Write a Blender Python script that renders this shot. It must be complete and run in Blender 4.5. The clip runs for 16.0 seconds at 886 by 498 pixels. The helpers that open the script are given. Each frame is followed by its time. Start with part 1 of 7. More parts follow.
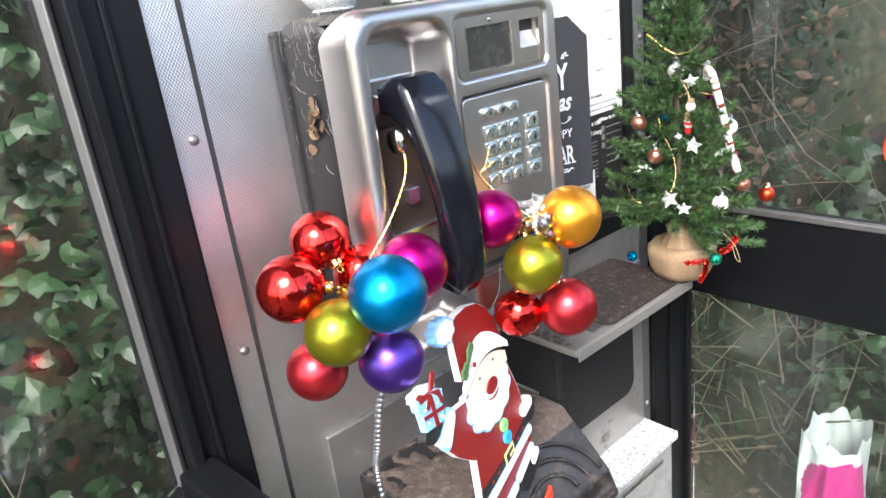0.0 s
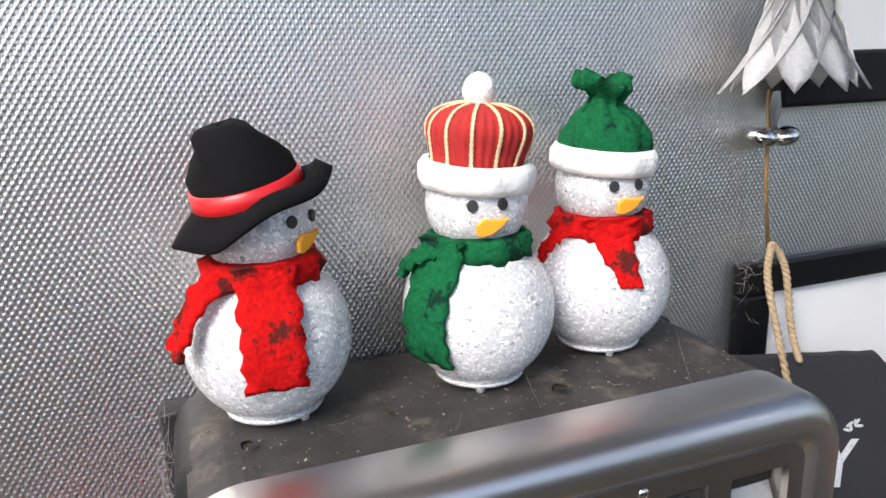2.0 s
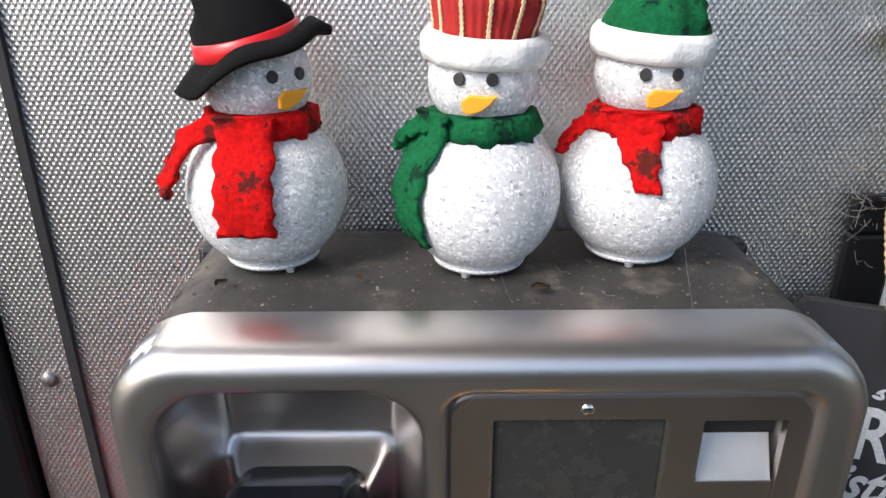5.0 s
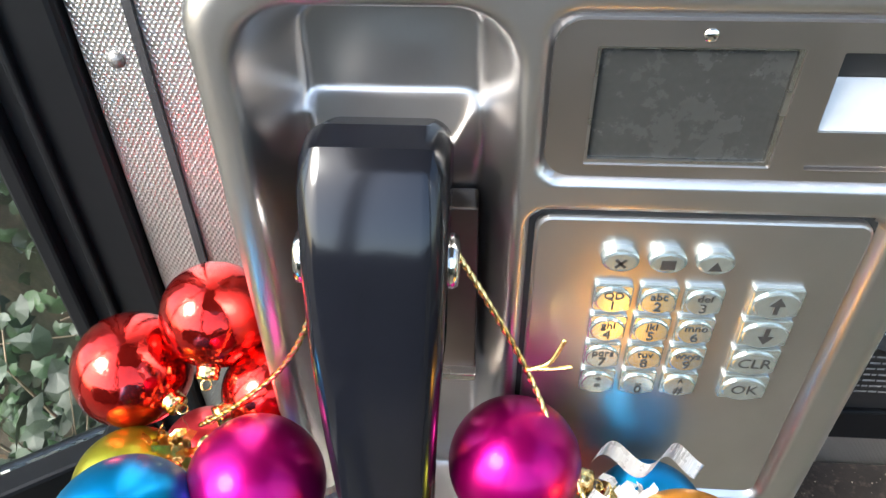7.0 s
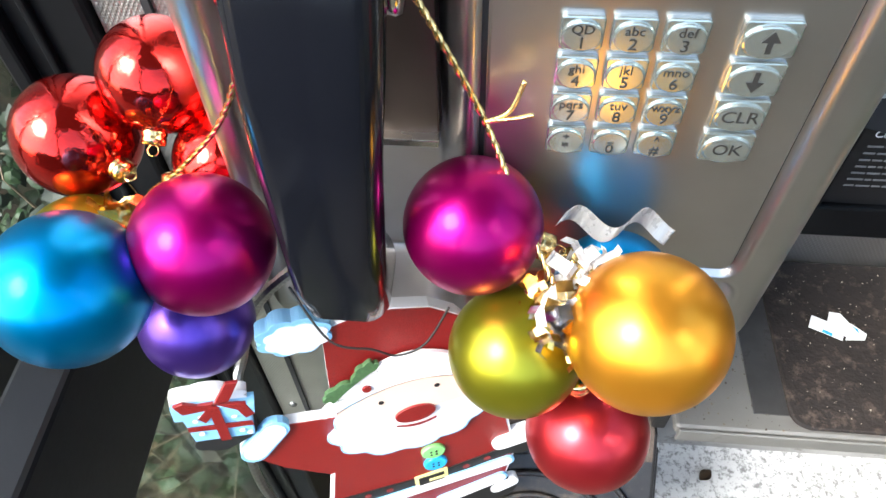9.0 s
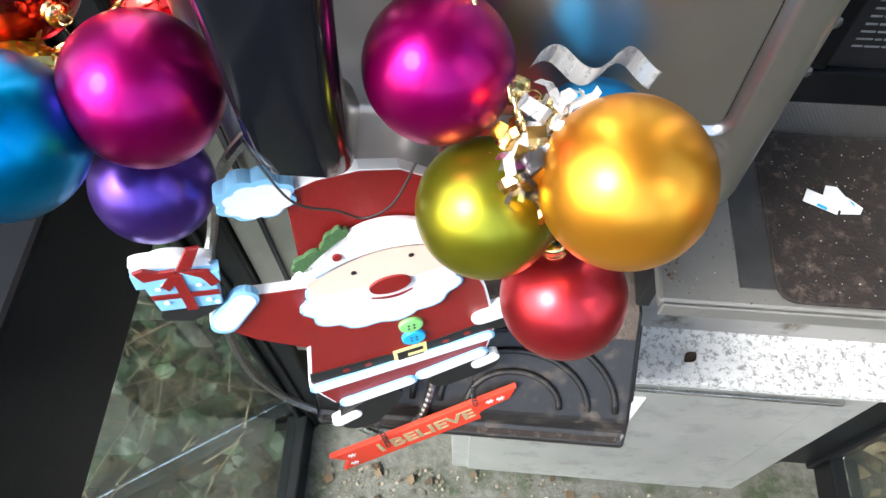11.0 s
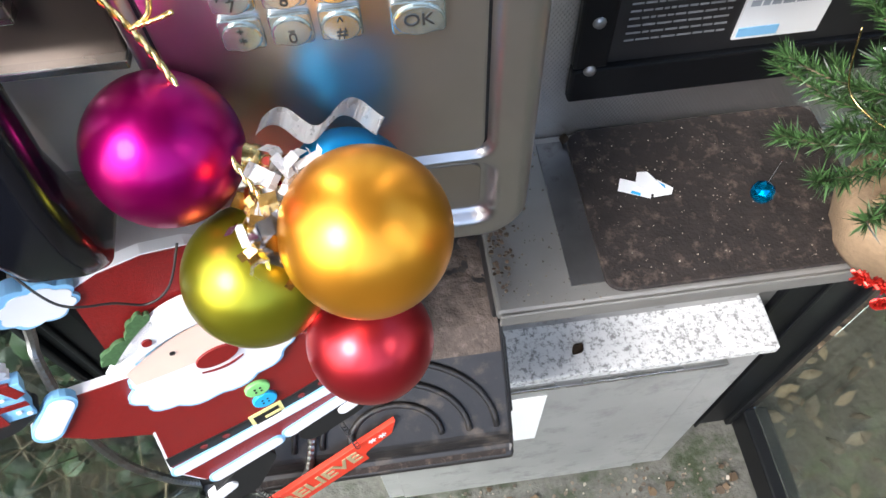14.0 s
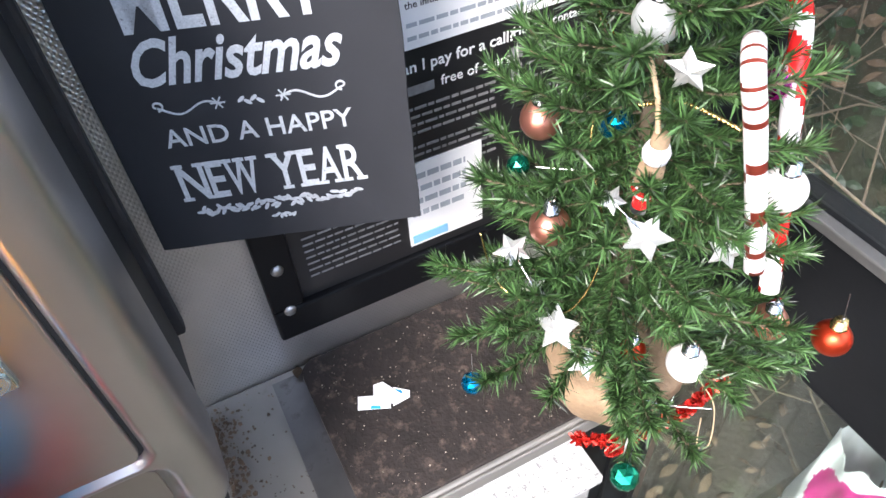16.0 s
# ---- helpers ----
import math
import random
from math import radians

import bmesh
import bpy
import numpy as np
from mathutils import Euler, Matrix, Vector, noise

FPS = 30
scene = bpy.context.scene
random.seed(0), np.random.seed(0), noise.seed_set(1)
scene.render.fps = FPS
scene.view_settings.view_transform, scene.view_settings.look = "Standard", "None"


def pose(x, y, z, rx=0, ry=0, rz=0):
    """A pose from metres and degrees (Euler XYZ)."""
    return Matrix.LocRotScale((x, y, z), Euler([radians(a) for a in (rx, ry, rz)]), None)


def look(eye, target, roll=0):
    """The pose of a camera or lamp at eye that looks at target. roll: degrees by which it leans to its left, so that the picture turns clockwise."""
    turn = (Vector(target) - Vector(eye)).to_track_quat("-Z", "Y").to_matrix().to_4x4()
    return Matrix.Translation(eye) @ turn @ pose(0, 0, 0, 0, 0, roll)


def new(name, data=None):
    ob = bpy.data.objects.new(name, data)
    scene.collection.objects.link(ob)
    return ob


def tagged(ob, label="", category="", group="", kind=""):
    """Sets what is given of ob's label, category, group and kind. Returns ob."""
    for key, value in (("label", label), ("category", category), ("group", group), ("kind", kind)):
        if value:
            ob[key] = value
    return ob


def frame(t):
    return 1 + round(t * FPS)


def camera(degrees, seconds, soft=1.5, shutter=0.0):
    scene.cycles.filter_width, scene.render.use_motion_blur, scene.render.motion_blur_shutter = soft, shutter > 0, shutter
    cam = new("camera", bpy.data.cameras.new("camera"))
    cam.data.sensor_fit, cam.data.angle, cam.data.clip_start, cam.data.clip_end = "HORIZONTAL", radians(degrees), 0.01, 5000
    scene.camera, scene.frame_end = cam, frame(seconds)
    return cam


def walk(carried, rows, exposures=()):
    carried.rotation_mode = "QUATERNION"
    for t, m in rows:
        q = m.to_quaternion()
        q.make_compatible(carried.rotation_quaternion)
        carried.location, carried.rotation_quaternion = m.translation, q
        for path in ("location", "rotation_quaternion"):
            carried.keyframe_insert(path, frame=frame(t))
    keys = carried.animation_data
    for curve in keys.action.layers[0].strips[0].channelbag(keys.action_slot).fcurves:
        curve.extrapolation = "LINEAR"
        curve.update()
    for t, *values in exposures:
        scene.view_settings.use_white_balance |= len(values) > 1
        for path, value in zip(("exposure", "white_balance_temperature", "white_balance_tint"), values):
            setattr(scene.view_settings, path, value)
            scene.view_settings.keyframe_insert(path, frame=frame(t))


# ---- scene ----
cam = camera(64.5, 16.0)
METRES = 1.2
BASE = pose(-0.5522, -0.5528, 1.2507, -20.17, 6.73, -42.37)
ROWS = [
    (0.0, 0.0, 0.0, 0.0, -0.0, 0.0, -0.0),
    (0.5, -0.0853, 0.1038, 0.0645, -8.97, 5.33, 4.24),
    (1.0, -0.1241, 0.1866, 0.1138, -9.34, 6.69, 2.38),
    (1.5, -0.0411, 0.3189, 0.1951, 2.12, 5.03, -2.18),
    (2.0, 0.0431, 0.3705, 0.2678, 19.21, 1.69, -11.64),
    (2.5, 0.0424, 0.3832, 0.2739, 24.13, -0.57, -13.35),
    (3.0, 0.0803, 0.4151, 0.2929, 29.14, -2.69, -16.59),
    (5.5, 0.1197, 0.4185, 0.2763, 39.07, -14.24, -17.78),
    (6.0, 0.1229, 0.4217, 0.2673, 39.26, -17.49, -17.66),
    (6.5, 0.1198, 0.4227, 0.245, 41.24, -23.17, -18.29),
    (7.0, 0.1172, 0.4226, 0.2247, 43.18, -29.43, -18.29),
    (7.5, 0.1186, 0.4246, 0.216, 43.44, -32.41, -18.61),
    (8.0, 0.1217, 0.4281, 0.208, 44.06, -35.73, -18.68),
    (8.5, 0.1327, 0.44, 0.2023, 44.07, -39.06, -18.24),
    (9.0, 0.1417, 0.4484, 0.1929, 44.71, -42.98, -18.03),
    (9.5, 0.1496, 0.4531, 0.1932, 45.36, -44.93, -17.72),
    (10.0, 0.1536, 0.4593, 0.1834, 44.65, -48.5, -18.2),
    (12.5, 0.1567, 0.4635, 0.1675, 44.95, -51.9, -18.21),
    (13.0, 0.1566, 0.4625, 0.169, 45.16, -51.39, -18.03),
    (13.5, 0.1599, 0.4666, 0.1752, 43.2, -49.4, -17.9),
    (14.0, 0.1921, 0.5055, 0.1974, 32.16, -46.08, -15.16),
    (14.5, 0.2289, 0.5449, 0.2155, 20.47, -41.03, -12.01),
    (15.0, 0.2449, 0.5598, 0.2354, 14.38, -35.4, -11.08),
    (15.5, 0.2541, 0.5641, 0.2463, 12.89, -32.0, -9.45),
    (16.0, 0.2562, 0.5597, 0.2531, 13.01, -28.91, -8.56),
]
walk(cam, [(t, BASE @ pose(METRES * x, METRES * y, METRES * z, 90 + pitch, roll, yaw)) for t, x, y, z, yaw, pitch, roll in ROWS],
     [(0.0, 2.17, 6350, 11), (0.5, 2.36, 6350, 11), (1.2, 2.13, 6350, 11), (2.0, 1.15, 6450, 12), (2.7, 0.81, 6500, 12), (5.5, 1.2, 6450, 12), (6.4, 1.53, 6500, 10), (7.0, 2.46, 6450, 6), (8.0, 2.58, 6400, 6), (9.0, 2.26, 6350, 6),
      (10.0, 2.05, 6300, 6), (13.4, 1.98, 6250, 8), (14.5, 1.80, 6200, 11), (15.0, 2.12, 6250, 12), (16.0, 2.40, 6250, 14)])

# world and light: overcast daylight
world = bpy.data.worlds.new("world")
scene.world = world
world.use_nodes = True
wn = world.node_tree.nodes
sky = wn.new("ShaderNodeTexSky")
sky.sky_type = "NISHITA"
sky.sun_disc = False
sky.sun_elevation = radians(43)
sky.sun_rotation = radians(238)
sky.air_density = 1.0
sky.dust_density = 2.5
sky.ozone_density = 1.0
world.node_tree.links.new(sky.outputs[0], wn["Background"].inputs[0])
wn["Background"].inputs[1].default_value = 0.15
sun_data = bpy.data.lights.new("sun", "SUN")
sun_data.energy = 1.5
sun_data.angle = radians(24)
sun_data.color = (1.0, 0.97, 0.94)
sun = new("sun", sun_data)
sun.matrix_world = look((-2.6, -2.2, 4.2), (0, 0, 1.0))


# materials
def mat(name, color, rough=0.6, metal=0.0, noise_scale=40.0, amount=0.15, bump=0.0, bump_scale=None,
        dirt=None, dirt_scale=12.0, dirt_cut=0.55, dirt_soft=0.12, stretch=None, island=0.0, **extra):
    m = bpy.data.materials.new(name)
    m.use_nodes = True
    nt = m.node_tree
    bs = nt.nodes["Principled BSDF"]
    link = nt.links.new
    tc = nt.nodes.new("ShaderNodeTexCoord")
    src = tc.outputs["Object"]
    if stretch:
        mp = nt.nodes.new("ShaderNodeMapping")
        mp.inputs["Scale"].default_value = stretch
        link(src, mp.inputs[0])
        src = mp.outputs[0]
    n1 = nt.nodes.new("ShaderNodeTexNoise")
    n1.inputs["Scale"].default_value = noise_scale
    n1.inputs["Detail"].default_value = 5.0
    link(src, n1.inputs["Vector"])
    mixn = nt.nodes.new("ShaderNodeMix")
    mixn.data_type = "RGBA"
    mixn.inputs[6].default_value = tuple(max(0.0, v * (1 - amount)) for v in color) + (1.0,)
    mixn.inputs[7].default_value = tuple(min(1.0, v * (1 + amount)) for v in color) + (1.0,)
    link(n1.outputs[0], mixn.inputs[0])
    out = mixn.outputs[2]
    if island:
        geo = nt.nodes.new("ShaderNodeNewGeometry")
        hsv = nt.nodes.new("ShaderNodeHueSaturation")
        mr = nt.nodes.new("ShaderNodeMapRange")
        mr.inputs[3].default_value, mr.inputs[4].default_value = 1 - island, 1 + island
        link(geo.outputs["Random Per Island"], mr.inputs[0])
        link(mr.outputs[0], hsv.inputs["Value"])
        link(out, hsv.inputs["Color"])
        out = hsv.outputs[0]
    rough_out = None
    if dirt:
        n2 = nt.nodes.new("ShaderNodeTexNoise")
        n2.inputs["Scale"].default_value = dirt_scale
        n2.inputs["Detail"].default_value = 8.0
        n2.inputs["Roughness"].default_value = 0.7
        link(tc.outputs["Object"], n2.inputs["Vector"])
        mr = nt.nodes.new("ShaderNodeMapRange")
        mr.inputs[1].default_value, mr.inputs[2].default_value = dirt_cut, dirt_cut + dirt_soft
        link(n2.outputs[0], mr.inputs[0])
        md = nt.nodes.new("ShaderNodeMix")
        md.data_type = "RGBA"
        md.inputs[7].default_value = (*dirt, 1.0)
        link(mr.outputs[0], md.inputs[0])
        link(out, md.inputs[6])
        out = md.outputs[2]
        rr = nt.nodes.new("ShaderNodeMapRange")
        rr.inputs[3].default_value, rr.inputs[4].default_value = rough, 0.85
        link(mr.outputs[0], rr.inputs[0])
        link(rr.outputs[0], bs.inputs["Roughness"])
        if metal:
            mm = nt.nodes.new("ShaderNodeMapRange")
            mm.inputs[3].default_value, mm.inputs[4].default_value = metal, 0.0
            link(mr.outputs[0], mm.inputs[0])
            link(mm.outputs[0], bs.inputs["Metallic"])
    else:
        rr = nt.nodes.new("ShaderNodeMapRange")
        rr.inputs[3].default_value, rr.inputs[4].default_value = max(0.02, rough * 0.82), min(1.0, rough * 1.18)
        link(n1.outputs[0], rr.inputs[0])
        link(rr.outputs[0], bs.inputs["Roughness"])
        bs.inputs["Metallic"].default_value = metal
    link(out, bs.inputs["Base Color"])
    if bump:
        nb = nt.nodes.new("ShaderNodeTexNoise")
        nb.inputs["Scale"].default_value = bump_scale or noise_scale * 4
        nb.inputs["Detail"].default_value = 4.0
        link(src, nb.inputs["Vector"])
        bp = nt.nodes.new("ShaderNodeBump")
        bp.inputs["Strength"].default_value = 0.6
        bp.inputs["Distance"].default_value = bump
        link(nb.outputs[0], bp.inputs["Height"])
        link(bp.outputs[0], bs.inputs["Normal"])
    for k, v in extra.items():
        bs.inputs[k.replace("_", " ")].default_value = v
    return m


def pebble_steel():
    """Embossed stainless steel with staggered rows of small dimples."""
    m = mat("embossed_steel", (0.73, 0.715, 0.695), 0.38, 1.0, 30, 0.12, dirt=(0.24, 0.215, 0.19), dirt_scale=9, dirt_cut=0.68, dirt_soft=0.3)
    nt = m.node_tree
    link = nt.links.new
    bs = nt.nodes["Principled BSDF"]
    tc = nt.nodes.new("ShaderNodeTexCoord")
    wob = nt.nodes.new("ShaderNodeTexNoise")
    wob.inputs["Scale"].default_value = 60.0
    sub = nt.nodes.new("ShaderNodeVectorMath")
    sub.operation = "MULTIPLY_ADD"
    sub.inputs[1].default_value = (0.0012, 0.0012, 0.0012)
    link(tc.outputs["Object"], wob.inputs["Vector"])
    link(wob.outputs["Color"], sub.inputs[0])
    link(tc.outputs["Object"], sub.inputs[2])
    sep = nt.nodes.new("ShaderNodeSeparateXYZ")
    link(sub.outputs[0], sep.inputs[0])
    waves = []
    for axis, pitch in ((0, 0.0034), (2, 0.0050)):
        mu = nt.nodes.new("ShaderNodeMath")
        mu.operation = "MULTIPLY"
        mu.inputs[1].default_value = 2 * math.pi / pitch
        link(sep.outputs[axis], mu.inputs[0])
        si = nt.nodes.new("ShaderNodeMath")
        si.operation = "SINE"
        link(mu.outputs[0], si.inputs[0])
        waves.append(si)
    pr = nt.nodes.new("ShaderNodeMath")
    pr.operation = "MULTIPLY"
    link(waves[0].outputs[0], pr.inputs[0])
    link(waves[1].outputs[0], pr.inputs[1])
    mx = nt.nodes.new("ShaderNodeMath")
    mx.operation = "MAXIMUM"
    mx.inputs[1].default_value = -0.25
    link(pr.outputs[0], mx.inputs[0])
    bp = nt.nodes.new("ShaderNodeBump")
    bp.inputs["Strength"].default_value = 0.6
    bp.inputs["Distance"].default_value = 0.0005
    link(mx.outputs[0], bp.inputs["Height"])
    link(bp.outputs[0], bs.inputs["Normal"])
    return m


def glass_mat(name, tint, rough, dirt):
    m = bpy.data.materials.new(name)
    m.use_nodes = True
    nt = m.node_tree
    bs = nt.nodes["Principled BSDF"]
    bs.inputs["Base Color"].default_value = (*tint, 1)
    bs.inputs["Roughness"].default_value = rough
    bs.inputs["Transmission Weight"].default_value = 1.0
    bs.inputs["IOR"].default_value = 1.45
    tc = nt.nodes.new("ShaderNodeTexCoord")
    n = nt.nodes.new("ShaderNodeTexNoise")
    n.inputs["Scale"].default_value = 9.0
    n.inputs["Detail"].default_value = 9.0
    n.inputs["Roughness"].default_value = 0.75
    mr = nt.nodes.new("ShaderNodeMapRange")
    mr.inputs[1].default_value, mr.inputs[2].default_value = 0.5, 0.75
    mr.inputs[3].default_value, mr.inputs[4].default_value = dirt * 0.3, dirt
    df = nt.nodes.new("ShaderNodeBsdfDiffuse")
    df.inputs[0].default_value = (0.4, 0.42, 0.38, 1)
    mx = nt.nodes.new("ShaderNodeMixShader")
    link = nt.links.new
    link(tc.outputs["Object"], n.inputs["Vector"])
    link(n.outputs[0], mr.inputs[0])
    link(mr.outputs[0], mx.inputs[0])
    link(bs.outputs[0], mx.inputs[1])
    link(df.outputs[0], mx.inputs[2])
    link(mx.outputs[0], nt.nodes["Material Output"].inputs[0])
    return m


EMBOSSED = pebble_steel()
STEEL = mat("brushed_steel", (0.6, 0.59, 0.57), 0.27, 1.0, 18, 0.08, bump=0.00015, bump_scale=60, stretch=(0.6, 1, 6))
STEEL_FACE = mat("cast_steel", (0.54, 0.52, 0.505), 0.35, 1.0, 25, 0.12, bump=0.0001, bump_scale=400, dirt=(0.1, 0.085, 0.07), dirt_scale=30, dirt_cut=0.71, dirt_soft=0.1)
PLATE = mat("plate_steel", (0.47, 0.43, 0.4), 0.33, 1.0, 30, 0.1)
WORN = mat("worn_steel", (0.42, 0.41, 0.4), 0.42, 0.9, 20, 0.2, dirt=(0.1, 0.075, 0.05), dirt_scale=14, dirt_cut=0.58)
STRIP = mat("trim_steel", (0.24, 0.235, 0.23), 0.5, 0.9, 40, 0.2, dirt=(0.1, 0.09, 0.08), dirt_scale=20, dirt_cut=0.6)
BODY = mat("dark_painted_metal", (0.009, 0.009, 0.01), 0.5, 0.0, 40, 0.4, bump=0.0004, bump_scale=300, dirt=(0.09, 0.085, 0.078), dirt_scale=26, dirt_cut=0.7, dirt_soft=0.25)
TOPMAT = mat("dusty_metal", (0.035, 0.033, 0.031), 0.6, 0.0, 70, 0.5, bump=0.0006, bump_scale=260, dirt=(0.16, 0.14, 0.115), dirt_scale=40, dirt_cut=0.52, dirt_soft=0.2)
BLACK = mat("black_paint", (0.005, 0.0055, 0.0065), 0.4, 0.0, 30, 0.3, bump=0.0002, bump_scale=120, dirt=(0.2, 0.2, 0.2), dirt_scale=170, dirt_cut=0.715, dirt_soft=0.04, Specular_IOR_Level=0.24)
PLASTIC = mat("black_plastic", (0.005, 0.0055, 0.008), 0.14, 0.0, 30, 0.3, dirt=(0.04, 0.04, 0.045), dirt_scale=60, dirt_cut=0.66, dirt_soft=0.3, Specular_IOR_Level=0.42)
BROWNPLATE = mat("coin_plate", (0.12, 0.095, 0.08), 0.4, 0.8, 40, 0.2)
DIRTMAT = mat("dirty_mat", (0.017, 0.012, 0.01), 0.8, 0, 45, 0.7, bump=0.0022, bump_scale=170, dirt=(0.085, 0.06, 0.047), dirt_scale=85, dirt_cut=0.53, dirt_soft=0.14)
SHELF_STEEL = mat("satin_shelf_steel", (0.27, 0.258, 0.238), 0.48, 0.55, 40, 0.12, bump=0.00012, bump_scale=500, dirt=(0.14, 0.12, 0.1), dirt_scale=26, dirt_cut=0.64, dirt_soft=0.2)
# darker steel for the strip that paints a dark reflection on the shelf plate
REFLECTION_STEEL = mat("dark_reflection_steel", (0.17, 0.165, 0.16), 0.34, 0.8, 40, 0.3, bump=0.0002, bump_scale=300, dirt=(0.05, 0.042, 0.035), dirt_scale=40, dirt_cut=0.56, dirt_soft=0.2)
GRIMY = mat("grimy_black_plastic", (0.014, 0.013, 0.013), 0.45, 0, 50, 0.4, bump=0.0006, bump_scale=160, dirt=(0.085, 0.068, 0.055), dirt_scale=38, dirt_cut=0.53, dirt_soft=0.2)
TRAY_DIRT = mat("leaf_mould", (0.07, 0.053, 0.043), 0.9, 0, 90, 0.55, bump=0.003, bump_scale=260, dirt=(0.16, 0.13, 0.11), dirt_scale=45, dirt_cut=0.53, dirt_soft=0.2)
CONCRETE = mat("floor_concrete", (0.11, 0.105, 0.09), 0.85, 0, 60, 0.6, bump=0.004, bump_scale=140, dirt=(0.035, 0.045, 0.02), dirt_scale=12, dirt_cut=0.48, dirt_soft=0.15)
LEDGE = mat("flaking_white_paint", (0.56, 0.56, 0.55), 0.55, 0, 14, 0.3, bump=0.0008, bump_scale=220, dirt=(0.2, 0.195, 0.19), dirt_scale=150, dirt_cut=0.49, dirt_soft=0.12)
ZINC = mat("galvanised_front", (0.36, 0.36, 0.35), 0.5, 0.4, 9, 0.3, bump=0.0004, bump_scale=120, dirt=(0.13, 0.125, 0.115), dirt_scale=16, dirt_cut=0.52, dirt_soft=0.3)
SOIL = mat("soil", (0.05, 0.038, 0.026), 0.95, 0, 12, 0.5, bump=0.01, bump_scale=60, dirt=(0.05, 0.06, 0.02), dirt_scale=6, dirt_cut=0.5)
IVY = mat("ivy_leaf", (0.016, 0.038, 0.012), 0.5, 0, 30, 0.3, island=0.6)
DRY = mat("dry_leaf", (0.11, 0.072, 0.042), 0.8, 0, 30, 0.3, island=0.5)
TWIG = mat("twig", (0.16, 0.12, 0.08), 0.85, 0, 60, 0.3, island=0.4)
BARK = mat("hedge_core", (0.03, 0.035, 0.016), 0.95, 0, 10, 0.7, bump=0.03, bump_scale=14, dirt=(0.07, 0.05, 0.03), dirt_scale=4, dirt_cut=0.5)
GLASS = glass_mat("window_glass", (0.93, 0.96, 0.95), 0.01, 0.042)
WING_GLASS = glass_mat("wing_glass", (0.9, 0.94, 0.92), 0.005, 0.03)
DIRTY_GLASS = glass_mat("dirty_glass", (0.72, 0.82, 0.75), 0.02, 0.055)
LCD = mat("display_glass", (0.026, 0.027, 0.026), 0.2, 0, 380, 0.45, dirt=(0.055, 0.057, 0.055), dirt_scale=60, dirt_cut=0.45, dirt_soft=0.9)
WHITE = mat("white_card", (0.84, 0.84, 0.83), 0.5, 0, 30, 0.05)
INK = mat("black_ink", (0.02, 0.02, 0.02), 0.5)
SLATE = mat("slate", (0.022, 0.023, 0.027), 0.75, 0, 40, 0.3, bump=0.0008, bump_scale=60)
CHALK = mat("chalk_print", (0.56, 0.58, 0.6), 0.8, 0, 900, 0.4, dirt=(0.12, 0.12, 0.13), dirt_scale=420, dirt_cut=0.6, dirt_soft=0.08)
RUBBER = mat("dark_rubber", (0.02, 0.02, 0.022), 0.6, 0, 40, 0.3)
TWINE = mat("jute_twine", (0.42, 0.31, 0.19), 0.9, 0, 400, 0.4)
RUST = mat("rusty_wire", (0.3, 0.17, 0.06), 0.6, 0.3, 200, 0.3)
CHROME = mat("chrome", (0.75, 0.74, 0.73), 0.12, 1.0, 30, 0.05)
GOLD = mat("gold_foil", (0.83, 0.6, 0.25), 0.22, 1.0, 300, 0.15)
SILVER = mat("silver_foil", (0.8, 0.8, 0.82), 0.25, 1.0, 200, 0.1)
HESSIAN = mat("hessian", (0.27, 0.185, 0.11), 0.95, 0, 200, 0.3, bump=0.0012, bump_scale=350)
COBWEB = mat("cobweb", (0.3, 0.28, 0.26), 0.9, 0, 100, 0.3)
GRIT = mat("pale_grit", (0.27, 0.235, 0.19), 0.9, 0, 100, 0.4, island=0.6)
DEBRIS = mat("crumbs", (0.15, 0.12, 0.09), 0.9, 0, 100, 0.4, island=0.6)


# helpers for meshes
def finish(name, bm, material, parent=None, label="", smooth=False):
    me = bpy.data.meshes.new(name)
    bmesh.ops.recalc_face_normals(bm, faces=bm.faces)
    for f in bm.faces:
        f.smooth = smooth
    bm.to_mesh(me)
    bm.free()
    for m in material if isinstance(material, (list, tuple)) else [material]:
        me.materials.append(m)
    ob = new(name, me)
    if parent is not None:
        ob.parent = parent
    if label:
        ob["label"] = label
    return ob


def part(name, bm, material, parent, label="", smooth=False):
    return finish(name, bm, material, parent, label, smooth)


def thing(name, at, label, category, group="", kind="", turn=0.0):
    e = new(name)
    e.empty_display_size = 0.02
    e.matrix_basis = pose(*at, 0, 0, turn)
    return tagged(e, label, category, group, kind)


def add_box(bm, x0, x1, y0, y1, z0, z1, bevel=0.0, seg=2):
    r = bmesh.ops.create_cube(bm, size=1.0, matrix=Matrix.LocRotScale(((x0 + x1) / 2, (y0 + y1) / 2, (z0 + z1) / 2), None, (x1 - x0, y1 - y0, z1 - z0)))
    if bevel:
        es = {e for v in r["verts"] for e in v.link_edges}
        bmesh.ops.bevel(bm, geom=list(es), offset=bevel, segments=seg, affect="EDGES", profile=0.5)
    return bm


def box(x0, x1, y0, y1, z0, z1, bevel=0.0, seg=2):
    return add_box(bmesh.new(), x0, x1, y0, y1, z0, z1, bevel, seg)


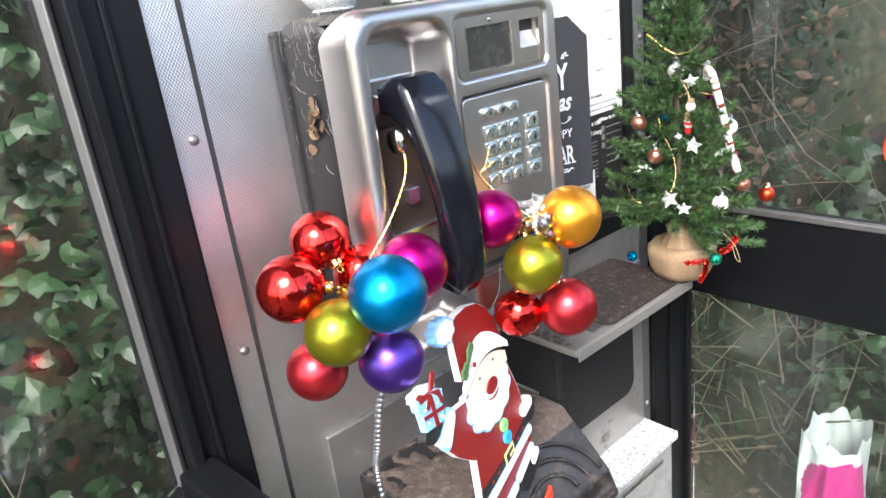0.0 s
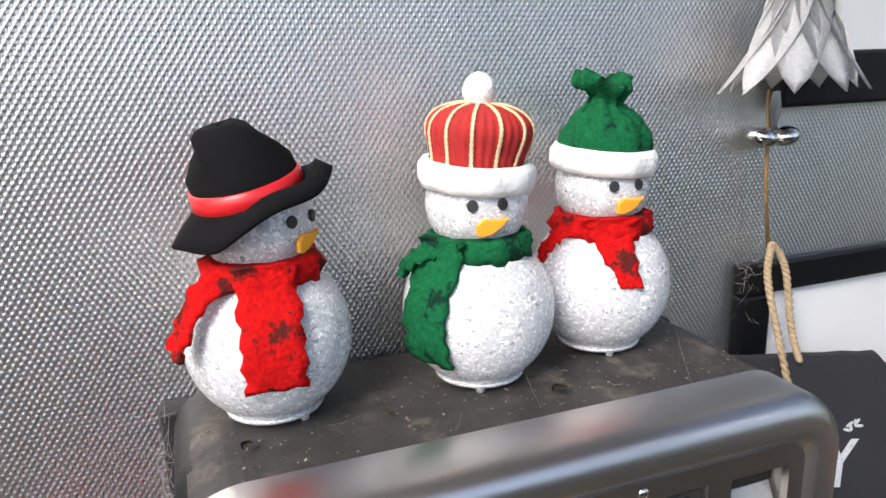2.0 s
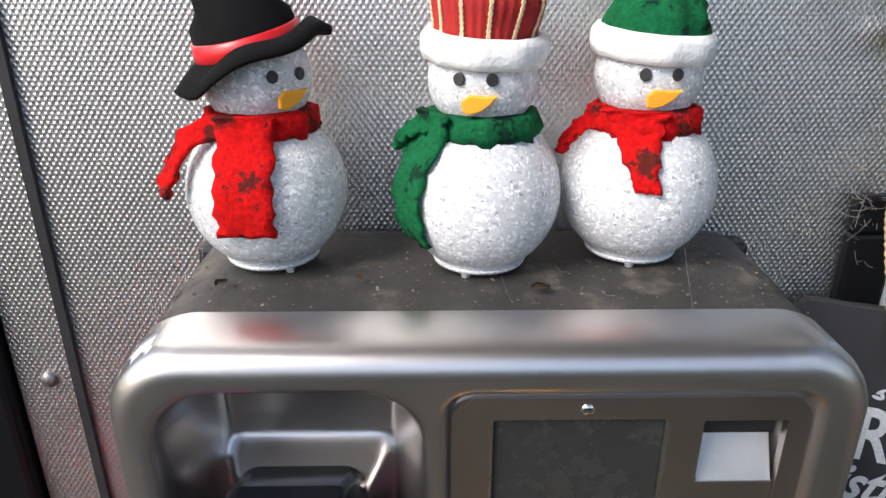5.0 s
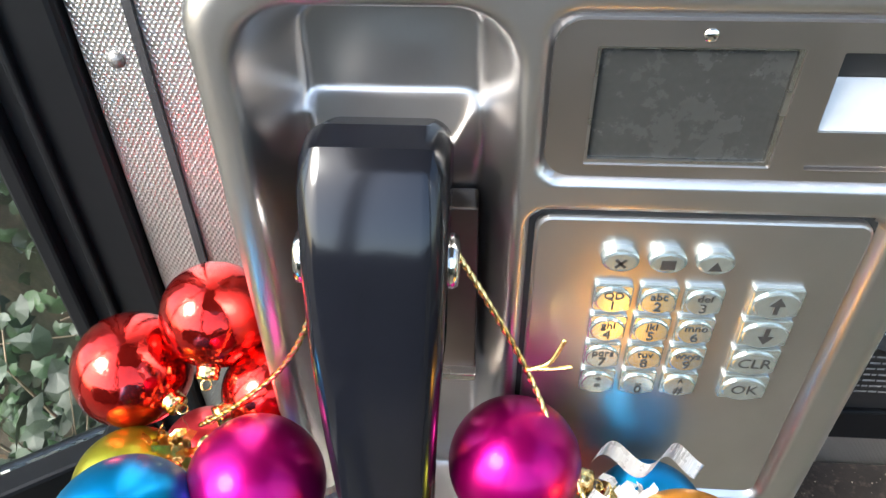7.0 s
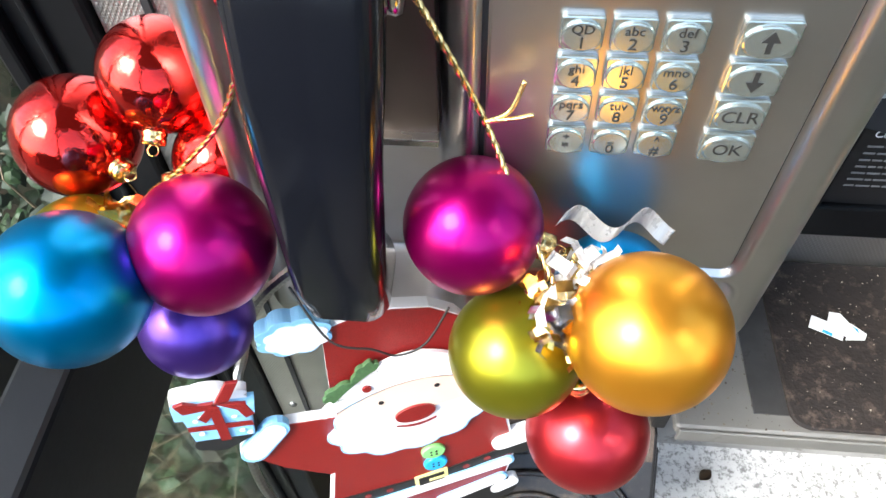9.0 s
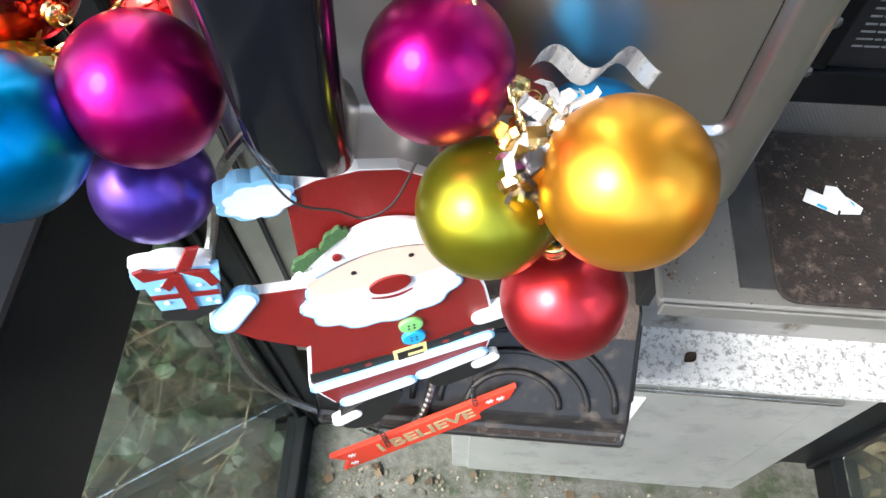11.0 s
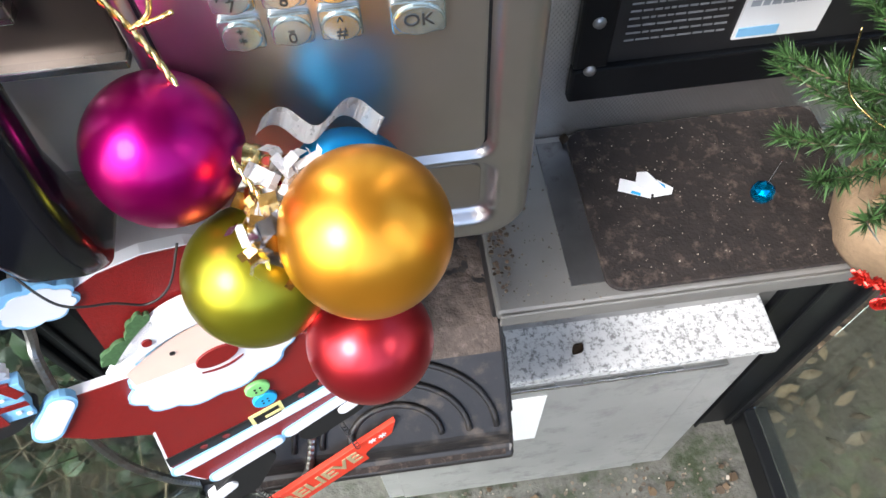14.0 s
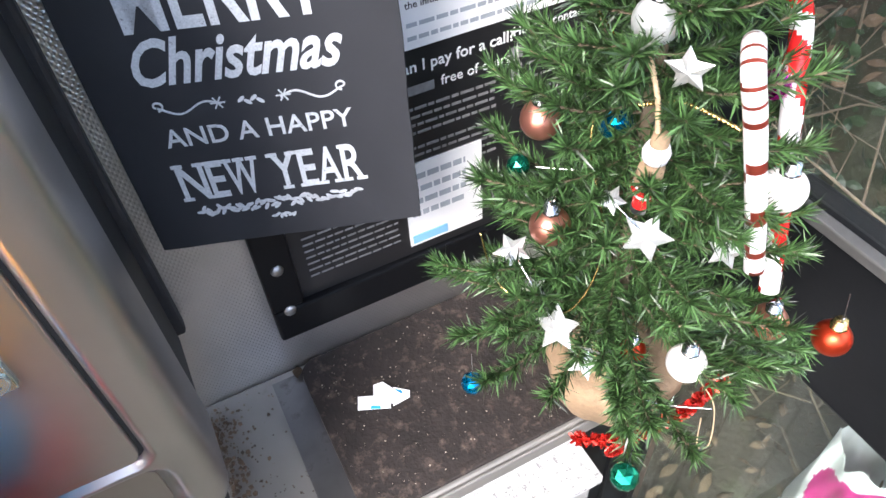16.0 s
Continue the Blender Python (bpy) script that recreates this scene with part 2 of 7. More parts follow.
def add_prism(bm, pts, m, depth, bevel=0.0, mat_index=0, seg=2):
    """A flat outline in the local x, y plane given depth along local z, set into place by m."""
    a = [bm.verts.new(m @ Vector((x, y, 0))) for x, y in pts]
    b = [bm.verts.new(m @ Vector((x, y, depth))) for x, y in pts]
    n = len(pts)
    fs = [bm.faces.new(a[::-1]), bm.faces.new(b)]
    fs += [bm.faces.new((a[i], a[(i + 1) % n], b[(i + 1) % n], b[i])) for i in range(n)]
    for f in fs:
        f.material_index = mat_index
    if bevel:
        bm.normal_update()
        r = bmesh.ops.bevel(bm, geom=list(fs[1].edges), offset=bevel, segments=seg, affect="EDGES", profile=0.5)
        for f in r["faces"]:
            f.material_index = mat_index
    return bm


def rounded(w, h, r, n=5, cx=0.0, cy=0.0):
    out = []
    for k, (sx, sy) in enumerate(((1, 1), (-1, 1), (-1, -1), (1, -1))):
        for i in range(n + 1):
            a = math.pi / 2 * (k + i / n)
            out.append((cx + sx * (w / 2 - r) + r * math.cos(a), cy + sy * (h / 2 - r) + r * math.sin(a)))
    return out


def ellipse(cx, cy, rx, ry, n=24, turn=0.0):
    c, s = math.cos(radians(turn)), math.sin(radians(turn))
    return [(cx + rx * math.cos(t) * c - ry * math.sin(t) * s, cy + rx * math.cos(t) * s + ry * math.sin(t) * c) for t in (2 * math.pi * i / n for i in range(n))]


def capsule(x0, y0, x1, y1, r0, r1, n=8):
    a = math.atan2(y1 - y0, x1 - x0)
    p = [(x0 + r0 * math.cos(a + math.pi / 2 + math.pi * i / n), y0 + r0 * math.sin(a + math.pi / 2 + math.pi * i / n)) for i in range(n + 1)]
    return p + [(x1 + r1 * math.cos(a - math.pi / 2 + math.pi * i / n), y1 + r1 * math.sin(a - math.pi / 2 + math.pi * i / n)) for i in range(n + 1)]


def add_lathe(bm, prof, n=32, m=Matrix(), wobble=None, mat_index=0):
    """Turn a profile of (radius, height) round local z."""
    rings = []
    for r, z in prof:
        if r < 1e-6:
            rings.append([bm.verts.new(m @ Vector((0, 0, z)))])
        else:
            rings.append([bm.verts.new(m @ Vector((r * (1 + (wobble(i / n, z) if wobble else 0)) * math.cos(2 * math.pi * i / n), r * (1 + (wobble(i / n, z) if wobble else 0)) * math.sin(2 * math.pi * i / n), z))) for i in range(n)])
    for a, b in zip(rings, rings[1:]):
        for i in range(n):
            q = [a[i % len(a)], a[(i + 1) % len(a)], b[(i + 1) % len(b)], b[i % len(b)]]
            q = list(dict.fromkeys(q))
            if len(q) > 2:
                bm.faces.new(q).material_index = mat_index
    return bm


def add_tube(bm, pts, r, n=6, r_end=None, mat_index=0):
    pts = [Vector(p) for p in pts]
    rings = []
    side = None
    for i, p in enumerate(pts):
        d = (pts[min(i + 1, len(pts) - 1)] - pts[max(i - 1, 0)]).normalized()
        if side is None:
            side = d.orthogonal().normalized()
        side = (side - d * side.dot(d)).normalized()
        up = d.cross(side)
        rr = r if r_end is None else r + (r_end - r) * i / (len(pts) - 1)
        rings.append([bm.verts.new(p + (side * math.cos(2 * math.pi * k / n) + up * math.sin(2 * math.pi * k / n)) * rr) for k in range(n)])
    for a, b in zip(rings, rings[1:]):
        for k in range(n):
            bm.faces.new((a[k], a[(k + 1) % n], b[(k + 1) % n], b[k])).material_index = mat_index
    bm.faces.new(rings[0][::-1]).material_index = mat_index
    bm.faces.new(rings[-1]).material_index = mat_index
    return bm


def curve_points(ctrl, n=24):
    """Smooth points through the control points."""
    c = [Vector(p) for p in ctrl]
    out = []
    for i in range(len(c) - 1):
        p0, p1, p2, p3 = c[max(i - 1, 0)], c[i], c[i + 1], c[min(i + 2, len(c) - 1)]
        k = max(2, n // (len(c) - 1))
        for j in range(k):
            t = j / k
            out.append(0.5 * (2 * p1 + (p2 - p0) * t + (2 * p0 - 5 * p1 + 4 * p2 - p3) * t * t + (3 * p1 - p0 - 3 * p2 + p3) * t ** 3))
    return out + [c[-1]]


def text_mesh(words, size, m, extrude=0.0003, align="CENTER", squeeze=1.0, shear=0.0, bold=0.0):
    """Letters as a bmesh, lying in the local x, y plane of m."""
    cu = bpy.data.curves.new("letters", "FONT")
    cu.body, cu.size, cu.align_x, cu.align_y, cu.extrude, cu.shear, cu.offset = words, size, align, "CENTER", extrude, shear, bold
    cu.resolution_u = 3
    ob = bpy.data.objects.new("letters", cu)
    scene.collection.objects.link(ob)
    dg = bpy.context.evaluated_depsgraph_get()
    me = bpy.data.meshes.new_from_object(ob.evaluated_get(dg))
    bm = bmesh.new()
    bm.from_mesh(me)
    bmesh.ops.transform(bm, matrix=m @ Matrix.Diagonal((squeeze, 1, 1, 1)), verts=bm.verts)
    bpy.data.objects.remove(ob)
    bpy.data.meshes.remove(me)
    bpy.data.curves.remove(cu)
    return bm


def merge(bm, other):
    me = bpy.data.meshes.new("join")
    other.to_mesh(me)
    other.free()
    bm.from_mesh(me)
    bpy.data.meshes.remove(me)
    return bm


def upright(x, y, z, turn=0.0):
    """A frame whose x runs along the wall, y upwards and z out of the wall towards the room."""
    return pose(x, y, z, 90, 0, turn)


# ---- the kiosk ----
FLOOR = -0.2
WALL_Y = 0.147


def structure(name, bm, material, label, parent=None, smooth=False):
    ob = finish(name, bm, material, parent, label, smooth)
    if parent is None:
        tagged(ob, "", name.split("_")[0], "", "structure")
    return ob


def build_shell():
    ground = bmesh.new()
    bmesh.ops.create_grid(ground, x_segments=60, y_segments=60, size=30.0)
    for v in ground.verts:
        d = max(0.0, math.hypot(v.co.x - 0.15, v.co.y + 0.2) - 1.0)
        v.co.z = FLOOR - 0.06 + min(d, 3.0) * 0.05 * noise.noise(v.co * 1.3)
    structure("ground", ground, SOIL, "dark soil with moss and litter round the kiosk")
    structure("floor", box(-0.34, 0.67, -0.85, 0.15, FLOOR - 0.05, FLOOR, 0.004), CONCRETE, "damp grey concrete kiosk floor with moss and litter")
    structure("ceiling", box(-0.42, 0.75, -0.9, 0.22, 2.2, 2.26, 0.01), ZINC, "dim grey flat kiosk roof")
    wall = structure("wall_back", box(-0.262, 0.505, WALL_Y, WALL_Y + 0.012, 0.30, 2.19), EMBOSSED, "embossed stainless steel back panel with dimples and grime")
    for x0, x1 in ((-0.296, -0.26), (0.503, 0.53)):
        structure("trim", box(x0, x1, WALL_Y - 0.003, WALL_Y + 0.012, 0.2, 2.19, 0.001), EMBOSSED if x0 < 0 else STRIP, "grey riveted metal edge strip", wall)
        for k in range(8):
            rv = bmesh.new()
            add_lathe(rv, [(0.0055, 0), (0.005, 0.002), (0.003, 0.0034), (0, 0.0038)], 12, upright((x0 + x1) / 2 + 0.002, WALL_Y - 0.003, 0.42 + 0.24 * k))
            structure("rivet", rv, STRIP, "", wall, True)
    structure("groove", box(-0.2625, -0.257, WALL_Y - 0.0036, WALL_Y - 0.0002, 0.2, 2.19), RUBBER, "dark groove beside the edge strip", wall)
    # black profile posts at both ends of the back panel
    for k, (x0, x1) in enumerate(((-0.355, -0.298), (0.532, 0.665))):
        p = structure("post_%d" % (k + 1), box(x0, x1, WALL_Y - 0.012, WALL_Y + 0.06, FLOOR, 2.2, 0.004), BLACK, "black painted metal corner post")
        xa = x0 - 0.012 if k == 0 else x1 - 0.02
        structure("bead", box(xa, xa + 0.014, WALL_Y - 0.022, WALL_Y + 0.03, FLOOR, 2.2, 0.003), BLACK, "", p)
        xm = x0 + 0.018 if k == 0 else x0 + 0.05
        structure("bead", box(xm, xm + 0.006, WALL_Y - 0.018, WALL_Y - 0.01, FLOOR, 2.2, 0.002), BLACK, "", p)
    # glazing to the left of the panel, beyond the post
    w1 = structure("window_1", box(-0.99, -0.95, WALL_Y, WALL_Y + 0.05, FLOOR, 2.2, 0.004), BLACK, "framed glass wing with black metal frame, standing open at an angle")
    for z0, z1 in ((2.16, 2.2), (0.57, 0.77), (FLOOR, FLOOR + 0.08)):
        structure("rail", box(-0.952, -0.371, WALL_Y - 0.006, WALL_Y + 0.034, z0, z1, 0.004), BLACK, "", w1)
    structure("hinge_stile", box(-0.3705, -0.342, WALL_Y - 0.006, WALL_Y + 0.034, FLOOR, 2.2, 0.004), BLACK, "", w1)
    structure("glazing_bead", box(-0.379, -0.371, WALL_Y + 0.004, WALL_Y + 0.016, 0.771, 2.159, 0.002), STRIP, "", w1)
    for z0, z1 in ((FLOOR + 0.081, 0.569), (0.771, 2.159)):
        g = structure("pane", box(-0.951, -0.372, WALL_Y + 0.017, WALL_Y + 0.023, z0, z1), WING_GLASS, "", w1)
        g.visible_shadow = False
    hinge = Matrix.Translation((-0.372, WALL_Y + 0.01, 0))
    w1.matrix_basis = hinge @ pose(0, 0, 0, 0, 0, 34) @ hinge.inverted()
    # side rails with glass below; the right side is glazed above as well
    for k, (xi, xo) in enumerate(((-0.34, -0.385), (0.66, 0.715))):
        a, b = sorted((xi, xo))
        z0 = 0.637 if k == 0 else 0.62
        r = structure("rail_%d" % (k + 1), box(a, b, -0.82, WALL_Y - 0.013, z0, 0.805, 0.005), BLACK, "wide black painted middle rail of the kiosk side")
        g = structure("pane", box((a + b) / 2 - 0.003, (a + b) / 2 + 0.003, -0.82, WALL_Y - 0.013, FLOOR + 0.07, z0 + 0.002), DIRTY_GLASS, "dirty lower glass pane", r)
        g.visible_shadow = False
        structure("bottom_rail", box(a, b, -0.82, WALL_Y - 0.013, FLOOR - 0.01, FLOOR + 0.07, 0.004), BLACK, "", r)
        structure("end_post", box(a - 0.01, b + 0.01, -0.88, -0.82, FLOOR - 0.01, 2.2, 0.004), BLACK, "", r)
        if k == 0:
            # the side leans a little inwards from the back post
            hinge = Matrix.Translation((-0.34, WALL_Y - 0.013, 0))
            r.matrix_basis = hinge @ pose(0, 0, 0, 0, 0, 2.5) @ hinge.inverted()
        if k == 1:
            g = structure("pane", box((a + b) / 2 - 0.003, (a + b) / 2 + 0.003, -0.82, WALL_Y - 0.013, 0.803, 2.19), GLASS, "clear upper glass pane", r)
            g.visible_shadow = False
            structure("glazing_bead", box(a - 0.006, a + 0.008, -0.82, WALL_Y - 0.013, 0.803, 0.815, 0.002), STRIP, "", r)
    return wall


build_shell()


def build_pedestal():
    t = thing("pedestal_cabinet", (0.19, WALL_Y, FLOOR), "low galvanised steel cabinet with flaking white ledge", "cabinet")
    o = Vector((0.19, WALL_Y, FLOOR))

    def b(*a, bevel=0.003):
        x0, x1, y0, y1, z0, z1 = a
        return box(x0 - o.x, x1 - o.x, y0 - o.y, y1 - o.y, z0 - o.z, z1 - o.z, bevel)
    part("body", b(-0.05, 0.496, 0.075, 0.147, FLOOR, 0.37), ZINC, t)
    part("ledge", b(-0.05, 0.508, 0.068, 0.147, 0.372, 0.39), LEDGE, t, "white flaking painted ledge")
    part("front_panel", b(-0.02, 0.433, 0.07, 0.0755, -0.19, 0.345, bevel=0.002), ZINC, t)
    part("lip", b(0.11, 0.45, 0.067, 0.0755, 0.348, 0.356, bevel=0.001), STEEL, t)
    part("notice", b(0.118, 0.211, 0.0685, 0.0698, 0.12, 0.32, bevel=0), WHITE, t, "torn white paper label")
    part("backplate", b(-0.2, 0.5, 0.14, 0.1465, 0.39, 0.74, bevel=0.001), WORN, t)
    bm = bmesh.new()
    add_prism(bm, rounded(0.27, 0.2, 0.03, cx=0.33 - o.x, cy=0.58 - o.z), upright(0, 0.14 - o.y, 0), 0.003, 0.0015)
    part("recess_panel", bm, BODY, t, "dark inset panel")
    return t


build_pedestal()


def build_tray():
    """Black moulded housing below the shelf, with a sloping ribbed face."""
    o = Vector((-0.02, WALL_Y, 0.45))
    t = thing("tray_housing", o, "black moulded plastic housing with sloping ribbed face and dirt", "housing")
    prof = [(0.146, 0.665), (0.03, 0.662), (-0.048, 0.588), (-0.05, 0.565), (-0.062, 0.562), (-0.062, 0.552), (-0.03, 0.5), (0.07, 0.45), (0.146, 0.45)]
    bm = bmesh.new()
    a = [bm.verts.new((-0.165 - o.x, y - o.y, z - o.z)) for y, z in prof]
    b = [bm.verts.new((0.128 - o.x, y - o.y, z - o.z)) for y, z in prof]
    bm.faces.new(a)
    bm.faces.new(b[::-1])
    for i in range(len(prof)):
        bm.faces.new((a[i], b[i], b[(i + 1) % len(prof)], a[(i + 1) % len(prof)]))
    bmesh.ops.bevel(bm, geom=bm.edges[:], offset=0.004, segments=2, affect="EDGES", profile=0.5)
    part("shell", bm, GRIMY, t)
    slope = math.atan2(0.662 - 0.588, 0.078)
    m = Matrix.Translation(Vector((0.02, -0.05, 0.588)) - o) @ Euler((slope, 0, 0)).to_matrix().to_4x4()
    for r in (0.028, 0.045, 0.062):
        bm = bmesh.new()
        add_tube(bm, [m @ Vector((r * 1.5 * math.cos(a), 0.012 + r * math.sin(a) * 1.2, 0.001)) for a in (math.pi * i / 24 for i in range(25))], 0.003, 6)
        part("rib", bm, GRIMY, t, "", True)
    bm = bmesh.new()
    add_box(bm, -0.16 - o.x, 0.12 - o.x, -0.06 - o.y, -0.051 - o.y, 0.5622 - o.z, 0.5638 - o.z)
    part("dirt", bm, DIRTMAT, t, "strip of brown dirt")
    bm = bmesh.new()
    bmesh.ops.create_grid(bm, x_segments=90, y_segments=44, size=0.5)
    for v in bm.verts:
        x, u = -0.161 + 0.285 * (v.co.x + 0.5), v.co.y + 0.5
        y = 0.146 - 0.135 * u
        z = 0.664 if y > 0.03 else 0.664 - (0.03 - y) * 0.948
        edge = min(u / 0.05, (1 - u) / 0.25, 1.0)
        v.co = Vector((x, y, z + 0.003 * edge * (0.5 + noise.noise(Vector((x * 60, y * 60, 0))) + 0.5 * noise.noise(Vector((x * 190, y * 190, 3)))) - 0.0012)) - o
    tagged(part("dirt_layer", bm, TRAY_DIRT, t, "crust of brown dirt and leaf mould", True), kind="stuff")
    bm = box(0.122 - o.x, 0.13 - o.x, -0.045 - o.y, 0.03 - o.y, -0.006, 0.006, 0.002)
    bmesh.ops.transform(bm, matrix=Matrix.Translation(Vector((0, -0.0085, 0.62 - o.z))) @ Matrix.Translation((0, -0.139, 0)) @ Euler((slope, 0, 0)).to_matrix().to_4x4() @ Matrix.Translation((0, 0.1545, 0)), verts=bm.verts)
    part("side_rim", bm, GRIMY, t)


build_tray()


def build_shelf():
    t = thing("shelf", (0.11, WALL_Y, 0.775), "grey steel shelf with worn edge under the payphone", "shelf")
    o = Vector((0.11, WALL_Y, 0.775))
    part("plate", box(0.112 - o.x, 0.412 - o.x, -0.012 - o.y, 0.1465 - o.y, -0.014, -0.003, 0.003), SHELF_STEEL, t)
    part("front_lip", box(0.114 - o.x, 0.412 - o.x, -0.0148 - o.y, -0.0122 - o.y, -0.02, -0.0035, 0.0015), SHELF_STEEL, t)
    # thin dark strip that paints reflection and shadow onto the plate
    part("inset", box(0.17 - o.x, 0.2 - o.x, 0.003 - o.y, 0.138 - o.y, -0.0031, -0.0014), REFLECTION_STEEL, t, "dark strip standing in for reflection and shadow beside the mat")
    part("bracket", box(0.118 - o.x, 0.13 - o.x, 0.03 - o.y, 0.14 - o.y, -0.1, -0.014, 0.002), BODY, t)
    bm = bmesh.new()
    outline = [(x, y + 0.0012 * noise.noise(Vector((x * 90, y * 90, 1)))) for x, y in rounded(0.212, 0.152, 0.014, 10, cx=0.301 - o.x, cy=0.068 - o.y)]
    add_prism(bm, outline, pose(0, 0, -0.0012), 0.0036, 0.001)
    m = finish("shelf_mat", bm, DIRTMAT)
    m.location = o
    tagged(m, "dark brown dirty rubber mat lying on the shelf", "mat")


build_shelf()


def smooth(a, b, x):
    t = min(1.0, max(0.0, (x - a) / (b - a)))
    return t * t * (3 - 2 * t)


def rr_dist(x, z, x0, x1, z0, z1, r):
    """Depth inside a rounded rectangle; negative outside."""
    dx = abs(x - (x0 + x1) / 2) - (x1 - x0) / 2 + r
    dz = abs(z - (z0 + z1) / 2) - (z1 - z0) / 2 + r
    return -(math.hypot(max(dx, 0), max(dz, 0)) + min(max(dx, dz), 0) - r)


PX0, PX1, PZ0, PZ1 = -0.1695, 0.1295, 0.858, 1.2435


def build_payphone():
    t = thing("payphone", (-0.02, WALL_Y, PZ0), "stainless steel payphone with keypad, display and black sides", "payphone")
    o = Vector((-0.02, WALL_Y, PZ0))
    shift = Matrix.Translation(-o)
    # dark body behind the steel front
    bm = box(PX0 + 0.004, PX1 - 0.004, 0.052, 0.1465, PZ0 + 0.004, PZ1 - 0.003, 0.02, 5)
    bmesh.ops.transform(bm, matrix=shift, verts=bm.verts)
    part("body", bm, [BODY, TOPMAT], t, "black painted body with cobwebs", True)
    me = t.children[0].data
    for p in me.polygons:
        if p.normal.z > 0.75:
            p.material_index = 1
    bm = box(PX0 - 0.002, PX1 + 0.002, 0.132, 0.1468, PZ0 + 0.02, PZ1 - 0.012, 0.003)
    bmesh.ops.transform(bm, matrix=shift, verts=bm.verts)
    part("mounting_plate", bm, RUBBER, t)
    # steel front with its wells, as one relief
    nx, nz = 142, 186
    bm = bmesh.new()
    rows = []
    R = 0.032
    for j in range(nz + 1):
        row = []
        for i in range(nx + 1):
            x, z = PX0 + (PX1 - PX0) * i / nx, PZ0 + (PZ1 - PZ0) * j / nz
            cx, cz = min(max(x, PX0 + R), PX1 - R), min(max(z, PZ0 + R), PZ1 - R)
            d = math.hypot(x - cx, z - cz)
            if d > R:
                x, z = cx + (x - cx) * R / d, cz + (z - cz) * R / d
            e = max(0.0, rr_dist(x, z, PX0, PX1, PZ0, PZ1, R))
            rim = 0.0115
            y = 0.0
            if e < rim:
                y += rim - math.sqrt(max(0.0, rim * rim - (rim - e) ** 2))
            w = rr_dist(x, z, -0.148, -0.050, 0.885, 1.222, 0.022)
            depth = 0.048 * smooth(-0.006, 0.012, w)
            cup = rr_dist(x, z, -0.139, -0.061, 0.85, 1.1705, 0.008)
            depth -= 0.027 * smooth(-0.003, 0.015, cup) * smooth(1.12, 1.16, z)
            y += depth
            p = rr_dist(x, z, -0.038, 0.107, 1.158, 1.2245, 0.01)
            y += 0.006 * smooth(-0.0015, 0.0015, p)
            p = rr_dist(x, z, 0.063, 0.0975, 1.176, 1.209, 0.001)
            y += 0.024 * smooth(-0.001, 0.0015, p)
            p = rr_dist(x, z, -0.04, 0.104, 0.944, 1.143, 0.009)
            y += 0.007 * smooth(-0.0015, 0.0015, p)
            p = rr_dist(x, z, -0.04, 0.106, 0.882, 0.936, 0.012)
            y += 0.009 * smooth(-0.004, 0.004, p)
            row.append(bm.verts.new((x - o.x, y - o.y, z - o.z)))
        rows.append(row)
    for j in range(nz):
        for i in range(nx):
            bm.faces.new((rows[j][i], rows[j][i + 1], rows[j + 1][i + 1], rows[j + 1][i]))
    edge = [e for e in bm.edges if e.is_boundary]
    r = bmesh.ops.extrude_edge_only(bm, edges=edge)
    for g in r["geom"]:
        if isinstance(g, bmesh.types.BMVert):
            g.co.y = 0.034 + 0.02 * smooth(0.0, 0.03, PZ1 - (g.co.z + o.z)) - o.y
    bmesh.ops.remove_doubles(bm, verts=bm.verts, dist=0.00005)
    part("front_casing", bm, STEEL_FACE, t, "rounded stainless steel casing", True)

    # dusty top behind the steel
    arc = [(x, z) for x, z in rounded(PX1 - PX0 - 0.003, PZ1 - PZ0 - 0.003, 0.03, 8, (PX0 + PX1) / 2 - o.x, (PZ0 + PZ1) / 2 - o.z) if z + o.z > 1.232]
    bm = bmesh.new()
    add_prism(bm, arc, upright(0, 0.085 - o.y, 0), 0.053)
    part("top_cover", bm, TOPMAT, t, "dusty dark top with dirt")

    def slab(name, x0, x1, z0, z1, y, thick, r, material, label="", bevel=0.0008):
        b = bmesh.new()
        add_prism(b, rounded(x1 - x0, z1 - z0, r, cx=(x0 + x1) / 2 - o.x, cy=(z0 + z1) / 2 - o.z), upright(0, y + thick - o.y, 0), thick, bevel)
        return part(name, b, material, t, label)
    slab("panel_groove", -0.0394, 0.1034, 0.9446, 1.1424, 0.006, 0.0005, 0.009, INK, "", 0.0001)
    # display plate: one sheet with a window for the glass and one for the card chute
    def sheet(outer, holes, y0, y1):
        q = bmesh.new()
        loops = []
        for ring in [outer] + holes:
            vs = [q.verts.new((x - o.x, y0 - o.y, z - o.z)) for x, z in ring]
            loops += [q.edges.new((vs[i], vs[(i + 1) % len(vs)])) for i in range(len(vs))]
        bmesh.ops.triangle_fill(q, use_beauty=True, use_dissolve=False, edges=loops)
        r = bmesh.ops.extrude_face_region(q, geom=q.faces[:])
        for g in r["geom"]:
            if isinstance(g, bmesh.types.BMVert):
                g.co.y += y1 - y0
        return q

    def hole(x0, x1, z0, z1):
        return rounded(x1 - x0, z1 - z0, 0.0008, 2, (x0 + x1) / 2, (z0 + z1) / 2)
    part("display_frame", sheet(rounded(0.1405, 0.0626, 0.0105, 7, 0.0347, 1.1903), [hole(-0.0205, 0.0505, 1.1642, 1.2122), hole(0.0632, 0.0962, 1.1638, 1.211)], 0.0028, 0.0068), PLATE, t, "brownish brushed steel display plate")
    part("window_rim", sheet(hole(-0.0204, 0.0504, 1.1643, 1.2121), [hole(-0.0192, 0.0484, 1.1662, 1.2112)], 0.0036, 0.0066), STEEL, t, "thin bright rim of the display window")
